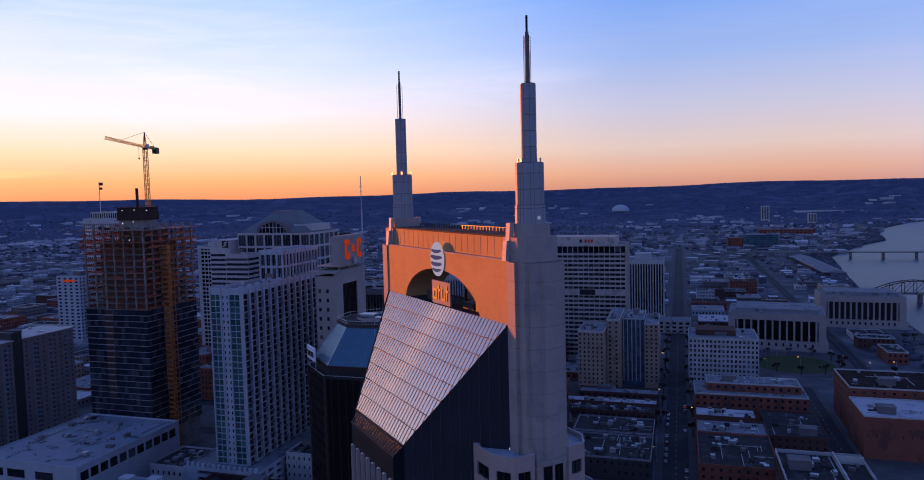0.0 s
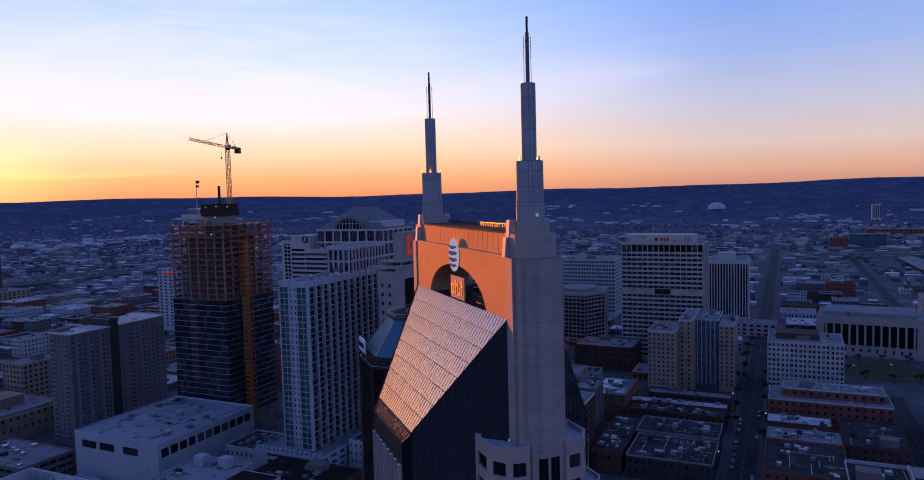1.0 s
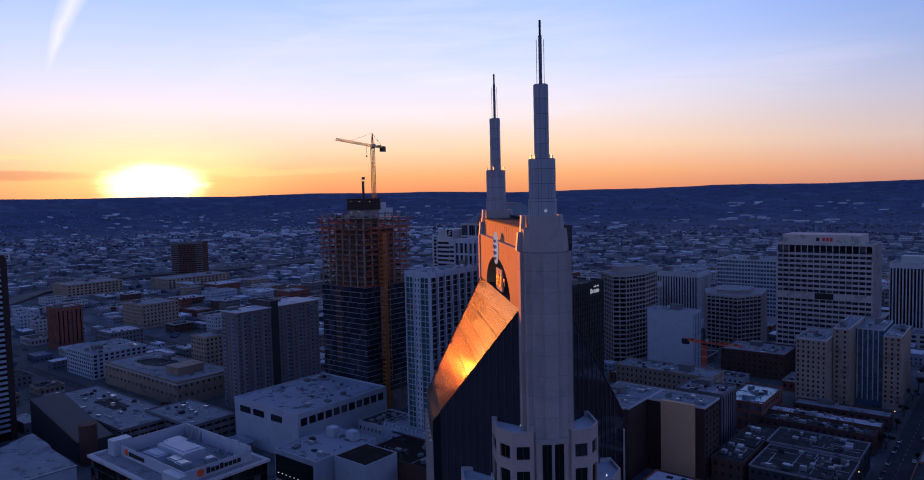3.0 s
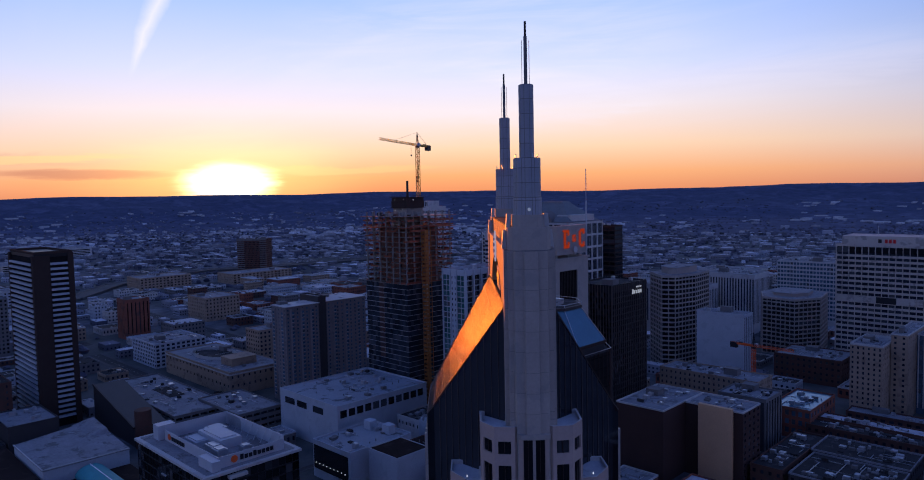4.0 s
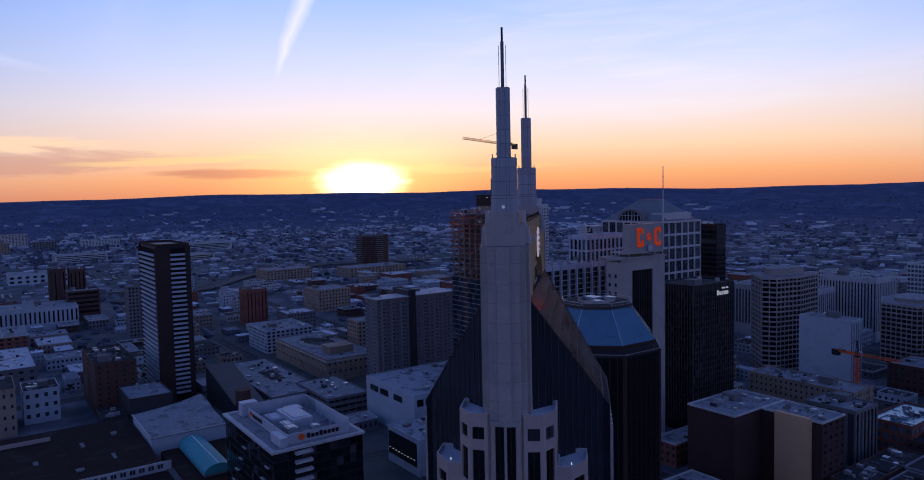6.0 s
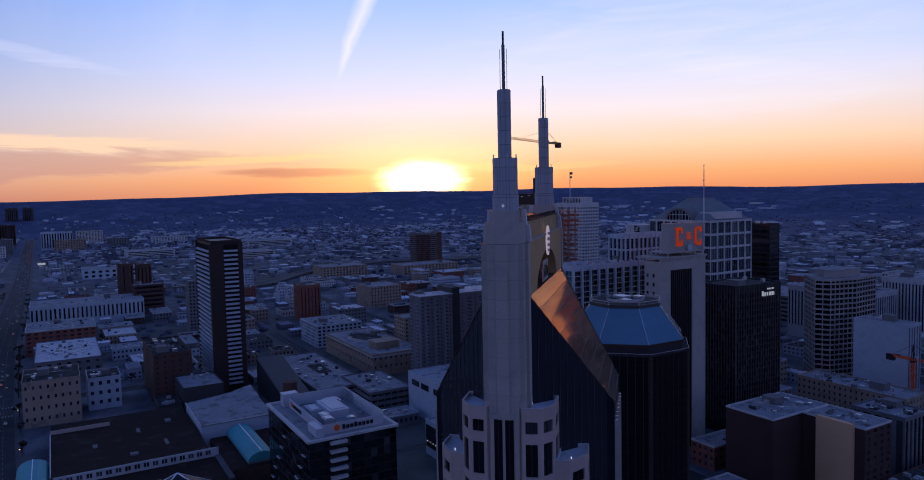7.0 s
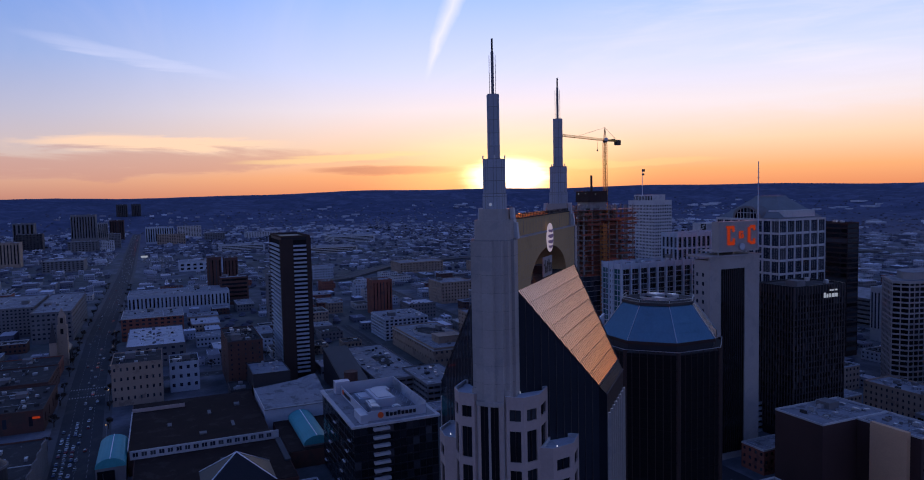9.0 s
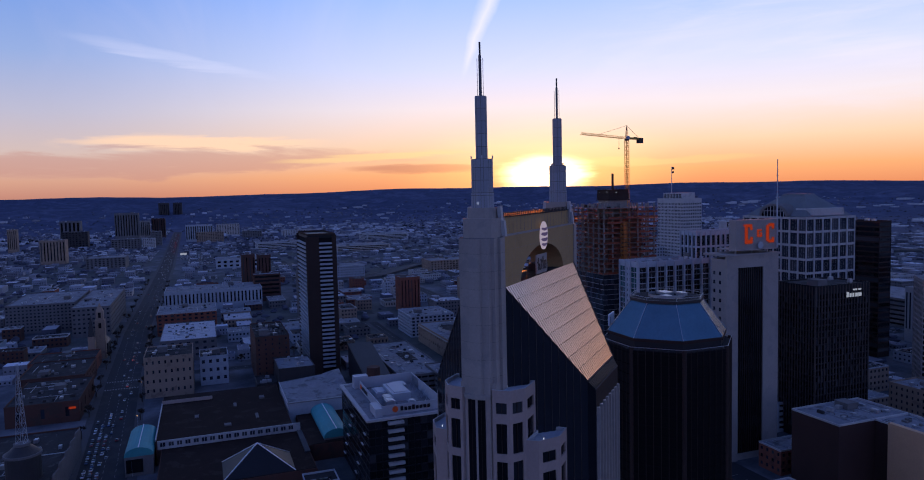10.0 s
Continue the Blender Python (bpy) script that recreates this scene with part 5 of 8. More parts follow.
    rng = random.Random(5)
    # edge netting and guard posts, floor by floor
    for i in range(n):
        z = z0 + i * (z1 - z0) / n
        out = 0.25 + (1.6 if i > n - 4 else 0.0)
        for side in "se" "nw":
            run = w if side in "sn" else d
            o = (d if side in "sn" else w) / 2 + out
            m = Mesh()
            k = -run / 2
            while k < run / 2 - 1:
                ln = rng.uniform(2.0, 6.0)
                if rng.random() < (0.3 if side == "s" else 0.75):
                    h = rng.uniform(0.6, 1.5)
                    m.box(k, min(k + ln, run / 2), -o - 0.05, -o + 0.05, z + 0.05, z + h)
                k += ln
            for q in range(int(run / 3)):
                m.box(-run / 2 + q * 3, -run / 2 + q * 3 + 0.1, -o - 0.04, -o + 0.06, z - 0.3, z + 1.6)
            if m.f:
                tagged(part("edge_net", m, "orange_net", t, at=pose(0, 0, 0, 0, 0, TURN[side])), kind="stuff")
    part("edge_deck", Mesh().box(-w / 2 - 2.5, w / 2 + 2.5, -d / 2 - 2.5, d / 2 + 2.5, z1 - 0.3, z1 - 0.1).box(-w / 2 - 2.5, w / 2 + 2.5, -d / 2 - 2.5, d / 2 + 2.5, z1 - 8.1, z1 - 7.9), "orange_net", t)
    # hoist tower up the east side
    h = thing("site_hoist", "rusty orange site hoist tower against the shell", "hoist", -246.6, 196, 0)
    for i in range(44):
        z = i * 2.95
        m = Mesh()
        for x in (-1.9, 1.9):
            for y in (-2.6, 0.0, 2.6):
                m.box(x - 0.16, x + 0.16, y - 0.16, y + 0.16, z, z + 2.95)
        m.box(-2.0, 2.0, -2.8, 2.8, z, z + 0.22)
        m.box(-2.05, -1.95, -2.6, 2.6, z + 0.2, z + 1.5).box(-1.95, 1.95, -2.75, -2.65, z + 0.2, z + 1.5).box(1.95, 2.05, -2.6, -0.2, z + 0.2, z + 2.2)
        part("hoist_bay", m, "hoist_yellow", h)
    part("tie", Mesh().box(-6, -1.9, -0.3, 0.3, 60, 60.6).box(-6, -1.9, -0.3, 0.3, 100, 100.6), "hoist_yellow", h)


def tower_crane(x, y, zt, name="tower_crane", base=0.0, jib=34.0, aim=160.0, mast=1.1, colour="crane_yellow"):
    """A saddle-jib crane: lattice mast, cab, jib, counter-jib, top, ties and hook."""
    t = thing(name, "yellow lattice tower crane beside the unfinished tower", "crane", x, y, base, aim)
    zj = zt - 11.5 - base
    step = 3.0
    n = int(zj / step)
    for i in range(n):
        z = i * step
        m = Mesh()
        for a, b in ((-1, -1), (1, -1), (1, 1), (-1, 1)):
            m.box(a * mast - 0.16, a * mast + 0.16, b * mast - 0.16, b * mast + 0.16, z, z + step)
        s = 1 if i % 2 else -1
        for c in (-mast, mast):
            m.beam((-mast * s, c, z), (mast * s, c, z + step), 0.09)
            m.beam((c, -mast * s, z), (c, mast * s, z + step), 0.09)
        part("mast_section", m, colour, t)
    top = n * step
    part("slewing_ring", Mesh().prism([(1.7 * math.cos(i * math.pi / 6), 1.7 * math.sin(i * math.pi / 6)) for i in range(12)], top, top + 1.0), "black_metal", t)
    part("cab", Mesh().box(-0.2, 2.0, 1.0, 2.6, top + 1.0, top + 3.4), "white_metal", t)
    part("apex", Mesh().beam((0.9, 0.9, top + 1), (0, 0, top + 11.5), 0.16).beam((-0.9, 0.9, top + 1), (0, 0, top + 11.5), 0.16).beam((0.9, -0.9, top + 1), (0, 0, top + 11.5), 0.16).beam((-0.9, -0.9, top + 1), (0, 0, top + 11.5), 0.16).beam((-0.6, 0, top + 6), (0.6, 0, top + 6), 0.1), "black_metal", t)
    k = int(jib / 2)
    lift = lambda q: top + 1.2 + 0.035 * q
    for i in range(k):
        a, b = i * 2.0, i * 2.0 + 2.0
        m = Mesh()
        m.beam((a, -0.8, lift(a)), (b, -0.8, lift(b)), 0.1).beam((a, 0.8, lift(a)), (b, 0.8, lift(b)), 0.1).beam((a, 0, lift(a) + 1.5), (b, 0, lift(b) + 1.5), 0.11)
        m.beam((a, -0.8, lift(a)), (a + 1, 0, lift(a) + 1.5), 0.07).beam((a + 1, 0, lift(a) + 1.5), (b, -0.8, lift(b)), 0.07)
        m.beam((a, 0.8, lift(a)), (a + 1, 0, lift(a) + 1.5), 0.07).beam((a + 1, 0, lift(a) + 1.5), (b, 0.8, lift(b)), 0.07)
        part("jib_section", m, colour, t)
    part("counter_jib", Mesh().box(-17.5, 0, -0.9, 0.9, top + 1.0, top + 1.5).box(-17.5, -0.2, -0.95, -0.85, top + 1.5, top + 2.5).box(-17.5, -0.2, 0.85, 0.95, top + 1.5, top + 2.5), colour, t)
    part("counterweight", Mesh().box(-18.0, -13.0, -1.3, 1.3, top - 1.6, top + 2.4), "black_metal", t)
    part("winch", Mesh().box(-11.4, -9.0, -0.8, 0.8, top + 1.5, top + 3.0), "black_metal", t)
    part("tie_bar", Mesh().beam((0, 0, top + 11.3), (jib * 0.62, 0, lift(jib * 0.62) + 1.5), 0.07).beam((0, 0, top + 11.3), (-15.5, 0, top + 1.5), 0.08), "black_metal", t)
    part("hoist_rope", Mesh().beam((9, 0, lift(9)), (9, 0, lift(9) - 7), 0.06), "black_metal", t)
    part("hook_block", Mesh().box(8.6, 9.4, -0.3, 0.3, lift(9) - 8.2, lift(9) - 7), "black_metal", t)
    return t


def octagon_tower():
    """Dark glass octagon with a glazed truncated roof."""
    t = thing("office_tower", "dark bronze-glass octagonal office tower with a blue glazed roof", "skyscraper", -64.6, 95.4, 0)
    oc = lambda r, k=0.0: [(r * math.cos(math.pi / 8 + i * math.pi / 4 + k), r * math.sin(math.pi / 8 + i * math.pi / 4 + k)) for i in range(8)]
    part("body", Mesh().prism(oc(26.6), -0.5, 89.0), "glass_black", t)
    part("setback", Mesh().prism(oc(24.0), 89.0, 93.4), "glass_black", t)
    for z in [k * 4.0 + 3 for k in range(21)] + [87.6]:
        part("floor_band", Mesh().prism(oc(26.92), z, z + 0.4), "recess", t)
    for i in range(8):
        a, b = Vector(oc(26.95)[i]), Vector(oc(26.95)[(i + 1) % 8])
        for q in range(7):
            p = a.lerp(b, q / 7)
            part("mullion", Mesh().beam((p.x, p.y, 0), (p.x, p.y, 89.4 if q % 2 else 90.2), 0.10), "bronze", t)
        # a stepped bay with a pale edge on each corner of the terrace
        p = Vector(oc(26.2)[i])
        part("corner_pier", Mesh().prism([(p.x + 0.9 * math.cos(k * math.pi / 4), p.y + 0.9 * math.sin(k * math.pi / 4)) for k in range(8)], 0, 90.2), "brown_panel", t)
        a, b = Vector(oc(26.9)[i]), Vector(oc(26.9)[(i + 1) % 8])
        part("terrace_rail", Mesh().beam((a.x, a.y, 90.3), (b.x, b.y, 90.3), 0.10).beam((a.x, a.y, 89.2), (a.x, a.y, 90.3), 0.10), "steel", t)
    part("terrace", Mesh().prism(oc(26.6), 89.0, 89.4), "roof_dark", t)
    part("cornice", Mesh().prism(oc(24.8), 92.2, 93.4), "brown_panel", t)
    base, top = oc(24.6), oc(14.8)
    frame_ob = part("roof_frame", Mesh().prism(oc(24.4), 93.4, 106.0, top=oc(14.65)), "blue_roof", t)
    for i in range(8):
        j = (i + 1) % 8
        for c in range(6):
            for r in range(4):
                P = lambda u, v: Vector((*base[i], 93.4)).lerp(Vector((*base[j], 93.4)), u).lerp(Vector((*top[i], 106.2)).lerp(Vector((*top[j], 106.2)), u), v)
                u0, u1, v0, v1 = c / 6 + 0.004, (c + 1) / 6 - 0.004, r / 4 + 0.004, (r + 1) / 4 - 0.004
                m = Mesh()
                m.face([P(u0, v0), P(u1, v0), P(u1, v1), P(u0, v1)])
                part("roof_pane", m, "blue_roof", frame_ob)
        a, b = Vector((*base[i], 93.4)), Vector((*top[i], 106.2))
        part("hip", Mesh().beam(a * 1.002, b * 1.002, 0.12), "steel", frame_ob)
    part("roof_kerb", Mesh().prism(oc(15.3), 106.2, 107.4), "dark_stone", t)
    part("roof_deck", Mesh().prism(oc(14.2), 107.4, 107.5), "roof_dark", t)
    for i in range(8):
        a, b = Vector(oc(15.1)[i]), Vector(oc(15.1)[(i + 1) % 8])
        part("rail", Mesh().beam((a.x, a.y, 108.5), (b.x, b.y, 108.5), 0.08).beam((a.x, a.y, 107.4), (a.x, a.y, 108.5), 0.08), "steel", t)
    ring = [(7.5 * math.cos(i * math.pi / 12), 7.5 * math.sin(i * math.pi / 12)) for i in range(24)]
    part("window_washing_rail", Mesh().prism(ring, 107.5, 108.6, cap=False), "steel", t)
    for x, y, sx, h in ((-4, 2, 3.2, 1.2), (4, -3, 2.4, 0.9), (2, 6, 2.0, 1.4)):
        part("roof_unit", Mesh().box(x - sx, x + sx, y - sx * 0.7, y + sx * 0.7, 107.5, 107.5 + h), "steel", t)
    s = thing("roof_sign", "white name board with plain bars on the octagonal roof edge", "sign", -86, 82, 0, -45)
    part("board", Mesh().box(-5, 5, -0.3, 0.3, 93, 98), "sign_white", s)
    for x in (-3.4, -1.2, 1.0, 3.0):
        part("bar", Mesh().box(x - 0.8, x + 0.8, -0.42, -0.3, 94.4, 96.4), "black_metal", s)
    part("post", Mesh().box(-4, -3.7, 0.3, 0.6, 88, 97).box(3.7, 4, 0.3, 0.6, 88, 97), "steel", s)


def slab_tower_with_sign():
    t = thing("office_tower", "pale limestone slab tower with a tall dark window wall", "skyscraper", -132, 198, 0)
    part("slab", Mesh().box(-6, 5.4, -18, 18, -0.5, 113), "limestone", t)
    for y0, y1 in ((-18.2, -10.4), (7.0, 17.8)):
        part("pier", Mesh().box(5.0, 6.4, y0, y1, -0.5, 114.5), "limestone", t)
    part("head", Mesh().box(5.0, 6.4, -10.4, 7.0, 108, 114.5), "limestone", t)
    part("window_wall", Mesh().box(5.3, 5.6, -10.4, 7.0, 4, 108), "glass_dark", t)
    for i in range(12):
        y = -9.9 + i * 1.5
        part("mullion", Mesh().box(5.55, 6.0, y - 0.12, y + 0.12, 4, 108), "bronze", t)
    for i in range(2):
        for j in range(18):
            part("window", pane_mesh(1.5, 2.0, "glass"), "glass", t, at=pose(-3.6 + i * 4.6, -18.05, 20 + j * 5))
    part("roof_slab", Mesh().box(-11, 7.2, -19.6, 18.4, 114.5, 115.6), "limestone", t)
    part("roof_slab", Mesh().box(-9, 6.4, -12, 17, 117.4, 118.0), "limestone", t)
    for y in (-11, 0, 11):
        part("roof_post", Mesh().box(-9, -8.4, y - 0.3, y + 0.3, 115.6, 117.4).box(4.6, 5.2, y - 0.3, y + 0.3, 115.6, 117.4), "limestone", t)
    part("sign_box", Mesh().box(0.5, 5.8, -11.5, 17.4, 118, 134), "limestone", t)
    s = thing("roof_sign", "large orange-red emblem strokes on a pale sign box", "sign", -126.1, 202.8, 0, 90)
    for x0, x1, z0, z1 in ((-10.2, -8.6, 121, 131.6), (-8.6, -5.4, 121, 123.0), (-6.4, -5.2, 123, 124.6), (-11.2, -10.2, 130.6, 131.6), (-8.6, -5.6, 130.0, 131.6), (-6.6, -5.4, 128.4, 130.0), (-1.8, -0.9, 124.5, 128.5), (-0.9, 1.0, 127.6, 128.5), (-0.9, 1.2, 124.5, 125.3), (0.4, 1.2, 125.3, 127.0), (4.6, 6.2, 122, 130.6), (6.2, 9.6, 130.0, 131.6), (6.2, 9.6, 121, 122.6), (8.6, 9.8, 128.6, 131.6), (8.6, 9.8, 121, 124)):
        part("stroke", Mesh().box(x0, x1, -0.5, 0.1, z0, z1), "sign_neon", s)
    d = thing("roof_dish", "round pale disc at the foot of a sign box", "dish", -125.6, 202.3, 118, 90)
    part("dish", Mesh().prism([(1.9 * math.cos(i * math.pi / 8), 1.9 * math.sin(i * math.pi / 8)) for i in range(16)], 0, 0.4), "white_metal", d, at=pose(0, -0.4, 2.0, 90))


def dark_office():
    t = block("office_tower", "black office tower with close bronze fins", -158, -129, 247, 289, 92.6, "black_metal", "glass_dark", (14, 22), (18, 22), 0.9, 0.78, 6, units=3, seed=15, roof="roof_dark", depth=0.25, crown=4.0)
    for i in range(15):
        x = -14.5 + i * 29 / 14
        part("fin", Mesh().box(x - 0.16, x + 0.16, -21.6, -21.0, 6, 93), "fin_brown", t)
    for i in range(19):
        y = -21 + i * 42 / 18
        part("fin", Mesh().box(14.5, 15.1, y - 0.16, y + 0.16, 6, 93), "fin_brown", t)
    s = thing("roof_sign", "white two-line sign of plain bars on a black tower", "sign", -128.9, 277, 0, 90)
    for x0, x1, z0, z1 in ((-6.4, -4.6, 85.4, 88.4), (-4.0, -2.5, 85.4, 87.6), (-1.9, -0.4, 85.4, 87.6), (0.2, 1.4, 85.4, 87.6), (2.0, 3.4, 85.4, 87.6), (4.0, 5.6, 85.4, 87.6), (-0.8, 2.0, 89.2, 90.1), (2.6, 5.4, 89.2, 90.1)):
        part("bar", Mesh().box(x0, x1, -0.5, 0.0, z0, z1), "sign_lit", s)
    t2 = thing("radio_mast", "thin red and white lattice mast on a roof", "mast", -126, 215, 118)
    part("pole", Mesh().beam((0, 0, 0), (0, 0, 30), 0.3).beam((0, 0, 30), (0, 0, 49), 0.16), "white_metal", t2)
    for k in range(6):
        part("arm", Mesh().beam((-0.8, 0, 28 + 3 * k), (0.8, 0, 28 + 3 * k), 0.1), "sign_red", t2)


def banded(name, label, poly, H, floors, wall, glass, top=5.0, crown=None):
    """An office block over a chamfered outline: solid bands between window strips."""
    cx, cy = sum(p[0] for p in poly) / len(poly), sum(p[1] for p in poly) / len(poly)
    t = thing(name, label, "office block", cx, cy, 0)
    loc = [(x - cx, y - cy) for x, y in poly]
    k = 0.985
    inn = [(x * k, y * k) for x, y in loc]
    part("glass_core", Mesh().prism(inn, -0.5, H - 1), glass, t)
    ch = H / floors
    for i in range(floors):
        part("floor_band", Mesh().prism(loc, i * ch, i * ch + ch * 0.32), wall, t)
    part("floor_band", Mesh().prism(loc, H - 1.2, H + 0.8), wall, t)
    n = len(loc)
    for i in range(n):
        a, b = Vector(loc[i]), Vector(loc[(i + 1) % n])
        m = max(2, int((b - a).length / 4.2))
        for q in range(m):
            p = a.lerp(b, q / m) * 0.995
            part("pier", Mesh().beam((p.x, p.y, 0), (p.x, p.y, H), 0.3), wall, t)
    part("roof", Mesh().prism([(x * 0.96, y * 0.96) for x, y in loc], H + 0.8, H + 0.9), "roof_grey", t)
    if crown:
        part("penthouse", Mesh().prism([(x * 0.6, y * 0.6) for x, y in loc], H + 0.9, H + 0.9 + crown), wall, t)
        part("penthouse_roof", Mesh().prism([(x * 0.63, y * 0.63) for x, y in loc], H + 0.9 + crown, H + 1.3 + crown, top=[(x * 0.6, y * 0.6) for x, y in loc]), "roof_grey", t)
    return t


def white_slab():
    block("office_block", "blank white slab office block with dark slot windows at the end", -149, -110, 405, 422, 54, "white_paint", "glass_dark", (0, 0), (5, 1), 0.42, 0.94, 6, units=4, seed=17)


def brown_complex():
    block("apartment_block", "dark red-brown brick apartment block", -91, -63, 191, 236, 38.6, "umber_brick", "glass", (0, 0), (0, 0), 0.4, 0.45, 5, units=4, plant=16, seed=18, singles=(0, 0), roof="roof_grey", coping="white_stone")
    block("apartment_block", "dark brick apartment wing with white-framed end windows", -62.6, -31, 214, 236, 38.6, "umber_brick", "glass", (0, 0), (4, 11), 0.42, 0.5, 3, units=2, plant=16, seed=19, singles=(0, 44), roof="roof_grey", coping="white_stone", big=False)
    t = thing("blank_wall", "tall blank tan rendered wall panel on a brick block", "wall", -45, 213, 0)
    part("panel", Mesh().box(-9, 9, -1.6, 0.9, -0.5, 40.4), "tan_panel", t)


def sun_block():
    """Glass bank building: white slab roof, screen walls with a sign, plant inside."""
    t = thing("office_block", "dark glass office block with a white roof deck and screen walls", "office block", -185.5, 7.5, 0)
    w, d, H = 69.0, 43.0, 43.0
    wm, rest = Mesh(), Mesh()
    for side in "senw":
        facade(t, wm, rest, side, w, d, 1, H - 1, 20 if side in "sn" else 13, 10, 0.95, 0.86, 0.15, "glass_dark", 90 if side in "se" else 0)
    part("curtain_wall", wm, "black_metal", t)
    tagged(part("glazing", rest, "glass_dark", t), kind="stuff")
    part("roof_slab", Mesh().box(-w / 2 - 1, w / 2 + 1, -d / 2 - 1, d / 2 + 1, H - 0.9, H + 0.2), "white_stone", t)
    part("roof", Mesh().box(-w / 2 + 1, w / 2 - 1, -d / 2 + 1, d / 2 - 1, H + 0.2, H + 0.35), "roof_grey", t)
    for i in range(10):
        z = 3 + i * 4.1
        part("balcony", Mesh().box(w / 2, w / 2 + 2.2, -12, -4, z, z + 1.3), "white_stone", t)
    for i in range(11):
        x = -w / 2 + 3 + i * 6.2
        part("ledge", Mesh().box(x, x + 4.6, -d / 2 - 0.8, -d / 2, 5 + (i % 5) * 7.2, 5.4 + (i % 5) * 7.2), "white_stone", t)
    # screens: four walls with gaps and struts
    sx0, sx1, sy0, sy1, zt = -22.0, 30.5, -13.5, 16.5, H + 6.4
    part("screen_wall", Mesh().box(sx0, sx1, sy0 - 0.3, sy0, H + 0.3, zt - 1.4), "white_metal", t)
    part("screen_wall", Mesh().box(sx1, sx1 + 0.3, sy0, sy1, H + 0.3, zt - 1.4), "white_metal", t)
    part("screen_wall", Mesh().box(sx0, sx1, sy1, sy1 + 0.3, H + 0.3, zt), "white_metal", t)
    part("screen_wall", Mesh().box(sx0 - 0.3, sx0, sy0, sy1, H + 0.3, zt), "white_metal", t)
    part("screen_wall", Mesh().box(sx0 - 6, sx0 - 0.4, sy0 - 3, sy0 + 5, H + 0.3, zt + 0.6), "white_metal", t)
    part("screen_wall", Mesh().box(sx1 - 10, sx1 + 2.4, sy0 - 4, sy0 - 0.4, H + 0.3, zt - 2.0), "white_metal", t)
    for i in range(9):
        x = sx0 + 2 + i * 6
        part("strut", Mesh().beam((x, sy1, zt - 0.5), (x, sy1 - 3.4, H + 0.3), 0.12), "steel", t)
    for i in range(11):
        x = sx0 + 3 + i * 1.1
        part("screen_rib", Mesh().box(x, x + 0.2, sy1 - 0.25, sy1 - 0.02, H + 0.6, zt - 0.4), "steel", t)
    for x, y, a, b, h in ((0, 2, 11, 5, 4.2), (-12, 6, 4, 4, 3.2), (9, -5, 4, 2.5, 2.8), (16, -6, 3, 2.4, 3.0), (-6, -6, 6, 3, 2.4), (18, 5, 2, 2, 2.0)):
        part("roof_unit", Mesh().box(x - a, x + a, y - b, y + b, H + 0.3, H + 0.3 + h).box(x - a * 0.8, x + a * 0.8, y - b * 0.7, y + b * 0.7, H + 0.3 + h, H + 0.7 + h), "white_metal" if a > 5 else "steel", t)
    s = thing("screen_sign", "orange round emblem beside plain dark bars on a white screen wall", "sign", -154.6, 10, 0, 90)
    part("emblem", Mesh().prism([(1.5 * math.cos(i * math.pi / 8), 1.5 * math.sin(i * math.pi / 8)) for i in range(16)], 0, 0.3), "sign_orange", s, at=pose(-9.5, -0.1, H + 2.8, 90))
    for i in range(8):
        x = -6.8 + i * 2.0
        part("bar", Mesh().box(x, x + 1.4, -0.35, 0.0, H + 1.7, H + (3.9 if i in (0, 3) else 3.4)), "black_metal", s)
    s = thing("screen_sign", "orange round emblem beside plain dark bars on a white screen wall", "sign", -195, -6.2, 0)
    part("emblem", Mesh().prism([(1.4 * math.cos(i * math.pi / 8), 1.4 * math.sin(i * math.pi / 8)) for i in range(16)], 0, 0.3), "sign_orange", s, at=pose(-7.0, -0.1, H + 2.8, 90))
    for i in range(8):
        part("bar", Mesh().box(-4.6 + i * 1.7, -3.4 + i * 1.7, -0.35, 0.0, H + 1.7, H + 3.5), "black_metal", s)


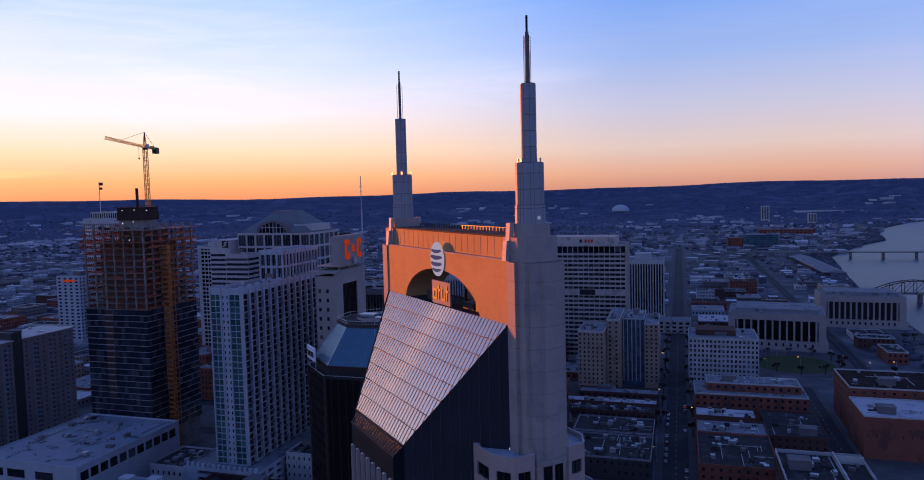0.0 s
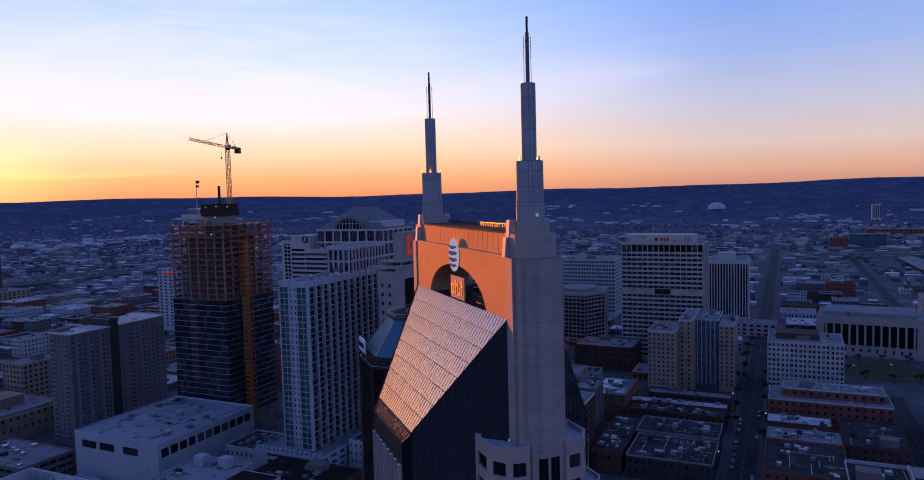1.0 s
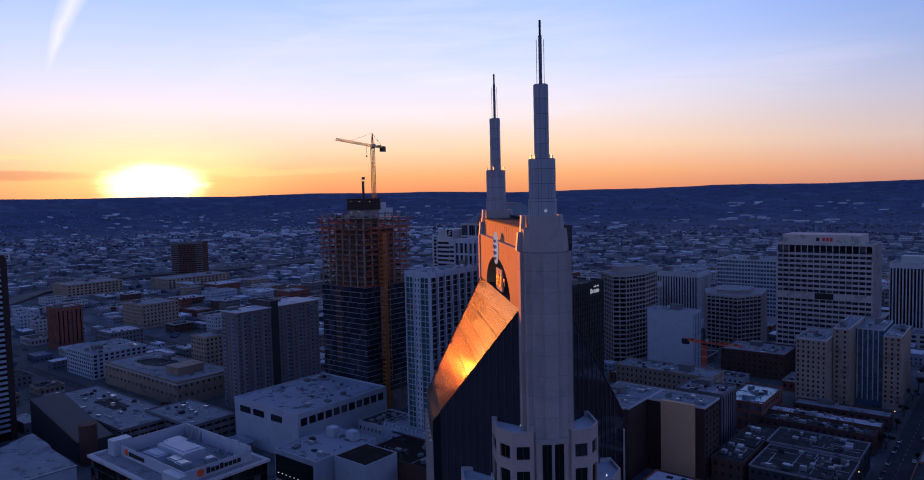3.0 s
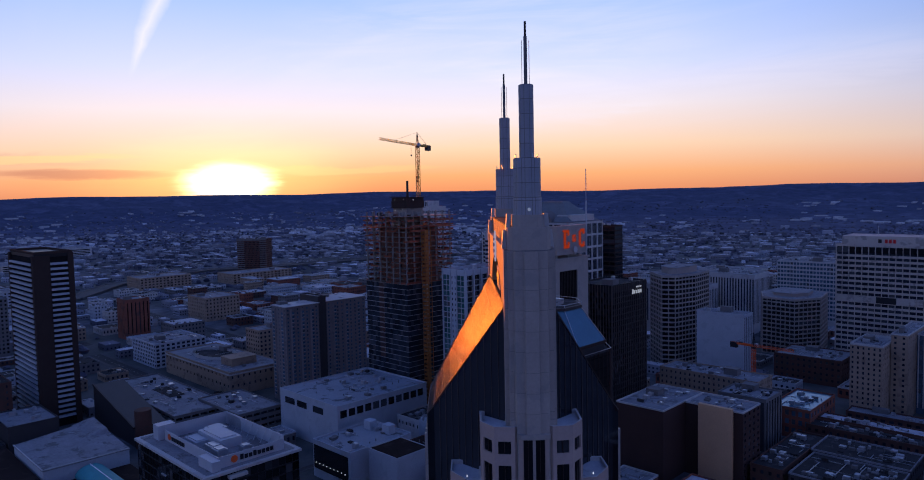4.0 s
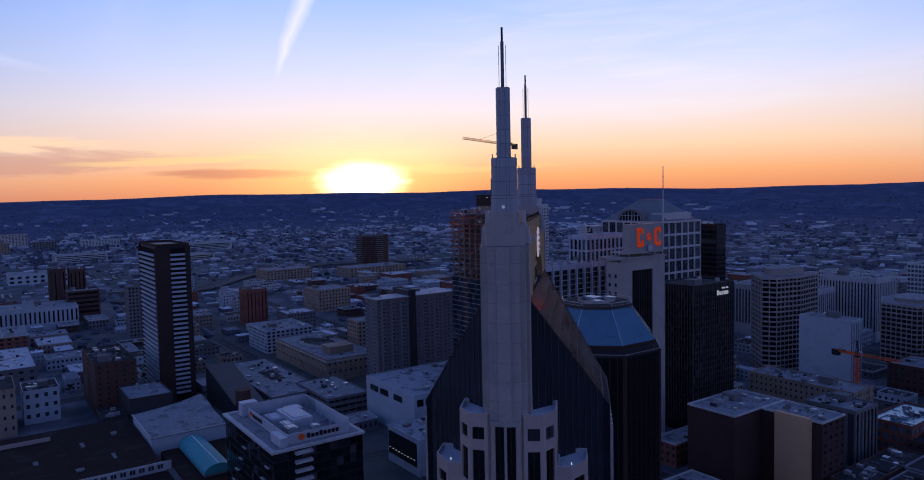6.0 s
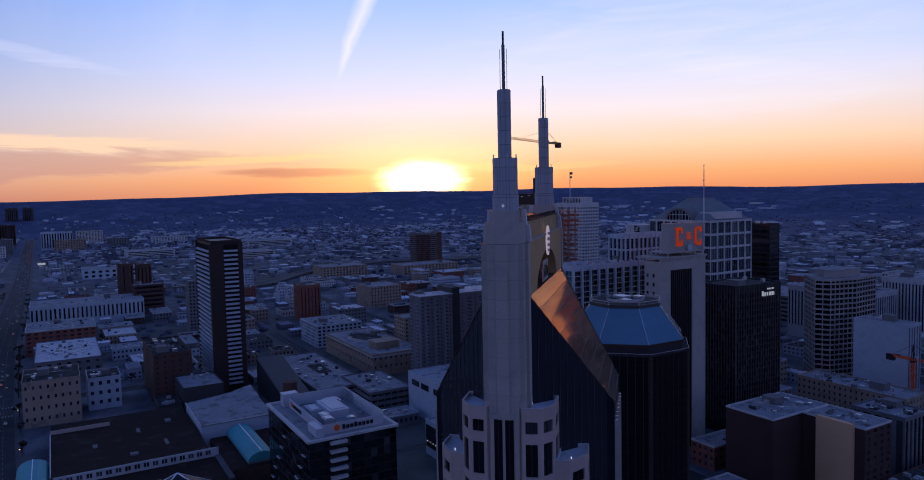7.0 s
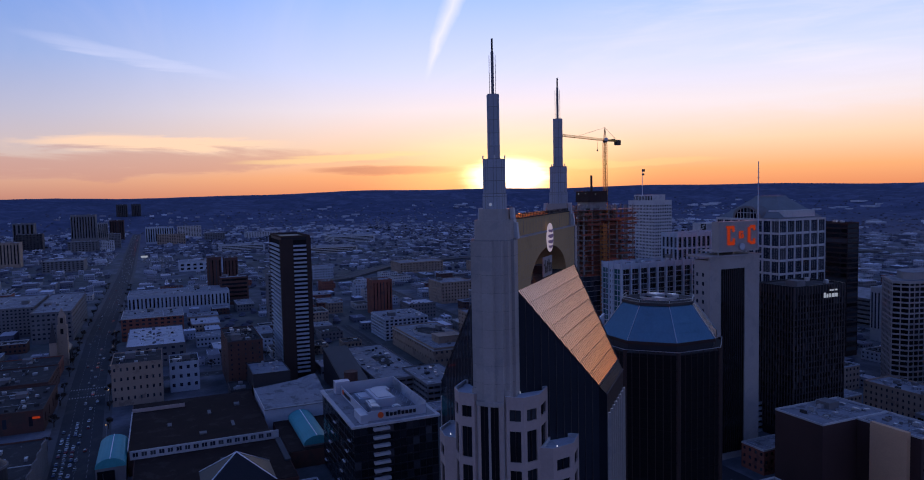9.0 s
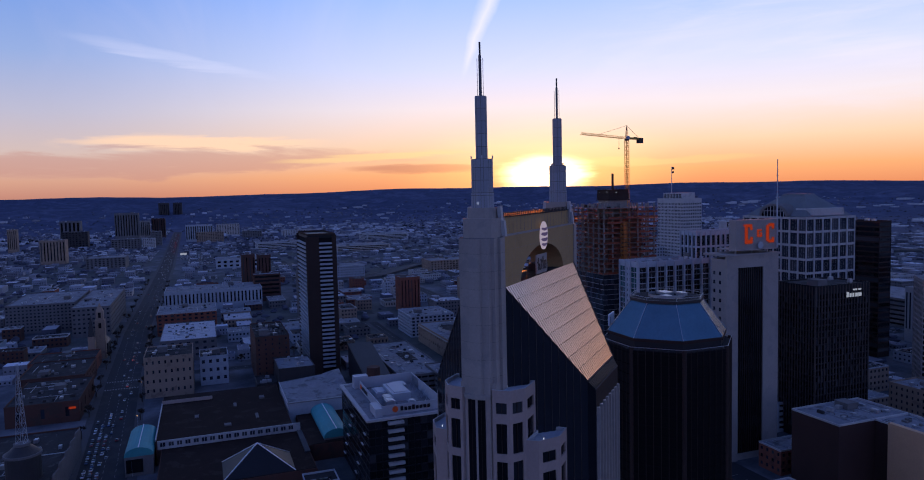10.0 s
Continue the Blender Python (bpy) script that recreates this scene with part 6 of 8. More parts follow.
def striped_tower():
    """Dark tower whose white floor edges read as stripes between blank corner piers."""
    t = thing("apartment_tower", "tall dark apartment tower with white floor-edge stripes", "skyscraper", -446, 8.2, 0)
    w, d, H = 60.0, 24.6, 117.0
    # the core's near-black colour stands in for shade in the deep balconies
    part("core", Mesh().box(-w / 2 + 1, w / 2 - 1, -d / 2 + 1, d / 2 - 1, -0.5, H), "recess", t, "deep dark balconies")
    part("corner_pier", Mesh().box(w / 2 - 3, w / 2 + 0.5, -d / 2 - 0.2, -d / 2 + 10.4, -0.5, H + 1), "brown_panel", t, "dark brown blank corner wall")
    part("corner_pier", Mesh().box(w / 2 - 5, w / 2 + 0.4, d / 2 - 3.2, d / 2 + 0.4, -0.5, H + 2), "brown_panel", t)
    part("corner_pier", Mesh().box(-w / 2 - 0.4, -w / 2 + 3, -d / 2 - 0.4, -d / 2 + 4, -0.5, H + 2), "brown_panel", t)
    part("corner_pier", Mesh().box(-w / 2 - 0.4, -w / 2 + 6, d / 2 - 5, d / 2 + 0.4, -0.5, H + 2), "brown_panel", t)
    n = 31
    for i in range(n):
        z = 6 + i * (H - 8) / n
        part("floor_edge", Mesh().box(-w / 2 + 2.6, w / 2 - 3.2, -d / 2 - 0.6, -d / 2 + 1.4, z, z + 1.5), "white_paint", t)
        part("floor_edge", Mesh().box(w / 2 - 1.4, w / 2 + 0.6, -d / 2 + 10.6, d / 2 - 3.4, z, z + 1.5), "white_paint", t)
    part("crown", Mesh().box(-w / 2 + 0.5, w / 2 - 0.2, -d / 2 + 1.0, d / 2 - 0.4, H, H + 2.2), "black_metal", t)
    x0, x1, y0, y1 = -w / 2 + 0.2, w / 2 + 0.1, -d / 2 + 0.8, d / 2 - 0.2
    part("crown_rim", Mesh().box(x0, x1, y0, y0 + 0.5, H + 2.2, H + 3.8).box(x0, x1, y1 - 0.5, y1, H + 2.2, H + 3.8).box(x0, x0 + 0.5, y0 + 0.5, y1 - 0.5, H + 2.2, H + 3.8).box(x1 - 0.5, x1, y0 + 0.5, y1 - 0.5, H + 2.2, H + 3.8), "brown_panel", t)
    block("podium", "dark podium with a pale roof below the striped tower", -399, -359, -36, -9, 22, "dark_stone", "glass_dark", (0, 0), (0, 0), units=6, seed=21, roof="roof_grey", big=False)
    block("podium", "low dark podium with roof units", -386, -360, -52, -37, 12, "dark_stone", "glass_dark", (0, 0), (0, 0), units=4, seed=22, roof="roof_dark", big=False)
    # a sloping dark hall behind
    h = thing("hall", "dark hall with a sloping roof edge beside the striped tower", "hall", -372, 34, 0)
    m = Mesh()
    m.face([(-34, -8, 0), (38, -8, 0), (38, -8, 12), (-34, -8, 27)])
    m.face([(38, -8, 0), (38, 12, 0), (38, 12, 12), (38, -8, 12)])
    m.face([(38, 12, 0), (-34, 12, 0), (-34, 12, 27), (38, 12, 12)])
    m.face([(-34, 12, 0), (-34, -8, 0), (-34, -8, 27), (-34, 12, 27)])
    m.face([(-34, -8, 27), (38, -8, 12), (38, 12, 12), (-34, 12, 27)])
    part("body", m, "dark_stone", h)
    part("roof_edge", Mesh().beam((-34, -8.2, 27.2), (38, -8.2, 12.2), 0.5), "bronze", h)
    c = thing("brick_stack", "round brown brick stair tower at the corner of a hall", "tower", -330, 30, 0)
    part("drum", Mesh().prism([(5 * math.cos(i * math.pi / 9), 5 * math.sin(i * math.pi / 9)) for i in range(18)], -0.5, 24), "brown_brick", c)


def flats():
    for x0, x1, y0, y1, H, s, e, sd in ((-363, -343, 141, 170, 71, (5, 23), (7, 23), 31), (-372, -344, 178, 216, 71, (6, 23), (9, 23), 32)):
        t = block("apartment_block", "grey-brown brick apartment block with stacked shallow bay windows", x0, x1, y0, y1, H, "mushroom_brick", "glass_blue", s, e, 0.36, 0.5, 3, units=4, seed=sd, coping="mushroom_brick", roof="roof_grey")
        w, d = x1 - x0, y1 - y0
        # shallow bays with pale sills, and pale window heads on the broad side
        for k in range(3):
            yb = -d / 2 + d * (0.2 + 0.3 * k)
            part("bay", Mesh().prism([(w / 2, yb - 1.9), (w / 2 + 0.9, yb - 1.1), (w / 2 + 0.9, yb + 1.1), (w / 2, yb + 1.9)], 3, H - 1), "mushroom_brick", t)
            for f in range(22):
                win = part("bay_window", Mesh().box(w / 2 + 0.9, w / 2 + 0.98, yb - 0.9, yb + 0.9, 4.2 + f * 2.96, 6.0 + f * 2.96), "glass_blue", t)
                part("sill", Mesh().box(w / 2 + 0.9, w / 2 + 1.1, yb - 1.0, yb + 1.0, 4.0 + f * 2.96, 4.2 + f * 2.96), "white_stone", win)
        for k in (-0.3, 0.3):
            xb = w * k
            part("bay", Mesh().prism([(xb - 2.2, -d / 2), (xb - 1.5, -d / 2 - 0.8), (xb + 1.5, -d / 2 - 0.8), (xb + 2.2, -d / 2)], 3, H - 1), "mushroom_brick", t)
            for f in range(22):
                win = part("bay_window", Mesh().box(xb - 1.2, xb + 1.2, -d / 2 - 0.88, -d / 2 - 0.8, 4.2 + f * 2.96, 6.0 + f * 2.96), "glass_blue", t)
                part("sill", Mesh().box(xb - 1.3, xb + 1.3, -d / 2 - 1.0, -d / 2 - 0.8, 4.0 + f * 2.96, 4.2 + f * 2.96), "white_stone", win)
        part("roof_rim", Mesh().box(-w / 2 - 0.7, w / 2 + 0.7, -d / 2 - 0.7, d / 2 + 0.7, H + 0.95, H + 1.35), "white_stone", t)
    block("lift_tower", "dark plant tower between two apartment blocks", -369, -344.2, 170.4, 177.6, 76, "dark_stone", "glass", (0, 0), (0, 0), units=0)
    block("office_block", "tan gridded office slab behind the apartment blocks", -470, -446, 176, 208, 36, "tan_brick", "glass", (6, 9), (8, 9), 0.5, 0.5, 2, units=3, seed=33)


def banking_hall():
    """Gridded white tower with an arched gable on top."""
    t = block("office_tower", "white gridded office tower with an arched glass gable", -312, -243, 360, 412, 126, "white_stone", "glass", (8, 11), (6, 11), 0.84, 0.84, 6, units=0, depth=0.8, mulls=2)
    R, up = 13.5, 9.6
    pts = [(-R * math.cos(math.pi * i / 16), 126.5 + up * math.sin(math.pi * i / 16)) for i in range(17)]
    gable = Mesh()
    for (x0, z0), (x1, z1) in zip(pts[:-1], pts[1:]):
        gable.face([(x0, -25, 126.5), (x1, -25, 126.5), (x1, -25, z1), (x0, -25, z0)])
    part("gable_glass", gable, "glass_dark", t)
    vault = Mesh()
    for (x0, z0), (x1, z1) in zip(pts[:-1], pts[1:]):
        vault.face([(x0 * 1.14, -26, z0 + 1.2), (x1 * 1.14, -26, z1 + 1.2), (x1 * 1.14, 0, z1 + 1.2), (x0 * 1.14, 0, z0 + 1.2)])
        vault.face([(x0 * 0.97, -26, z0 - 0.6), (x1 * 0.97, -26, z1 - 0.6), (x1 * 1.14, -26, z1 + 1.2), (x0 * 1.14, -26, z0 + 1.2)])
    part("vault_roof", vault, "grey_concrete", t)
    for i in range(7):
        x = -10.5 + i * 3.5
        part("gable_bar", Mesh().box(x - 0.2, x + 0.2, -25.4, -25.0, 126.5, 126.5 + up * math.sqrt(1 - (x / R) ** 2) - 0.4), "white_stone", t)
    part("gable_bar", Mesh().box(-11, 11, -25.4, -25.0, 131.2, 131.7), "white_stone", t)
    part("hip_roof", Mesh().prism([(-33, -24), (33, -24), (33, 24), (-33, 24)], 127.2, 143.0, top=[(-13, -5), (13, -5), (13, 8), (-13, 8)]).prism([(-13, -5), (13, -5), (13, 8), (-13, 8)], 143.0, 145.2, top=[(-11, -4), (11, -4), (11, 7), (-11, 7)]), "slate_roof", t)
    part("roof_block", Mesh().box(16, 32, -18, 16, 127.2, 133.5), "white_stone", t)
    block("office_tower", "dark glass office tower with faint floor lines", -318, -263, 464, 478, 119, "brown_panel", "glass_dark", (1, 26), (1, 26), 0.98, 0.7, 4, units=3, seed=41, depth=0.3)
    block("office_tower", "pale state office tower with a fine window grid", -600, -547, 480, 508, 138, "white_stone", "glass", (18, 30), (10, 30), 0.6, 0.5, 8, units=0, seed=42, crown=4.0)
    t2 = thing("penthouse", "pale gridded penthouse on the state tower", "plant room", -573, 494, 138)
    part("box", Mesh().box(-20, 18, -10, 10, 0, 8), "white_stone", t2)
    for i in range(12):
        part("slot", Mesh().box(-19 + i * 3.1, -17.4 + i * 3.1, -10.05, -10, 1, 6.6), "glass_dark", t2)
    f = thing("roof_flag", "small flag on a pole on the state tower roof", "flag", -586, 492, 146)
    part("pole", Mesh().beam((0, 0, 0), (0, 0, 34), 0.3), "steel", f)
    part("flag", Mesh().box(0, 5.6, -0.05, 0.05, 30.2, 33.6).box(0, 4.6, -0.05, 0.05, 25.4, 28.0), "dark_stone", f)
    banded("hotel", "white round-fronted hotel with dark window bands", [(-392, 410), (-378, 396), (-352, 392), (-336, 402), (-332, 430), (-392, 440)], 112, 30, "white_stone", "glass_dark", crown=4)
    block("hotel", "white hotel slab with a small red sign", -618, -586, 456, 490, 75, "white_paint", "glass", (4, 18), (8, 18), 0.5, 0.5, 5, units=2, seed=44)
    s = thing("roof_sign", "small red sign bar on a white hotel", "sign", -600, 455.6, 0)
    part("bar", Mesh().box(-8, 8, -0.4, 0.2, 69.6, 71.6), "sign_neon", s)


ubs()
ribbed()
tan_hotel()
white_office()
courthouse(97, 182, 566, 622, 34, -6, 12, "limestone courthouse with a long row of square piers")
courthouse(198, 280, 692, 742, 34, -3, 13, "pale stone civic hall with a long pillared front")
view_tower()
raised_block()
banded_tower()
tower_under_construction()
tower_crane(-279.4, 219.5, 201.7, aim=-73.0, jib=50.0)
octagon_tower()
slab_tower_with_sign()
dark_office()
banded("office_block", "concrete office block of window bands with chamfered corners", [(-204, 428), (-182, 408), (-172, 413), (-166, 438), (-168, 468), (-200, 470)], 80, 20, "limestone", "glass_dark", crown=5.5)
banded("office_block", "dark banded hexagonal office block", [(-156, 556), (-142, 524), (-112, 520), (-98, 545), (-104, 585), (-150, 585)], 52, 13, "limestone", "glass_dark", crown=3.0)
white_slab()
brown_complex()
sun_block()
striped_tower()
flats()
banking_hall()

# ---- lower streets: named blocks ----


def low_blocks():
    b = block
    t = b("department_store", "big white windowless store with dark clerestory openings", -292, -228, 104, 176, 28, "white_paint", "glass_dark", (0, 0), (0, 0), units=3, plant=34, seed=51, roof="roof_patched", big=False)
    for x in (-26, -12, 6):
        part("opening", Mesh().box(x, x + 11, -36.15, -35.9, 20.5, 24.5), "glass_dark", t)
    for i in range(11):
        y = -34 + i * 6.2
        part("opening", Mesh().box(31.9, 32.15, y, y + 4.6, 21, 25.5), "glass_dark", t)
    t = b("music_hall", "low white hall with a dark screen wall and roof boxes", -212, -178, 76, 118, 20, "white_paint", "glass_dark", (0, 0), (0, 0), units=3, plant=18, seed=52, roof="roof_patched", big=False)
    part("screen_front", Mesh().box(-16, 15, -21.3, -21.0, 5, 18), "glass_dark", t)
    for i in range(9):
        part("front_lamp", Mesh().box(-14 + i * 3.3, -13.6 + i * 3.3, -21.5, -21.3, 8.2, 8.6), "lamp_white", t)
    for x, y in ((-8, 12), (6, 14)):
        part("roof_box", Mesh().box(x - 3, x + 3, y - 2.4, y + 2.4, 20, 25), "white_paint", t)
    t = b("theatre_house", "low pale block with a dark brown roof", -174, -151, 85, 107, 22, "white_paint", "glass_dark", (0, 0), (0, 0), units=0, roof="roof_brown", para=0.3)
    t = b("auditorium", "large low hall with a dark brown roof", -177, -126, 108.5, 139, 17, "brown_brick", "glass_dark", (0, 0), (0, 0), units=3, plant=22, seed=53, roof="roof_brown", para=0.5)
    b("parking_deck", "open car park deck full of parked cars beside the tower", -148, -127.5, 62, 84, 6, "grey_concrete", "glass_dark", (4, 1), (4, 1), 0.8, 0.4, units=0, roof="asphalt")
    b("shop", "small pale brick shop with a black roof", -222, -198, 145, 172, 15, "white_stone", "glass", (7, 1), (8, 1), 0.35, 0.3, 8, units=3, plant=26, seed=54, roof="roof_dark", big=False)
    b("office_block", "pale low office beside the parking podium", -150, -128.5, 163, 183, 21, "white_stone", "glass", (7, 4), (5, 4), 0.3, 0.4, 3, units=3, plant=18, seed=55, roof="roof_dark", singles=(28, 20))
    b("warehouse", "old red brick warehouse behind the unfinished tower", -345, -318, 318, 350, 30, "red_brick", "glass", (8, 6), (8, 6), 0.4, 0.5, 3, units=3, plant=18, seed=56)
    b("warehouse", "old red brick warehouse in shade", -316, -296, 300, 350, 24, "red_brick", "glass", (6, 5), (9, 5), 0.4, 0.5, 3, units=3, plant=18, seed=57)
    b("office_block", "white office block with a dark window grid", -584, -530, 118, 166, 22, "white_paint", "glass", (14, 6), (10, 6), 0.6, 0.6, 1, units=3, plant=26, seed=58, singles=(84, 60))
    t = b("department_store", "wide tan store with a pale roof", -512, -393, 120, 168, 18, "tan_brick", "glass", (18, 2), (10, 2), 0.3, 0.3, 4, units=3, plant=22, seed=59, roof="roof_grey")
    oval = lambda a, b2: [(a * math.cos(q * math.pi / 16), b2 * math.sin(q * math.pi / 16)) for q in range(32)]
    part("court_wall", Mesh().prism([(x - 14, y) for x, y in oval(27, 15)], 18, 20.6, cap=False), "white_stone", t, "pale oval wall round a roof court")
    part("court_wall", Mesh().prism([(x - 14, y) for x, y in oval(26.3, 14.3)][::-1], 18, 20.6, cap=False), "white_stone", t)
    part("court_floor", Mesh().prism([(x - 14, y) for x, y in oval(26, 14)], 18, 18.2), "roof_dark", t)
    part("roof_house", Mesh().box(22, 40, -12, 10, 18, 24).box(21.5, 40.5, -12.5, 10.5, 24, 24.4), "tan_brick", t)
    part("cornice", Mesh().box(-59.8, 59.8, -24.4, -23.9, 16.2, 17.2).box(59.4, 59.9, -24, 24, 16.2, 17.2), "white_stone", t)
    t = b("parking_deck", "low garage with patched pale roofs and a courtyard", -462, -336, 52, 92, 12, "grey_concrete", "glass_dark", (18, 3), (7, 3), 0.86, 0.45, 0.5, units=3, plant=42, seed=60, roof="roof_grey", big=False, depth=1.2)
    part("light_well", Mesh().box(-18, 14, -2, 9, 12.05, 12.3), "roof_dark", t)
    b("parking_deck", "grey parking deck with open sides", -362, -304, 80, 112, 13, "grey_concrete", "glass_dark", (9, 3), (6, 3), 0.9, 0.45, 0.5, units=3, plant=18, seed=61, roof="roof_grey", big=False, depth=1.2)
    t = thing("arena_hall", "pale-roofed low hall with a folded roof corner", "hall", -310, -17, 0)
    lo = [(-27, -21), (28, -21), (28, 21), (-42, 25)]
    part("body", Mesh().prism(lo, -0.5, 17.6), "white_paint", t)
    part("roof", Mesh().prism([(-27.4, -21.4), (28.4, -21.4), (28.4, 21.4), (-42.4, 25.4)], 17.6, 18.1), "roof_grey", t)
    part("roof_fold", Mesh().prism([(-40, 12), (-10, 14), (-8, 23), (-41, 25)], 18.1, 20.6, top=[(-38, 20), (-12, 19), (-10, 22.6), (-40, 24.6)]), "roof_grey", t)
    part("parapet", Mesh().box(-27.4, 28.4, -21.6, -21.0, 18.1, 18.6).box(28.0, 28.6, -21.0, 21.0, 18.1, 18.6), "white_stone", t)
    t = thing("convention_hall", "wide convention hall with a dark brown roof and white window band", "hall", -288, -80, 0)
    part("hall", Mesh().box(-62, 36, -36, 41, -0.5, 13.6), "brown_brick", t)
    part("roof", Mesh().box(-61.5, 35.5, -35.6, 40.6, 13.6, 13.9), "roof_brown", t)
    part("roof_rim", Mesh().box(-42, -41.3, -36, -4, 13.9, 16.2), "pink_stone", t)
    part("roof_rim", Mesh().box(-41.3, 35, -36.3, -35.7, 13.9, 14.7), "white_stone", t)
    part("lower_hall", Mesh().box(36, 100, -33, 46, -0.5, 9), "brown_brick", t)
    part("lower_roof", Mesh().box(36.4, 99.5, -32.5, 45.5, 9, 9.3), "roof_brown", t)
    part("window_band", Mesh().box(36, 36.8, -35, 45.5, 9.3, 14.2), "white_stone", t)
    for i in range(17):
        y = -32.2 + i * 4.5
        pane = part("window", pane_mesh(2.7, 2.3, "glass"), "glass", t, at=pose(36.85, y, 12.0, 0, 0, 90))
        part("mullion", Mesh().box(-0.12, 0.12, -0.12, 0.0, -1.15, 1.15), "white_stone", pane)
    part("walkway", Mesh().box(38, 76, 43, 46, 9.3, 10.2), "pavement", t)
    for x, y, sx, sy, h in ((-20, 10, 4, 1.0, 0.5), (-4, -14, 3, 1.2, 0.4), (10, 22, 5, 0.9, 0.4), (-30, 28, 2.4, 1.6, 1.2), (22, 4, 2.0, 2.0, 0.9), (60, 12, 3, 1.2, 0.8), (84, 30, 2.5, 1.5, 1.0)):
        z = 13.9 if x < 36 else 9.3
        part("roof_unit", Mesh().box(x - sx, x + sx, y - sy, y + sy, z, z + h), "grey_concrete", t)
    for x, y, turn, ln in ((-261, -124, 0, 21), (-253, -16.7, 0, 27)):
        k = thing("copper_vault", "blue-green copper vaulted roof over an entrance", "roof", x, y, 0, turn)
        v = Mesh()
        for i in range(10):
            a0, a1 = math.pi * i / 10, math.pi * (i + 1) / 10
            p = lambda a: (-7.6 * math.cos(a), 11 + 5.0 * math.sin(a))
            (y0, z0), (y1, z1) = p(a0), p(a1)
            v.face([(-ln, y1, z1), (-ln, y0, z0), (ln, y0, z0), (ln, y1, z1)])
        for e in (-ln, ln):
            v.face([(e, -7.6 * math.cos(math.pi * i / 10), 11 + 5.0 * math.sin(math.pi * i / 10)) for i in range(11)])
        part("vault", v, "copper_green", k)
        part("body", Mesh().box(-ln + 0.3, ln - 0.3, -7.3, 7.3, -0.5, 11), "grey_concrete", k)
        part("ridge", Mesh().beam((-ln, 0, 16.1), (ln, 0, 16.1), 0.18), "sign_white", k)
        part("dark_front", Mesh().box(ln - 0.2, ln + 0.1, -6.5, 2, 2, 9.5), "glass_dark", k)
    t = thing("hall_terrace", "brown-roofed terrace between the halls", "hall", -252, -16, 0)
    part("body", Mesh().box(-29.5, 30, -17.5, 20, -0.5, 9.6), "brown_brick", t)
    part("roof", Mesh().box(-29.2, 29.7, -17.2, 19.7, 9.6, 9.9), "roof_brown", t)
    p = thing("glass_pyramid", "dark glazed pyramid skylight with pale hips", "skylight", -203, -63, 9.3)
    base = [(-14, -18), (14, -18), (14, 18), (-14, 18)]
    for i in range(4):
        m = Mesh()
        m.face([(*base[i], 0), (*base[(i + 1) % 4], 0), (0, 0, 12.5)])
        part("glass_side", m, "black_metal", p)
        part("hip", Mesh().beam((*base[i], 0), (0, 0, 12.6), 0.22), "sign_white", p)
    b("office_block", "tall brown brick office with a dark roof", -476, -408, -49, -22, 38, "brown_brick", "glass", (1, 9), (5, 9), 0.2, 0.4, 3, units=3, plant=34, seed=62, roof="roof_dark")
    b("bank_hall", "tan stone block with small windows near its foot", -446, -402, -132, -97, 31, "tan_brick", "glass", (6, 4), (8, 4), 0.3, 0.35, 2, units=3, plant=18, seed=63, roof="roof_dark", singles=(0, 32))
    b("shop_house", "white three-storey shop house with small windows", -455, -424, -92, -70, 23, "white_paint", "glass", (6, 3), (4, 3), 0.4, 0.4, 2, units=3, plant=18, seed=64, roof="roof_dark", singles=(0, 12))
    b("warehouse", "low block with a bright white roof and many units", -622, -522, -127, -77, 20, "grey_concrete", "glass", (14, 3), (7, 3), 0.4, 0.4, 3, units=3, plant=62, seed=65, roof="roof_white", big=False)
    b("office_block", "red brick block with a white parapet", -730, -664, -137, -74, 24, "red_brick", "glass", (12, 5), (10, 5), 0.5, 0.5, 3, units=3, plant=30, seed=66, roof="roof_grey", coping="white_stone")
    b("office_block", "long white block with dark upright windows", -905, -838, -137, -10, 26, "white_paint", "glass_dark", (14, 1), (26, 1), 0.4, 0.7, 6, units=3, plant=26, seed=67, roof="roof_grey")
    b("federal_office", "grey precast office slab with close small windows", -872, -752, -302, -230, 33, "grey_concrete", "glass", (30, 8), (18, 8), 0.5, 0.45, 2, units=3, plant=22, seed=68)
    b("federal_annex", "pale office wing beside a church street", -868, -698, -226, -187, 33, "grey_concrete", "glass", (24, 6), (8, 6), 0.5, 0.4, 3, units=3, plant=22, seed=69)
    b("brick_block", "red brick block with a pale parapet near the avenue", -508, -444, -226, -178, 14, "brown_brick", "glass", (8, 3), (9, 3), 0.35, 0.4, 2, units=3, plant=26, seed=70, roof="roof_dark")
    b("brick_block", "dark brick block with parapet gables on the avenue", -436, -364, -216, -171, 14, "brown_brick", "glass", (4, 1), (3, 1), 0.16, 0.5, 1, units=3, plant=30, seed=71, roof="roof_dark")
    t = b("brick_hall", "dark brick hall with a dark roof on the avenue", -297, -209, -206, -161, 14, "brown_brick", "glass", (8, 2), (6, 2), 0.3, 0.4, 3, units=3, plant=22, seed=72, roof="roof_dark", big=False)
    for i in range(15):
        part("facade_gable", Mesh().box(-42 + i * 5.6, -37 + i * 5.6, 22.6, 23.2, 0, 15 + (i % 3) * 0.8), "grey_concrete", t)
    s = thing("shop_sign", "glowing red shop sign on a brick wall", "sign", -362.5, -175, 0, 90)
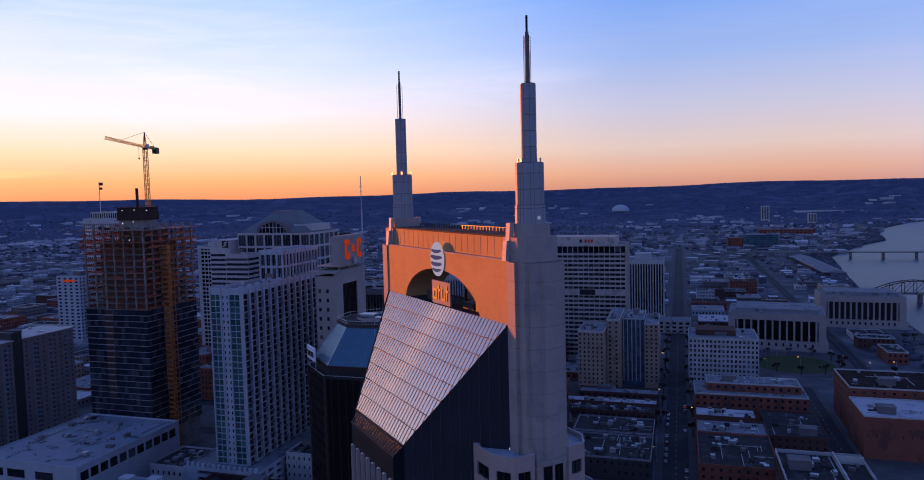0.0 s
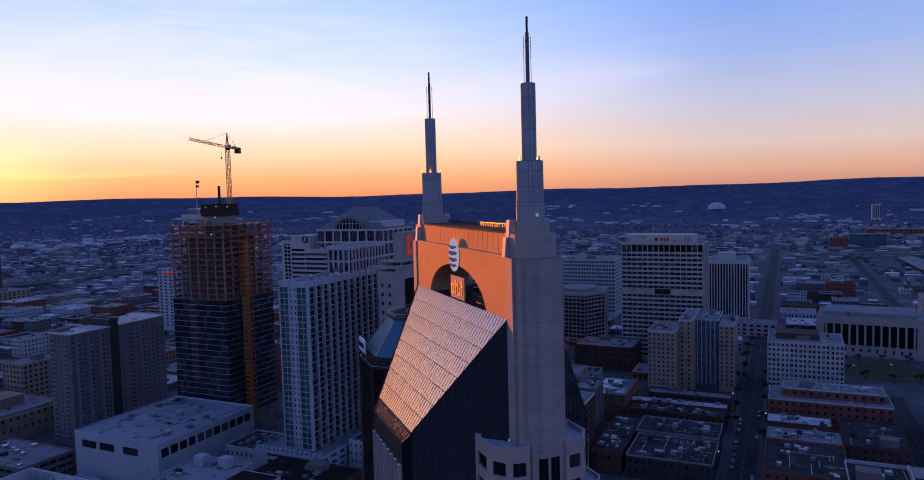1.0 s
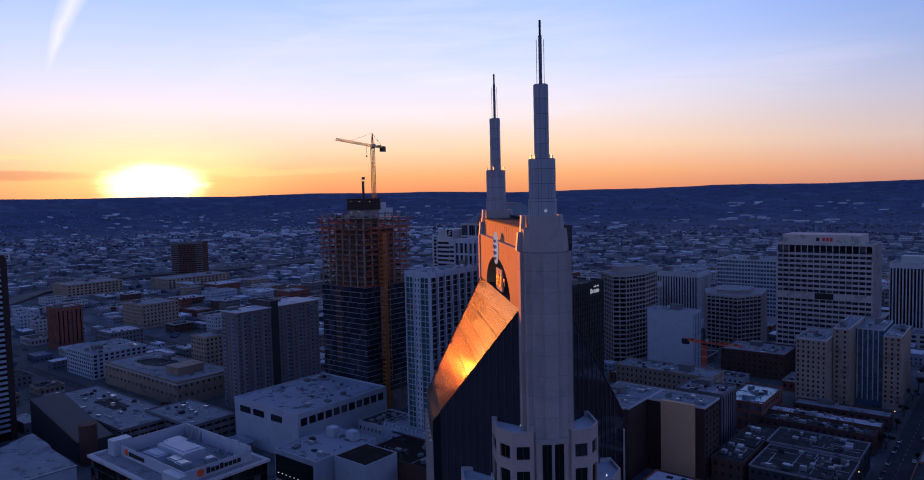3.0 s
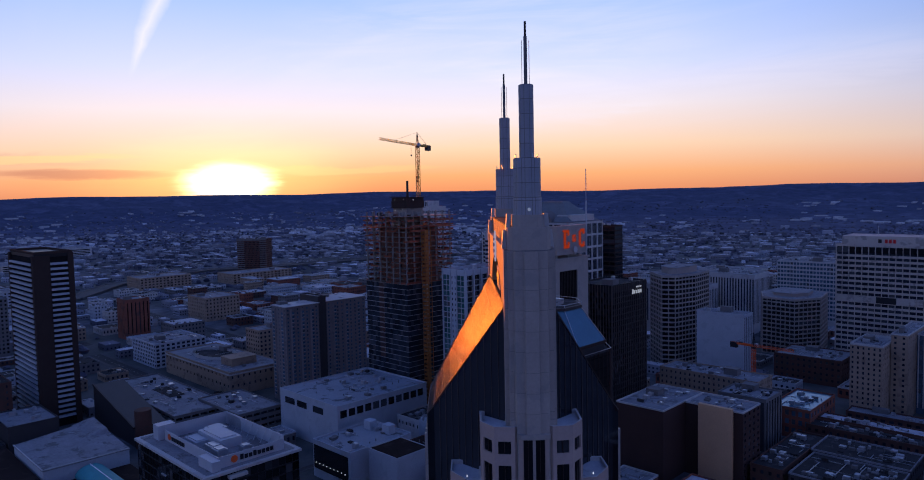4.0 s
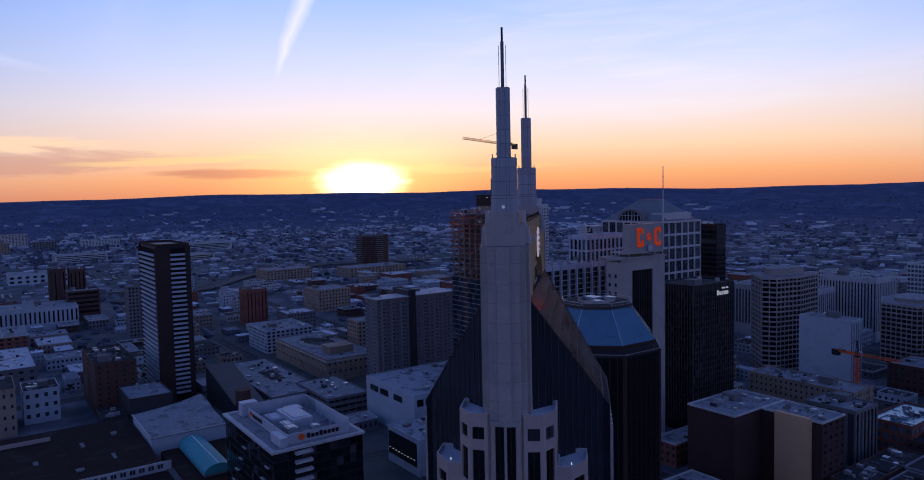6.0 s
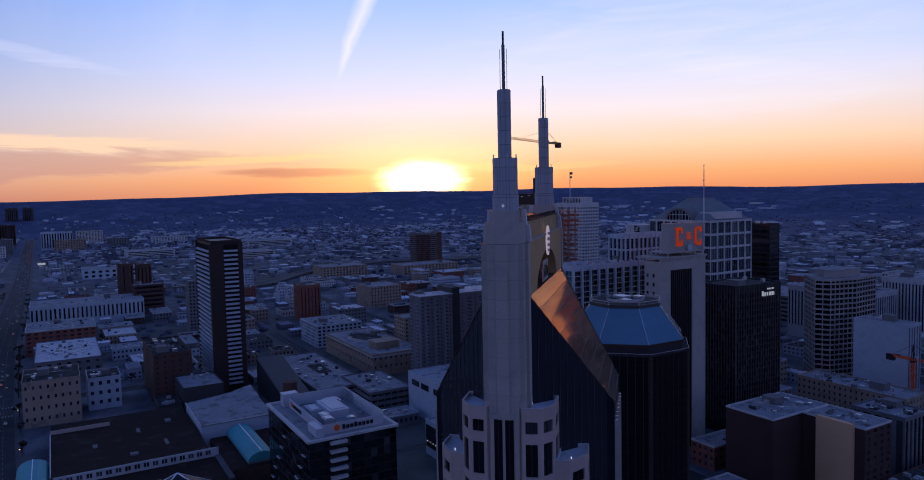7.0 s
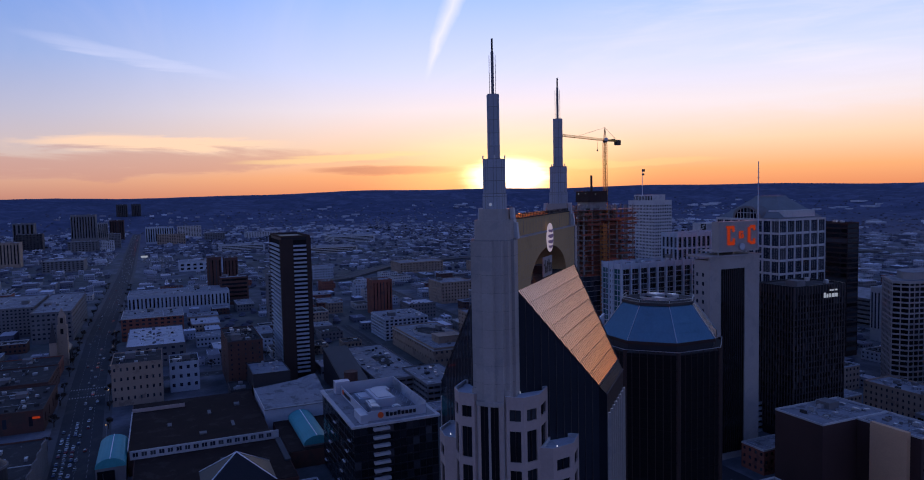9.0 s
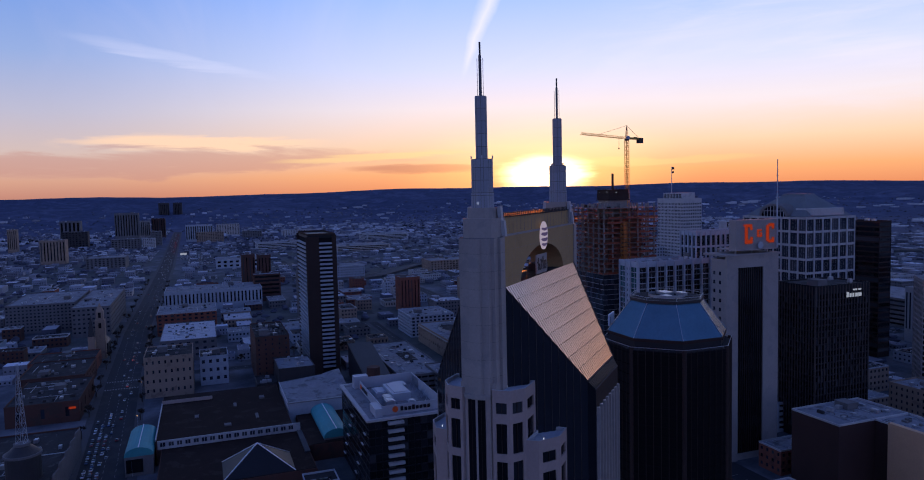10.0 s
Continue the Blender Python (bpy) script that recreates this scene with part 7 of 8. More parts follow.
    part("face", Mesh().box(-2.2, 2.2, -0.4, 0.2, 9.6, 10.9), "sign_neon", s)
    c = thing("church", "dark stone church with a pale bell tower and a dark spire", "church", -574, -185, 0)
    part("nave", Mesh().box(-30, -6, -8, 8, -0.5, 13).prism([(-30, -8), (-6, -8), (-6, 8), (-30, 8)], 13, 21, top=[(-30, -0.2), (-6, -0.2), (-6, 0.2), (-30, 0.2)]), "dark_stone", c)
    part("bell_tower", Mesh().box(-4.2, 4.2, -1, 7.4, -0.5, 38).box(-3.2, 3.2, 0, 6.4, 38, 46), "tan_brick", c)
    part("tower_cap", Mesh().prism([(-3.2, 0), (3.2, 0), (3.2, 6.4), (-3.2, 6.4)], 46, 54, top=[(-0.2, 3), (0.2, 3), (0.2, 3.4), (-0.2, 3.4)]), "tan_brick", c)
    # near-black panels on the wall take the place of shaded belfry openings
    for z in (30, 40):
        part("belfry_opening", Mesh().box(3.1 if z > 38 else 4.15, 3.3 if z > 38 else 4.3, 2.0, 4.4, z, z + 5), "recess", c)
    part("spire_base", Mesh().box(8, 14, -6.5, -0.5, -0.5, 24), "tan_brick", c)
    part("spire", Mesh().prism([(8, -6.5), (14, -6.5), (14, -0.5), (8, -0.5)], 24, 44, top=[(10.9, -3.6), (11.1, -3.6), (11.1, -3.4), (10.9, -3.4)]), "dark_stone", c)
    b("church_hall", "dark gabled church hall by the avenue", -556, -512, -232, -180, 12, "red_brick", "glass", (8, 1), (5, 1), 0.3, 0.4, 2, units=2, plant=14, seed=73, roof="roof_dark")
    t = thing("drum_tower", "round pale turret with a lattice mast on a roof", "turret", -222, -175, 0)
    cir = lambda r: [(r * math.cos(i * math.pi / 12), r * math.sin(i * math.pi / 12)) for i in range(24)]
    part("drum", Mesh().prism(cir(8.0), 14.0, 26), "dark_stone", t)
    part("rim", Mesh().prism(cir(8.6), 26, 27.2), "grey_concrete", t)
    part("cone", Mesh().prism(cir(8.0), 27.2, 31, top=cir(3.5)), "dark_stone", t)
    part("collar", Mesh().prism(cir(3.8), 31, 32.2), "grey_concrete", t)
    for i in range(8):
        z, r0, r1 = 32.2 + i * 5, 2.7 - i * 0.28, 2.7 - (i + 1) * 0.28
        m = Mesh()
        for a in range(4):
            c0, c1 = math.cos(a * math.pi / 2 + 0.4), math.sin(a * math.pi / 2 + 0.4)
            d0, d1 = math.cos((a + 1) * math.pi / 2 + 0.4), math.sin((a + 1) * math.pi / 2 + 0.4)
            m.beam((r0 * c0, r0 * c1, z), (r1 * c0, r1 * c1, z + 5), 0.1)
            m.beam((r0 * c0, r0 * c1, z), (r1 * d0, r1 * d1, z + 5), 0.06)
            m.beam((r0 * c0, r0 * c1, z), (r0 * d0, r0 * d1, z), 0.07)
        part("lattice_bay", m, "steel", t)
    # east of the avenue
    b("warehouse", "long red brick warehouse with a setback top floor", 58, 127, 328, 360, 19, "red_brick", "glass", (16, 4), (8, 4), 0.4, 0.45, 2, units=3, plant=26, seed=81, roof="roof_grey", singles=(64, 0), coping="white_stone")
    b("warehouse", "red brick rooftop floor with a pale coping", 66, 124, 338, 357, 24, "red_brick", "glass", (12, 5), (4, 5), 0.4, 0.5, 0.5, units=3, plant=26, seed=82, roof="roof_grey", coping="white_stone")
    b("shop_house", "brick shop house with a bright white roof", 58, 92, 286, 304, 17, "brown_brick", "glass", (9, 3), (5, 3), 0.35, 0.45, 3, units=3, plant=18, seed=83, roof="roof_white", big=False)
    b("shop_house", "brick shop house with a patched pale roof", 58, 96, 262, 285.5, 15, "brown_brick", "glass", (9, 3), (5, 3), 0.35, 0.45, 3, units=3, plant=26, seed=84, roof="roof_grey", big=False)
    b("shop_house", "dark brick corner building with a dark roof", 58, 96, 212, 261.5, 15, "red_brick", "glass", (9, 3), (9, 3), 0.35, 0.45, 3, units=3, plant=26, seed=85, roof="roof_dark", big=False)
    b("shop_house", "dark brick building with small lit windows", 97, 128, 270, 318, 13, "brown_brick", "glass", (8, 3), (9, 3), 0.35, 0.45, 2, units=3, plant=18, seed=86, roof="roof_dark", singles=(24, 0))
    b("brick_tower_block", "red brick block with pale floor lines and a white roof", 148, 200, 282, 320, 24, "red_brick", "glass", (12, 1), (8, 1), 0.1, 0.1, 3, units=3, plant=18, seed=87, roof="roof_white", coping="white_stone")
    b("brick_tower_block", "stepped red brick block with a brown roof terrace", 150, 205, 328, 375, 28, "red_brick", "glass", (10, 5), (8, 5), 0.3, 0.3, 3, units=3, plant=22, seed=88, roof="roof_brown", coping="white_stone")
    t = b("parapet_block", "dark brick building with white-edged roof walls", 92, 128, 158, 200, 29, "brown_brick", "glass", (8, 6), (8, 6), 0.4, 0.5, 3, units=3, plant=26, seed=89, roof="roof_dark", para=1.6, coping="white_stone")
    part("roof_wall", Mesh().box(6, 6.6, -20, 20, 29, 31.6).box(6.6, 17.5, 12, 12.6, 29, 32.5), "white_stone", t)
    # west of the avenue, north of the tower
    b("shop_row", "low row of shops with white roof strips", -28, 34, 318, 330, 12, "brown_brick", "glass", (16, 2), (3, 2), 0.4, 0.4, 2, units=3, plant=30, seed=90, roof="roof_white", big=False)
    b("shop_row", "dark low row of shops with pale roof units", -30, 33, 303, 317, 11, "brown_brick", "glass", (16, 2), (3, 2), 0.4, 0.4, 2, units=3, plant=38, seed=91, roof="roof_dark", big=False)
    b("shop_house", "dark low building with a dark roof and white plant", -12, 34, 256, 284, 13, "dark_stone", "glass", (12, 2), (7, 2), 0.4, 0.4, 2, units=3, plant=34, seed=92, roof="roof_dark", coping="roof_grey", big=False)
    b("shop_house", "dark low building with a pale roof edge", -10, 34, 218, 255, 12, "dark_stone", "glass", (12, 2), (7, 2), 0.4, 0.4, 2, units=3, plant=60, seed=93, roof="roof_dark", coping="roof_grey", big=False)
    b("shop_house", "dark roofed low building behind the brick apartments", -29, -13, 218, 284, 12, "brown_brick", "glass", (4, 2), (12, 2), 0.4, 0.4, 2, units=3, plant=30, seed=94, roof="roof_dark", big=False)
    b("old_hotel", "old tan brick block with dark windows", -128, -60, 306, 330, 30, "tan_brick", "glass", (20, 7), (7, 7), 0.35, 0.45, 3, units=3, plant=34, seed=95, roof="roof_grey", singles=(100, 0))
    b("construction_frame", "grey concrete frame of open floors", -66, -38, 262, 286, 33, "grey_concrete", "glass_dark", (5, 1), (6, 1), 0.6, 0.92, 2, units=3, plant=22, seed=96, roof="roof_grey")
    b("glass_hall", "low building with a blue glazed roof", -52, -28.5, 306, 352, 18, "red_brick", "glass_blue", (6, 3), (8, 3), 0.6, 0.6, 2, units=3, plant=22, seed=97, roof="blue_roof", big=False)
    b("office_block", "brown low block between offices", -100, -50, 440, 480, 20, "brown_brick", "glass", (12, 4), (9, 4), 0.4, 0.4, 2, units=3, plant=26, seed=98)
    b("office_block", "pale office slab with upright windows", -300, -215, 545, 590, 52, "white_stone", "glass", (24, 1), (12, 1), 0.5, 0.8, 8, units=3, plant=22, seed=99)
    b("office_block", "pale stepped office slab", -235, -180, 600, 640, 62, "white_stone", "glass", (18, 1), (12, 1), 0.5, 0.85, 6, units=3, plant=22, seed=100)
    b("office_block", "glass office with a pale roof line", -190, -120, 690, 740, 70, "white_stone", "glass_blue", (20, 14), (12, 14), 0.8, 0.6, 6, units=3, plant=22, seed=101)
    b("office_block", "pale office with fine window grid", -290, -220, 700, 740, 54, "white_stone", "glass", (20, 10), (10, 10), 0.6, 0.5, 6, units=3, plant=22, seed=102)
    b("parking_deck", "wide pale parking deck beyond the towers", -420, -330, 600, 680, 30, "grey_concrete", "glass_dark", (1, 6), (1, 6), 0.97, 0.45, 1, units=0, depth=1.2)
    t = b("office_tower", "brown office slab with pale banded ends beside the freeway", -1221, -1161, 570, 604, 72, "brown_brick", "glass_dark", (20, 15), (8, 15), 0.6, 0.5, 8, edge=2.0, units=3, plant=18, seed=103)
    t.matrix_basis = pose(-1191, 587, 0, 0, 0, 40)
    for i in range(16):
        z = 8 + i * 4.15
        for xa, xb in ((-30.3, -15.5), (17, 30.3)):
            part("spandrel", Mesh().box(xa, xb, -17.5, -16.9, z, z + 1.7), "grey_concrete", t)
    part("parapet_band", Mesh().box(-30.5, 30.5, -17.6, -16.9, 69.5, 73.4), "grey_concrete", t)
    c = tower_crane(-86, 364, 52, base=0, jib=30, aim=-10, name="tower_crane", colour="sign_orange")
    tagged(c, "orange construction crane among low roofs")


low_blocks()


def square():
    m = Mesh().prism([(144 + 32 * math.cos(i * math.pi / 20), 505 + 32 * math.sin(i * math.pi / 20)) for i in range(40)], -0.2, 0.25)
    tagged(part("lawn", m, "grass"), "round winter lawn of the public square", "lawn", kind="structure")
    m = Mesh().box(104, 188, 464, 552, -0.3, 0.12)
    tagged(part("plaza", m, "pavement"), "pale paved plaza round a lawn", "pavement", kind="structure")


square()


RIVER_BANK = [(285, 600), (290, 800), (297, 946), (309, 1042), (321, 1174), (350, 1407), (363, 1523), (393, 1596), (466, 1778), (528, 1912), (591, 2018), (634, 2275), (725, 2595), (809, 2781), (914, 2990), (1010, 3110)]


def in_river(x, y, gap=8.0):
    """True on the water, east of the bank."""
    if y < 560 or y > 3130 or x < 270:
        return False
    for (xa, ya), (xb, yb) in zip(RIVER_BANK[:-1], RIVER_BANK[1:]):
        if ya <= y <= yb:
            return x > xa + (xb - xa) * (y - ya) / (yb - ya) - gap
    return True


def river():
    """The river beyond the east bank, with two bridges."""
    m = bpy.data.materials.new("river_water")
    m.use_nodes = True
    k = Tree(m.node_tree)
    at = k.n("ShaderNodeTexCoord").outputs["Object"]
    p = k.n("ShaderNodeBsdfPrincipled", Base_Color=(0.022, 0.045, 0.075, 1), Roughness=0.36, Specular_IOR_Level=0.24)
    k.put(p, "Normal", k.n("ShaderNodeBump", Strength=0.15, Distance=0.3, Height=k.noise(at, 0.15, 4.0, 0.6)).outputs[0])
    k.n("ShaderNodeOutputMaterial", Surface=p.outputs[0])
    M["river"] = m
    west = RIVER_BANK
    east = [(1000, y) if y < 1500 else (1250 + (y - 1500) * 0.2, y + 40) for x, y in west]
    w = Mesh()
    for i in range(len(west) - 1):
        w.face([(*west[i], 0.3), (*east[i], 0.3), (*east[i + 1], 0.3), (*west[i + 1], 0.3)])
    tagged(part("water", w, "river"), "grey-blue river water bending round the town", "river", kind="structure")
    for y, x0, x1, z, arch in ((1495, 150, 1000, 14, False), (880, 283, 720, 13, True)):
        b = thing("bridge", "steel truss road bridge over the river" if arch else "long low concrete road bridge over the river", "bridge", 0, y, 0)
        part("deck", Mesh().box(x0, x1, -7, 7, z - 1.6, z), "grey_concrete", b)
        n = int((x1 - x0) / 60)
        for i in range(n + 1):
            x = x0 + i * (x1 - x0) / n
            part("pier", Mesh().box(x - 1.8, x + 1.8, -5, 5, -1, z - 1.6), "grey_concrete", b)
        if arch:
            for sy in (-6.5, 6.5):
                for s in range(3):
                    xa = x0 + 2 + s * 110
                    for i in range(8):
                        q0, q1 = xa + i * 13.75, xa + (i + 1) * 13.75
                        h = lambda t: z + 16 * math.sin(math.pi * (t - xa) / 110)
                        part("truss_bay", Mesh().beam((q0, sy, h(q0)), (q1, sy, h(q1)), 0.5).beam((q1, sy, z), (q1, sy, h(q1)), 0.3).beam((q0, sy, z), (q1, sy, h(q1)), 0.25), "black_metal", b)


river()


def dome():
    t = thing("stadium_dome", "small white dome far off in the trees", "dome", -275, 3952, hills(-275, 3952) - 2)
    m = Mesh()
    for j in range(6):
        for i in range(24):
            P = lambda a, e: (50 * math.cos(a) * math.cos(e), 50 * math.sin(a) * math.cos(e), 38 * math.sin(e))
            a0, a1, e0, e1 = i * math.pi / 12, (i + 1) * math.pi / 12, j * math.pi / 12, (j + 1) * math.pi / 12
            m.face([P(a0, e0), P(a1, e0), P(a1, e1), P(a0, e1)])
    part("shell", m, "white_paint", t)
    s = thing("shed", "long pale-roofed riverside market shed", "shed", 295, 1310, 0, 2)
    part("body", Mesh().box(-17, 17, -150, 150, -0.5, 7), "brown_brick", s)
    part("roof", Mesh().prism([(-19, -152), (19, -152), (19, 152), (-19, 152)], 7, 12, top=[(-1, -150), (1, -150), (1, 150), (-1, 150)]), "roof_grey", s)


dome()
TAKEN = [(o.location.x, o.location.y, o) for o in scene.objects if o.parent is None and "category" in o.keys()]


def footprints():
    """Rectangles of what stands already."""
    out = [(-45, 45, -45, 45)]
    for x, y, o in TAKEN:
        lo, hi = [1e9, 1e9], [-1e9, -1e9]
        for c in o.children:
            if c.type == "MESH" and c.name.split(".")[0] in ("wall", "base", "body", "glass_core", "hall", "core", "slab", "lower_hall", "nave", "drum", "curtain_wall"):
                for v in c.bound_box:
                    for q in (0, 1):
                        lo[q], hi[q] = min(lo[q], v[q]), max(hi[q], v[q])
        if lo[0] < 1e8:
            out.append((x + lo[0], x + hi[0], y + lo[1], y + hi[1]))
    return out + ROADS


BUSY = footprints() + [(100, 196, 380, 556), (-470, -200, -136, -45)]


def free(x0, x1, y0, y1, gap=3.0):
    return all(x1 + gap < a or x0 - gap > b or y1 + gap < c or y0 - gap > d for a, b, c, d in BUSY)


def outer_town():
    """Single taller buildings far out, and the freeway."""
    far = ((-2880, -2820, -400, -316, 101, "grey_concrete", "tall grey apartment tower with upright strips far out", (9, 1), 0.42),
           (-2960, -2925, -324, -282, 66, "precast", "pale slab beside a tall grey tower", (6, 1), 0.4),
           (-2910, -2860, -272, -222, 76, "umber_brick", "dark brown tower beside the avenue far out", (6, 1), 0.4),
           (-1800, -1760, -455, -400, 58, "tan_brick", "tan hotel tower with dark upright window strips", (8, 1), 0.4),
           (-2956, -2900, -600, -530, 74, "grey_concrete", "grey tower with dark windows far out", (5, 1), 0.5),
           (-2313, -2291, -640, -614, 70, "tan_brick", "narrow tan tower far out", (5, 1), 0.4),
           (-2440, -2400, -512, -437, 52, "dark_stone", "dark office slab beside a tan tower", (8, 7), 0.5),
           (-2530, -2480, -140, -50, 58, "white_paint", "white hotel block with upright window strips far out", (12, 1), 0.5),
           (-2450, -2422, -104, -14, 34, "tan_brick", "tan and grey flats in front of a white hotel", (12, 6), 0.55),
           (-2390, -2345, -246, -212, 46, "grey_concrete", "grey stepped block beside the avenue far out", (8, 8), 0.5),
           (-2265, -2230, -262, -226, 30, "white_stone", "white balconied flats beside the avenue far out", (6, 6), 0.5),
           (-2270, -2225, -350, -268, 31, "grey_concrete", "grey flat-roofed office far out", (9, 5), 0.5),
           (-2660, -2610, 60, 130, 24, "grey_concrete", "grey low office in the west", (8, 4), 0.5),
           (-2900, -2850, -30, 60, 44, "precast", "pale stepped slab far out in the west", (9, 8), 0.5),
           (-2700, -2640, 210, 330, 20, "white_stone", "long white low block far out in the west", (12, 4), 0.5),
           (-4180, -4110, -309, -254, 131, "dark_stone", "dark slab on the far rise", (6, 1), 0.4),
           (-4180, -4120, -233, -185, 131, "dark_stone", "dark slab beside its twin on the far rise", (6, 1), 0.4),
           (-980, -958, -30, -10, 63, "brown_brick", "brown brick twin tower with a pale window strip", (4, 1), 0.3),
           (-980, -958, -6, 14, 61, "brown_brick", "brown brick twin tower beside a stair shaft", (4, 1), 0.3),
           (-904, -880, -18, 20, 39, "brown_brick", "brown stepped office with deep window bands", (1, 6), 0.9),
           (-716, -690, 151, 177, 44, "red_brick", "orange-brown brick office cube", (6, 1), 0.3),
           (-780, -729, 261, 307, 29, "tan_brick", "tan stepped block with small windows", (10, 6), 0.4),
           (-712, -690, 22, 40, 60, "grey_concrete", "grey narrow apartment tower", (5, 14), 0.5),
           (-1130, -1080, 120, 190, 24, "white_paint", "white low apartment row beside the freeway", (14, 5), 0.5),
           (-1180, -1120, 330, 420, 20, "tan_brick", "tan low apartment row beside the freeway", (14, 4), 0.5),
           (-1120, -1060, 470, 590, 18, "tan_brick", "tan apartment row with gables beside the freeway", (16, 4), 0.5),
           (-1800, -1700, 250, 400, 15, "precast", "long pale office block in the west", (1, 3), 0.94),
           (-1980, -1900, 60, 180, 19, "white_stone", "white hospital block in the west", (1, 4), 0.94),
           (-2200, -2080, 420, 560, 20, "white_stone", "pale campus slab in the west", (1, 4), 0.94),
           (-1500, -1420, -60, 40, 18, "white_paint", "white flat store with parked cars round it", (8, 2), 0.5),
           (-1640, -1560, -330, -250, 24, "grey_concrete", "grey office block by the avenue", (10, 5), 0.5),
           (217, 295, 1843, 1900, 29, "blue_roof", "blue glass office block by the river", (14, 5), 0.8),
           (171, 210, 1825, 1860, 22, "red_brick", "orange-brown block by the river", (6, 4), 0.4),
           (406, 440, 3305, 3340, 68, "white_stone", "white tower block in the plain", (5, 1), 0.5),
           (560, 590, 3050, 3080, 40, "white_stone", "pale tower block in the plain", (5, 1), 0.5),
           (300, 470, 2350, 2420, 14, "red_brick", "long red brick works in the plain", (14, 2), 0.4),
           (605, 925, 3720, 3780, 31, "roof_white", "long white shed roof on the plain", (0, 0), 0.4))
    for x0, x1, y0, y1, h, wall, label, grid, fw in far:
        block("apartment_tower" if h > 40 else "office_block", label, x0, x1, y0, y1, h, wall, "glass_dark", grid, grid, fw, 0.86 if grid[1] == 1 else 0.5, h * 0.08, units=3, seed=int(-x0) % 97, hide="nw", depth=0.8)
        BUSY.append((x0 - 8, x1 + 8, y0 - 8, y1 + 8))
    s = thing("billboard", "pale lit billboard on two posts beside the avenue", "billboard", -1774, -133, 0, 90)
    part("face", Mesh().box(-8, 8, -0.6, 0.0, 7.5, 12.5), "sign_lit", s)
    for x in (-5, 5):
        part("post", Mesh().box(x - 0.4, x + 0.4, 0.0, 0.6, -0.3, 12), "steel", s)
    lines = [(-1010, 60), (-1087, 214), (-1220, 320), (-1300, 440), (-1329, 542), (-1268, 670), (-1241, 864), (-1150, 1100), (-900, 1400)]
    m, rail = Mesh(), Mesh()
    for (xa, ya), (xb, yb) in zip(lines[:-1], lines[1:]):
        d = Vector((xb - xa, yb - ya, 0)).normalized()
        n = Vector((-d.y, d.x, 0)) * 15
        q = [(xa - n.x, ya - n.y), (xa + n.x, ya + n.y), (xb + n.x, yb + n.y), (xb - n.x, yb - n.y)]
        m.prism(q[::-1], -1, 4.0)
        for s in (-1, 1):
            rail.beam((xa + s * n.x, ya + s * n.y, 4.6), (xb + s * n.x, yb + s * n.y, 4.6), 0.6)
        for k in range(8):
            x, y = xa + (xb - xa) * k / 8, ya + (yb - ya) * k / 8
            BUSY.append((x - 22, x + 22, y - 22, y + 22))
    f = part("freeway", m, "pavement")
    tagged(f, "pale concrete freeway curving through the outer town", "road", kind="structure")
    part("barrier", rail, "grey_concrete", f)


outer_town()


def filler():
    """Low blocks of the inner town on its street grid."""
    rng = random.Random(21)
    mats = ["precast", "tan_brick", "red_brick", "white_stone", "grey_concrete", "brown_brick", "red_brick", "brown_brick", "grey_concrete", "white_paint"]
    names = {"precast": "precast concrete", "tan_brick": "tan brick", "red_brick": "red brick", "white_stone": "white stone", "grey_concrete": "grey concrete", "brown_brick": "brown brick", "white_paint": "white painted"}
    roofs = {"roof_grey": "grey roof", "roof_white": "white roof", "roof_dark": "dark roof"}
    edges = random.Random(5)
    made = 0
    for _ in range(6000):
        r = rng.uniform(150, 1150)
        a = rng.uniform(radians(55), radians(205))
        x, y = r * math.cos(a), r * math.sin(a)
        if x > 240 and y > 500:
            continue
        w, d = rng.uniform(14, 46), rng.uniform(14, 46)
        if not free(x, x + w, y, y + d, 5.0):
            continue
        H = rng.choice([5, 6, 7, 8, 9, 10, 12, 14, 18]) if r > 350 else rng.choice([7, 9, 11, 13])
        wm, rf = rng.choice(mats), rng.choice(["roof_dark", "roof_dark", "roof_grey", "roof_grey", "roof_white"])
        rows = max(1, int(H / 3.8))
        block("low_block", "low %s block with a %s" % (names[wm], roofs[rf]), x, x + w, y, y + d, H, wm, "glass", (max(3, int(w / 3.6)), rows), (max(3, int(d / 3.6)), rows), 0.45, 0.45, 0.6, roof=rf, units=0, plant=rng.randint(6, 14), seed=made + 200, group="low blocks of the inner town", hide="nw", big=False, coping=edges.choice(["white_stone", "white_paint", wm]))
        BUSY.append((x, x + w, y, y + d))
        made += 1
        if made >= 330:
            break


filler()


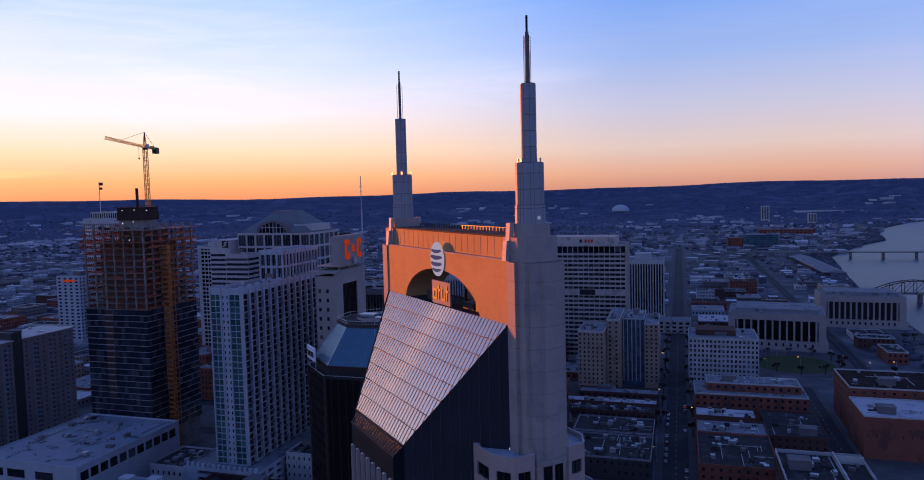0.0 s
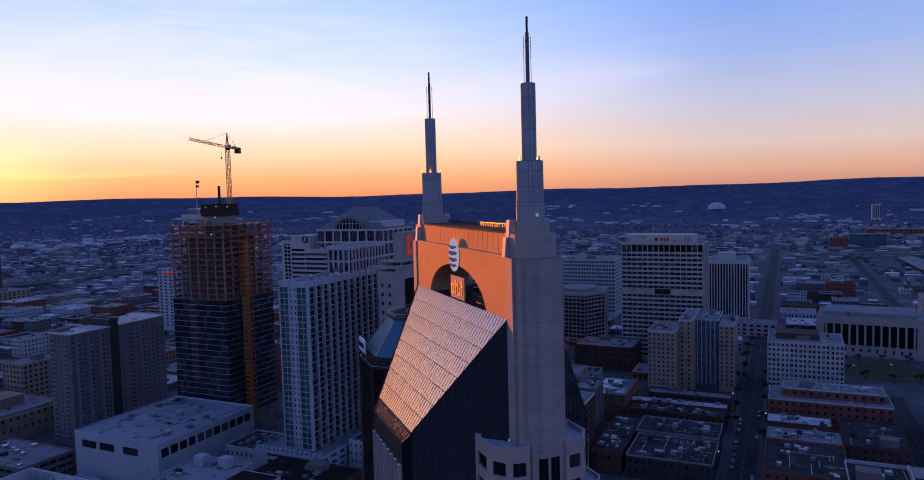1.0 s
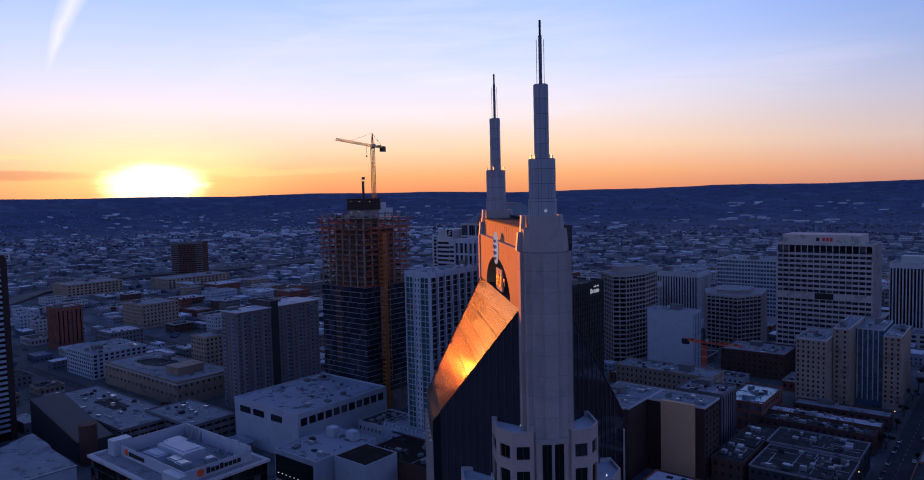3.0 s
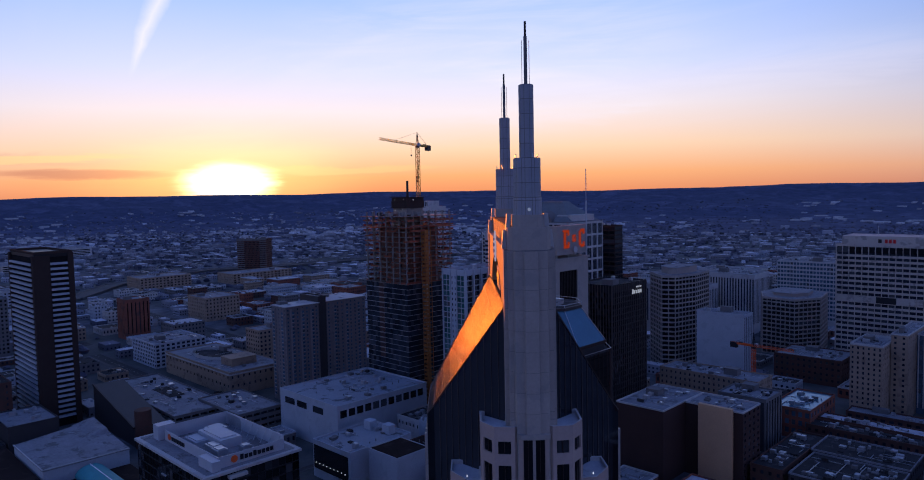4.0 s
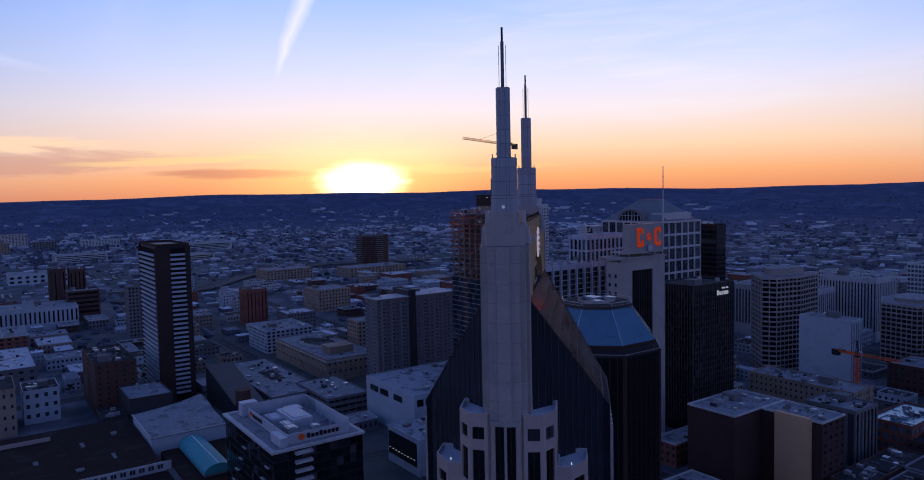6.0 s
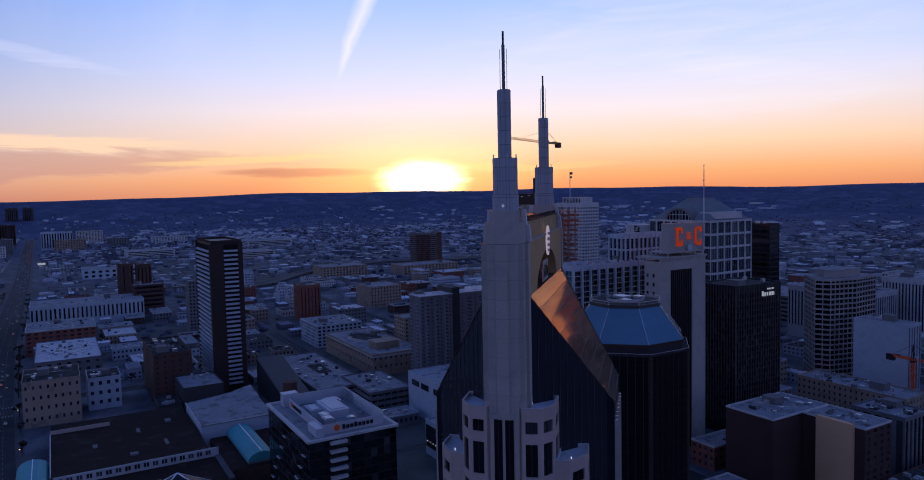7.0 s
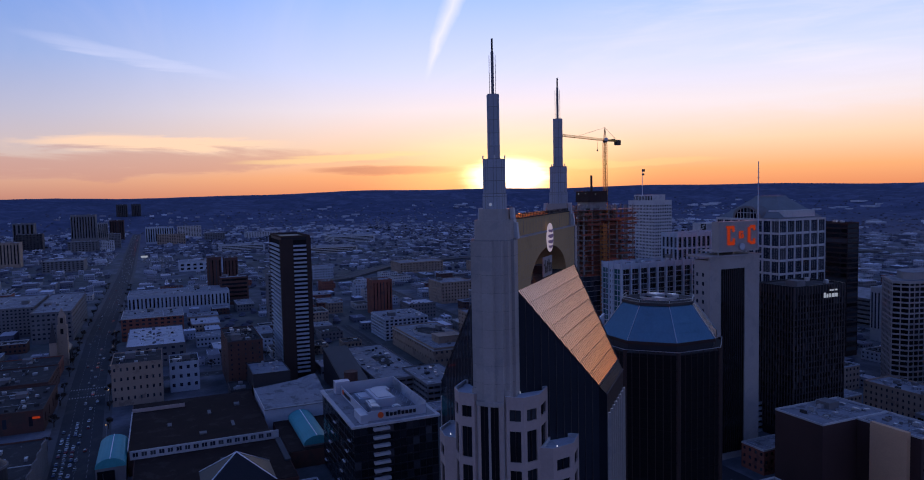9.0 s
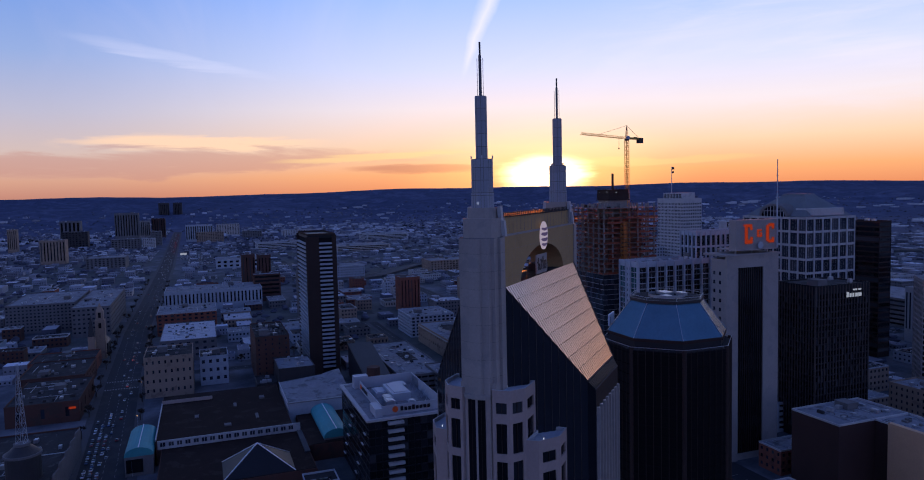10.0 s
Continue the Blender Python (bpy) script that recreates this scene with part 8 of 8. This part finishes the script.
def parking_lots():
    """Open lots between the blocks with rows of parked cars."""
    rng = random.Random(77)
    lots, cars = Mesh(), Mesh()
    made = 0
    for _ in range(4000):
        r = rng.uniform(280, 1700)
        a = rng.uniform(radians(55), radians(205))
        x, y = r * math.cos(a), r * math.sin(a)
        w, d = rng.uniform(22, 60), rng.uniform(18, 44)
        if not free(x, x + w, y, y + d, 3.0) or in_river(x + w, y + d, 30):
            continue
        BUSY.append((x, x + w, y, y + d))
        lots.box(x, x + w, y, y + d, -0.3, 0.10)
        cy = y + 3
        while cy < y + d - 3:
            cx = x + 2
            while cx < x + w - 2:
                if rng.random() < 0.6:
                    n = len(cars.v)
                    l, b = rng.uniform(2.0, 2.5), rng.uniform(0.85, 1.0)
                    h = rng.uniform(1.35, 1.8)
                    ring = ((b, l, 0.3, 0), (b, l, 0.85, 0), (b * 0.85, l * 0.55, h, -0.2))
                    for p, q, z, o in ring:
                        cars.v.extend([(cx - p, cy - q + o, 0.1 + z), (cx + p, cy - q + o, 0.1 + z), (cx + p, cy + q + o, 0.1 + z), (cx - p, cy + q + o, 0.1 + z)])
                    for k in (0, 4):
                        for e in range(4):
                            f = (e + 1) % 4
                            cars.f.append((n + k + e, n + k + f, n + k + 4 + f, n + k + 4 + e))
                    cars.f.append((n + 8, n + 9, n + 10, n + 11))
                cx += 2.9
            cy += 11.5 if rng.random() < 0.8 else 17
        made += 1
        if made >= 110:
            break
    cars.m = []
    tagged(part("parking_ground", lots, "asphalt"), "grey asphalt parking lots between the blocks", "pavement", kind="structure")
    tagged(part("parked_cars", cars, "car_mix"), "pale and dark cars parked in rows on open lots", "cars", kind="stuff")


parking_lots()


def infill():
    """Close small roofs between the larger blocks, too many to tell apart."""
    rng = random.Random(61)
    body, roofs, glass = Mesh(), Mesh(), Mesh()
    made = 0
    for _ in range(30000):
        r = rng.uniform(420, 2300)
        a = rng.uniform(radians(55), radians(207))
        x, y = r * math.cos(a), r * math.sin(a)
        w, d, h = rng.uniform(8, 30), rng.uniform(8, 22), rng.choice([4, 4.5, 5, 6, 7, 8, 10])
        if not free(x, x + w, y, y + d, 1.5) or in_river(x + w, y + d, 30) or (100 < x < 300 and 420 < y < 700):
            continue
        BUSY.append((x, x + w, y, y + d))
        body.box(x, x + w, y, y + d, -0.5, h, skip="b")
        roofs.box(x + 0.5, x + w - 0.5, y + 0.5, y + d - 0.5, h, h + 0.15, skip="b")
        for _ in range(rng.randint(1, 4)):
            ux, uy, e = rng.uniform(x + 1, x + w - 2.5), rng.uniform(y + 1, y + d - 2.5), rng.uniform(0.6, 1.6)
            roofs.box(ux, ux + e, uy, uy + e, h + 0.15, h + rng.uniform(0.8, 2.0), skip="b")
        for lv in range(max(1, int(h / 3.6))):
            z = 1.2 + lv * 3.5
            n = max(2, int(w / 3.2))
            for q in range(n):
                u = x + (q + 0.3) * w / n
                glass.box(u, u + w / n * 0.4, y - 0.05, y + 0.05, z, z + 1.5, skip="bn")
            n = max(2, int(d / 3.2))
            for q in range(n):
                u = y + (q + 0.3) * d / n
                glass.box(x + w - 0.05, x + w + 0.05, u, u + d / n * 0.4, z, z + 1.5, skip="bw")
        made += 1
        if made >= 2000:
            break
    for name, m, mat, words in (("small_blocks", body, "house_mix", "small flat-roofed brick and concrete blocks of the inner town"), ("small_roofs", roofs, "shed_mix", "pale and dark flat roofs with small plant"), ("small_windows", glass, "glass", "dark windows of small blocks")):
        tagged(part(name, m, mat), words, "buildings", kind="stuff")


infill()


def suburbs():
    """Houses, sheds and woods beyond the inner town, too many to count."""
    rng = np.random.default_rng(4)
    # districts: below zero wooded with houses, above zero works and stores
    quarter = lambda x, y: noise.noise(Vector((x / 380, y / 380, 7.0))) + 0.4 * noise.noise(Vector((x / 130, y / 130, 3.0)))
    for name, count, r0, r1, sizes, mats in (
            ("sheds", 900, 900, 3500, (14, 56, 4, 8), ["roof_white"]), ("sheds", 2600, 900, 3500, (8, 40, 4, 9), ["shed_mix"]), ("sheds", 2200, 850, 2800, (8, 44, 4, 11), ["house_mix"]),
            ("houses", 5200, 900, 3600, (6, 13, 4, 7), ["house_mix"]), ("houses", 1400, 900, 3400, (6, 12, 4, 7), ["shed_mix"]), ("houses", 3600, 750, 2300, (5, 10, 3, 6), ["shed_mix"]), ("houses", 8000, 750, 2500, (5, 11, 3, 7), ["house_mix"]), ("houses", 3000, 900, 3200, (7, 15, 4, 8), ["roof_dark"]), ("sheds", 1500, 2700, 4200, (10, 46, 4, 7), ["shed_mix"]), ("houses", 5200, 2600, 4200, (6, 13, 4, 7), ["house_mix"])):
        m = Mesh()
        for _ in range(count):
            r = math.sqrt(rng.uniform(r0 * r0, r1 * r1)) if rng.random() < 0.5 else rng.uniform(r0, r1)
            a = rng.uniform(radians(48), radians(210))
            if radians(86) < a < radians(130) and r > 1150 and rng.random() < (0.72 if r < 2500 else 0.93) or a < radians(86) and r > 2900 and rng.random() < 0.8:
                continue
            x, y = r * math.cos(a), r * math.sin(a)
            x, y = round(x / 13) * 13 + rng.uniform(-3, 3), round(y / 34) * 34 + rng.uniform(-6, 6)
            if in_river(x, y) or abs(y - avenue_mid(x)) < 24 or abs(x - 46) < 12 or not free(x - 20, x + 20, y - 20, y + 20):
                continue
            q = quarter(x, y)
            if r > 1000 and rng.random() < (0.85 if (q < 0.05) == (name == "sheds") else 0.1):
                continue
            w, d, h = rng.uniform(sizes[0], sizes[1]), rng.uniform(sizes[0], sizes[1]) * 0.7, rng.uniform(sizes[2], sizes[3])
            z = hills(x, y)
            if name == "houses":
                m.box(x - w / 2, x + w / 2, y - d / 2, y + d / 2, z - 2, z + h * 0.6, skip="tb")
                m.prism([(x - w / 2 - 0.4, y - d / 2 - 0.4), (x + w / 2 + 0.4, y - d / 2 - 0.4), (x + w / 2 + 0.4, y + d / 2 + 0.4), (x - w / 2 - 0.4, y + d / 2 + 0.4)], z + h * 0.6, z + h, top=[(x - w / 2, y - 0.1), (x + w / 2, y - 0.1), (x + w / 2, y + 0.1), (x - w / 2, y + 0.1)])
            else:
                m.box(x - w / 2, x + w / 2, y - d / 2, y + d / 2, z - 2, z + h, skip="b")
                m.box(x - w / 5, x, y - d / 5, y, z + h, z + h + 1.5, skip="b")
        ob = part(name, m, mats)
        tagged(ob, "small roofs of the suburbs, pale and dark, among bare trees" if name == "houses" else "flat-roofed sheds and stores of the outer town", name, kind="stuff")
    m = Mesh()
    for _ in range(40):
        r, a = rng.uniform(2500, 4200), rng.uniform(radians(48), radians(210))
        for q in range(int(rng.integers(2, 8))):
            x, y = r * math.cos(a) + rng.normal(0, 60), r * math.sin(a) + rng.normal(0, 60)
            w, d, h = rng.uniform(12, 60), rng.uniform(12, 60), rng.uniform(4, 7)
            if not in_river(x, y):
                m.box(x - w / 2, x + w / 2, y - d / 2, y + d / 2, hills(x, y) - 3, hills(x, y) + h, skip="b")
    tagged(part("far_sheds", m, "roof_white"), "pale sheds in clusters on the far wooded slopes", "sheds", kind="stuff")
    # woods: clumps of bare crowns, thick on the river bank
    m = Mesh()
    for q in range(36000):
        r = rng.uniform(500, 2400) if q < 16000 else rng.uniform(1800, 3000) if q < 25000 else rng.uniform(2600, 4300)
        a = rng.uniform(radians(45), radians(212))
        x, y = r * math.cos(a), r * math.sin(a)
        grow = 1.2 if q % 12 == 0 else 1.0 if r < 2600 else 1.4
        if q % 12 == 0:
            y = rng.uniform(900, 2900)
            b0 = max((p for p in RIVER_BANK if p[1] <= y), key=lambda p: p[1])
            b1 = min((p for p in RIVER_BANK if p[1] > y), key=lambda p: p[1])
            x = b0[0] + (b1[0] - b0[0]) * (y - b0[1]) / (b1[1] - b0[1]) - 8 - abs(rng.normal(0, 16))
        elif r > 1000 and quarter(x, y) > 0.05 and rng.random() < 0.8 or r < 1000 and noise.noise(Vector((x / 260, y / 260, 2.0))) < -0.12 or in_river(x, y) or abs(y - avenue_mid(x)) < 22 or not free(x - 6, x + 6, y - 6, y + 6):
            continue
        z, s = hills(x, y) - (1.5 if r < 2600 else 5.5), rng.uniform(3.0, 6.5) * grow
        h = s * rng.uniform(1.0, 1.5)
        n = len(m.v)
        k = 6
        for lev, rad in ((0.15, 0.75), (0.55, 1.0), (0.85, 0.6)):
            for i in range(k):
                b = 2 * math.pi * (i + lev) / k
                e = rad * s * rng.uniform(0.6, 1.15)
                m.v.append((x + e * math.cos(b), y + e * math.sin(b), z + h * lev * rng.uniform(0.85, 1.12)))
        m.v.append((x, y, z + h))
        for lev in (0, 1):
            for i in range(k):
                j = (i + 1) % k
                m.f.append((n + lev * k + i, n + lev * k + j, n + (lev + 1) * k + j, n + (lev + 1) * k + i))
        for i in range(k):
            m.f.append((n + 2 * k + i, n + 2 * k + (i + 1) % k, n + 3 * k))
        m.m = []
    # cars standing in lots by the avenue and rolling along its far end
    lots, lights = Mesh(), Mesh()
    for x0, x1, y0, y1 in ((-2110, -1880, -275, -205), (-1850, -1690, -262, -200), (-1840, -1700, -140, -60), (-1660, -1530, -120, -70)):
        for row in range(int((y1 - y0) / 7)):
            for col in range(int((x1 - x0) / 3.2)):
                if rng.random() < 0.55:
                    x, y = x0 + col * 3.2, y0 + row * 7.0
                    lots.box(x, x + 1.8, y, y + 4.4, 0.2, 0.9, skip="b").box(x + 0.15, x + 1.65, y + 1.0, y + 3.4, 0.9, 1.45, skip="b")
    for _ in range(150):
        x = rng.uniform(-3200, -1250)
        off = float(rng.choice([-9.5, -5.0, -1.5, 3.0, 7.0]))
        y = avenue_mid(x) + off
        lots.box(x, x + 4.4, y, y + 1.8, 0.2, 0.9, skip="b").box(x + 1, x + 3.4, y + 0.15, y + 1.65, 0.9, 1.45, skip="b")
        if off > 0 and x < -1900 and rng.random() < 0.5:
            lights.box(x + 4.4, x + 4.5, y, y + 1.8, 0.7, 1.1)
    tagged(part("parked_cars", lots, "car_mix"), "cars in parking lots and on the far avenue", "cars", kind="stuff")
    tagged(part("tail_lights", lights, "lamp_red"), "red tail lights of far cars", "lights", kind="stuff")
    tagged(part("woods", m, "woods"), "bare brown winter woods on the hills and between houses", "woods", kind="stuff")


suburbs()

# ---- street life: cars, trees, lamps ----


def car_meshes():
    """A saloon: body shell and glazed cabin; the wheels are parts of their own."""
    b = Mesh()
    prof = [(-2.2, 0.35), (2.2, 0.35), (2.25, 0.75), (1.2, 0.92), (-1.9, 0.95), (-2.25, 0.8)]
    b.face([(x, -0.9, z) for x, z in prof])
    b.face([(x, 0.9, z) for x, z in prof][::-1])
    for (x0, z0), (x1, z1) in zip(prof, prof[1:] + prof[:1]):
        b.face([(x0, -0.9, z0), (x0, 0.9, z0), (x1, 0.9, z1), (x1, -0.9, z1)])
    c = Mesh().prism([(-1.7, -0.82), (1.1, -0.82), (1.1, 0.82), (-1.7, 0.82)], 0.94, 1.45, top=[(-1.2, -0.66), (0.4, -0.66), (0.4, 0.66), (-1.2, 0.66)])
    w = Mesh()
    n = 10
    ring = [(0.33 * math.cos(2 * math.pi * i / n), 0.33 * math.sin(2 * math.pi * i / n)) for i in range(n)]
    for i in range(n):
        (x0, z0), (x1, z1) = ring[i], ring[(i + 1) % n]
        w.face([(x0, -0.11, z0), (x1, -0.11, z1), (x1, 0.11, z1), (x0, 0.11, z0)])
    w.face([(x, -0.11, z) for x, z in ring])
    w.face([(x, 0.11, z) for x, z in ring][::-1])
    return b, c.data("cabin", ["glass_dark"]), w.data("wheel", ["tyre"])


def cars():
    shell, cabin, wheel = car_meshes()
    words = ["silver", "black", "grey", "dark red", "navy", "white"]
    stock = []
    for i, wd in enumerate(words):
        t = thing("car", "%s saloon car standing on the asphalt" % wd, "car", 0, 0, 0.03, group="cars in the streets")
        hull = part("body", shell.data("car_body", ["car%d" % i]), "car%d" % i, t)
        part("cabin", cabin, "glass_dark", t)
        for x in (-1.35, 1.35):
            for y in (-0.82, 0.82):
                part("wheel", wheel, "tyre", t, at=pose(x, y, 0.33))
        if i == 1:
            for y in (-0.62, 0.62):
                part("tail_light", Mesh().box(-2.36, -2.22, y - 0.22, y + 0.22, 0.62, 0.84), "lamp_red", hull)
        stock.append(t)
    rng = random.Random(12)
    spots = []
    for i in range(26):
        spots.append((-150 - i * 7.6 - rng.uniform(0, 2), -160.5, 0))
        if rng.random() < 0.8:
            spots.append((-153 - i * 7.9 - rng.uniform(0, 2), -164, 0))
        if rng.random() < 0.8:
            spots.append((-158 - i * 8.3 - rng.uniform(0, 3), -156.8, 0))
        if rng.random() < 0.5:
            spots.append((-180 - i * 16, -150 - rng.choice([0, 4]), 180))
    for i in range(30):
        spots.append((-420 - i * 26 - rng.uniform(0, 12), rng.choice([-162, -158, -150, -146]), rng.choice([0, 180])))
    for i in range(14):
        spots.append((rng.choice([41.0, 52.0]), 215 + i * 11 + rng.uniform(0, 3), 90))
    for i in range(8):
        spots.append((-144.5 + (i % 4) * 4.4, 66 + (i // 4) * 12, 90))
    spots = [(x, y + 154 + avenue_mid(x) if y < -100 else y, a) for x, y, a in spots]
    for k, (x, y, a) in enumerate(spots):
        z = 0.05 if not (-149 < x < -127 and 60 < y < 86) else 6.05
        z = 0.04 if y < -100 else z
        if k < len(stock):
            stock[k].matrix_basis = pose(x, y, z, 0, 0, a)
        else:
            copy_thing(rng.choice(stock), pose(x, y, z, 0, 0, a))


cars()


def bare_tree(seed):
    """A winter tree: tapered trunk, limbs that fork, and a haze of twigs."""
    rng = random.Random(seed)
    wood, twigs = Mesh(), Mesh()

    def limb(a, d, ln, r, depth):
        b = a + d * ln
        wood.beam(a, b, r)
        if depth == 0:
            for _ in range(7):
                e = (d + Vector((rng.uniform(-1, 1), rng.uniform(-1, 1), rng.uniform(-0.3, 0.9)))).normalized()
                q = a.lerp(b, rng.random())
                s = e.cross(Vector((0.3, 0.2, 1))).normalized() * 0.10
                twigs.face([q - s, q + s, q + e * rng.uniform(0.8, 1.6)])
                twigs.face([q + e * 0.5 - s * 3, q + e * 0.5 + s * 3, q + e * 1.1])
            return
        for _ in range(3 if depth > 1 else 4):
            e = (d + Vector((rng.uniform(-1.1, 1.1), rng.uniform(-1.1, 1.1), rng.uniform(-0.2, 0.4)))).normalized()
            limb(b, e, ln * rng.uniform(0.6, 0.8), r * 0.6, depth - 1)
    limb(Vector((0, 0, -0.2)), Vector((0, 0, 1)), 2.3, 0.2, 3)
    t = thing("street_tree", "bare brown winter street tree on the pavement", "tree", group="street trees")
    part("trunk", wood, "bark", t)
    part("crown", twigs, "twigs", t)
    return t


def trees():
    rng = random.Random(3)
    stock = [bare_tree(1), bare_tree(2), bare_tree(3)]
    spots = []
    for i in range(12):
        a = i * math.pi / 6
        spots.append((144 + 37 * math.cos(a), 505 + 37 * math.sin(a)))
    for i in range(16):
        spots.append((36.6 if i % 2 else 56.6, 300 + i * 19 + rng.uniform(-4, 4)))
    for i in range(18):
        spots.append((-300 - i * 24 + rng.uniform(-6, 6), -171 if i % 2 else -137.5))
    for i in range(14):
        spots.append((rng.uniform(200, 300), rng.uniform(430, 640)))
    for i in range(20):
        spots.append((-560 - i * 34 + rng.uniform(-7, 7), -172 if i % 2 else -136.5))
    for i in range(14):
        spots.append((rng.uniform(-392, -340), rng.uniform(96, 112)) if i % 2 else (rng.uniform(-520, -480), rng.uniform(-60, 40)))
    spots = [(x, y + 154 + avenue_mid(x) if y < -100 else y) for x, y in spots]
    for k, (x, y) in enumerate(spots):
        s = rng.uniform(1.15, 1.7)
        m = pose(x, y, 0.1, 0, 0, rng.uniform(0, 360)) @ Matrix.Diagonal((s, s, s, 1))
        if k < len(stock):
            stock[k].matrix_basis = m
        else:
            o = copy_thing(stock[k % 3], pose(x, y, 0.1, 0, 0, rng.uniform(0, 360)))
            o.scale = (s, s, s)


trees()


def street_lamps():
    t = thing("street_lamp", "lit street lamp on a tall steel pole", "lamp", 58.2, 330, 0.1, group="street lamps")
    part("pole", Mesh().prism([(0.12 * math.cos(i * math.pi / 3), 0.12 * math.sin(i * math.pi / 3)) for i in range(6)], 0, 8.5).beam((0, 0, 8.4), (-1.8, 0, 8.8), 0.06), "steel", t)
    part("lantern", Mesh().box(-2.3, -1.5, -0.25, 0.25, 8.65, 8.9), "lamp_warm", t)
    rng = random.Random(9)
    for i in range(26):
        if i < 10:
            x, y = (57.0 if i % 2 else 36.0), 250 + i * 60
        elif i < 20:
            x, y = 120 + (i - 10) * 16 + rng.uniform(-5, 5), 480 + rng.uniform(-30, 60)
        else:
            x = -240 - (i - 20) * 90
            y = avenue_mid(x) + 15.5
        copy_thing(t, pose(x, y, 0.1, 0, 0, 180 if i % 2 else 0))


street_lamps()
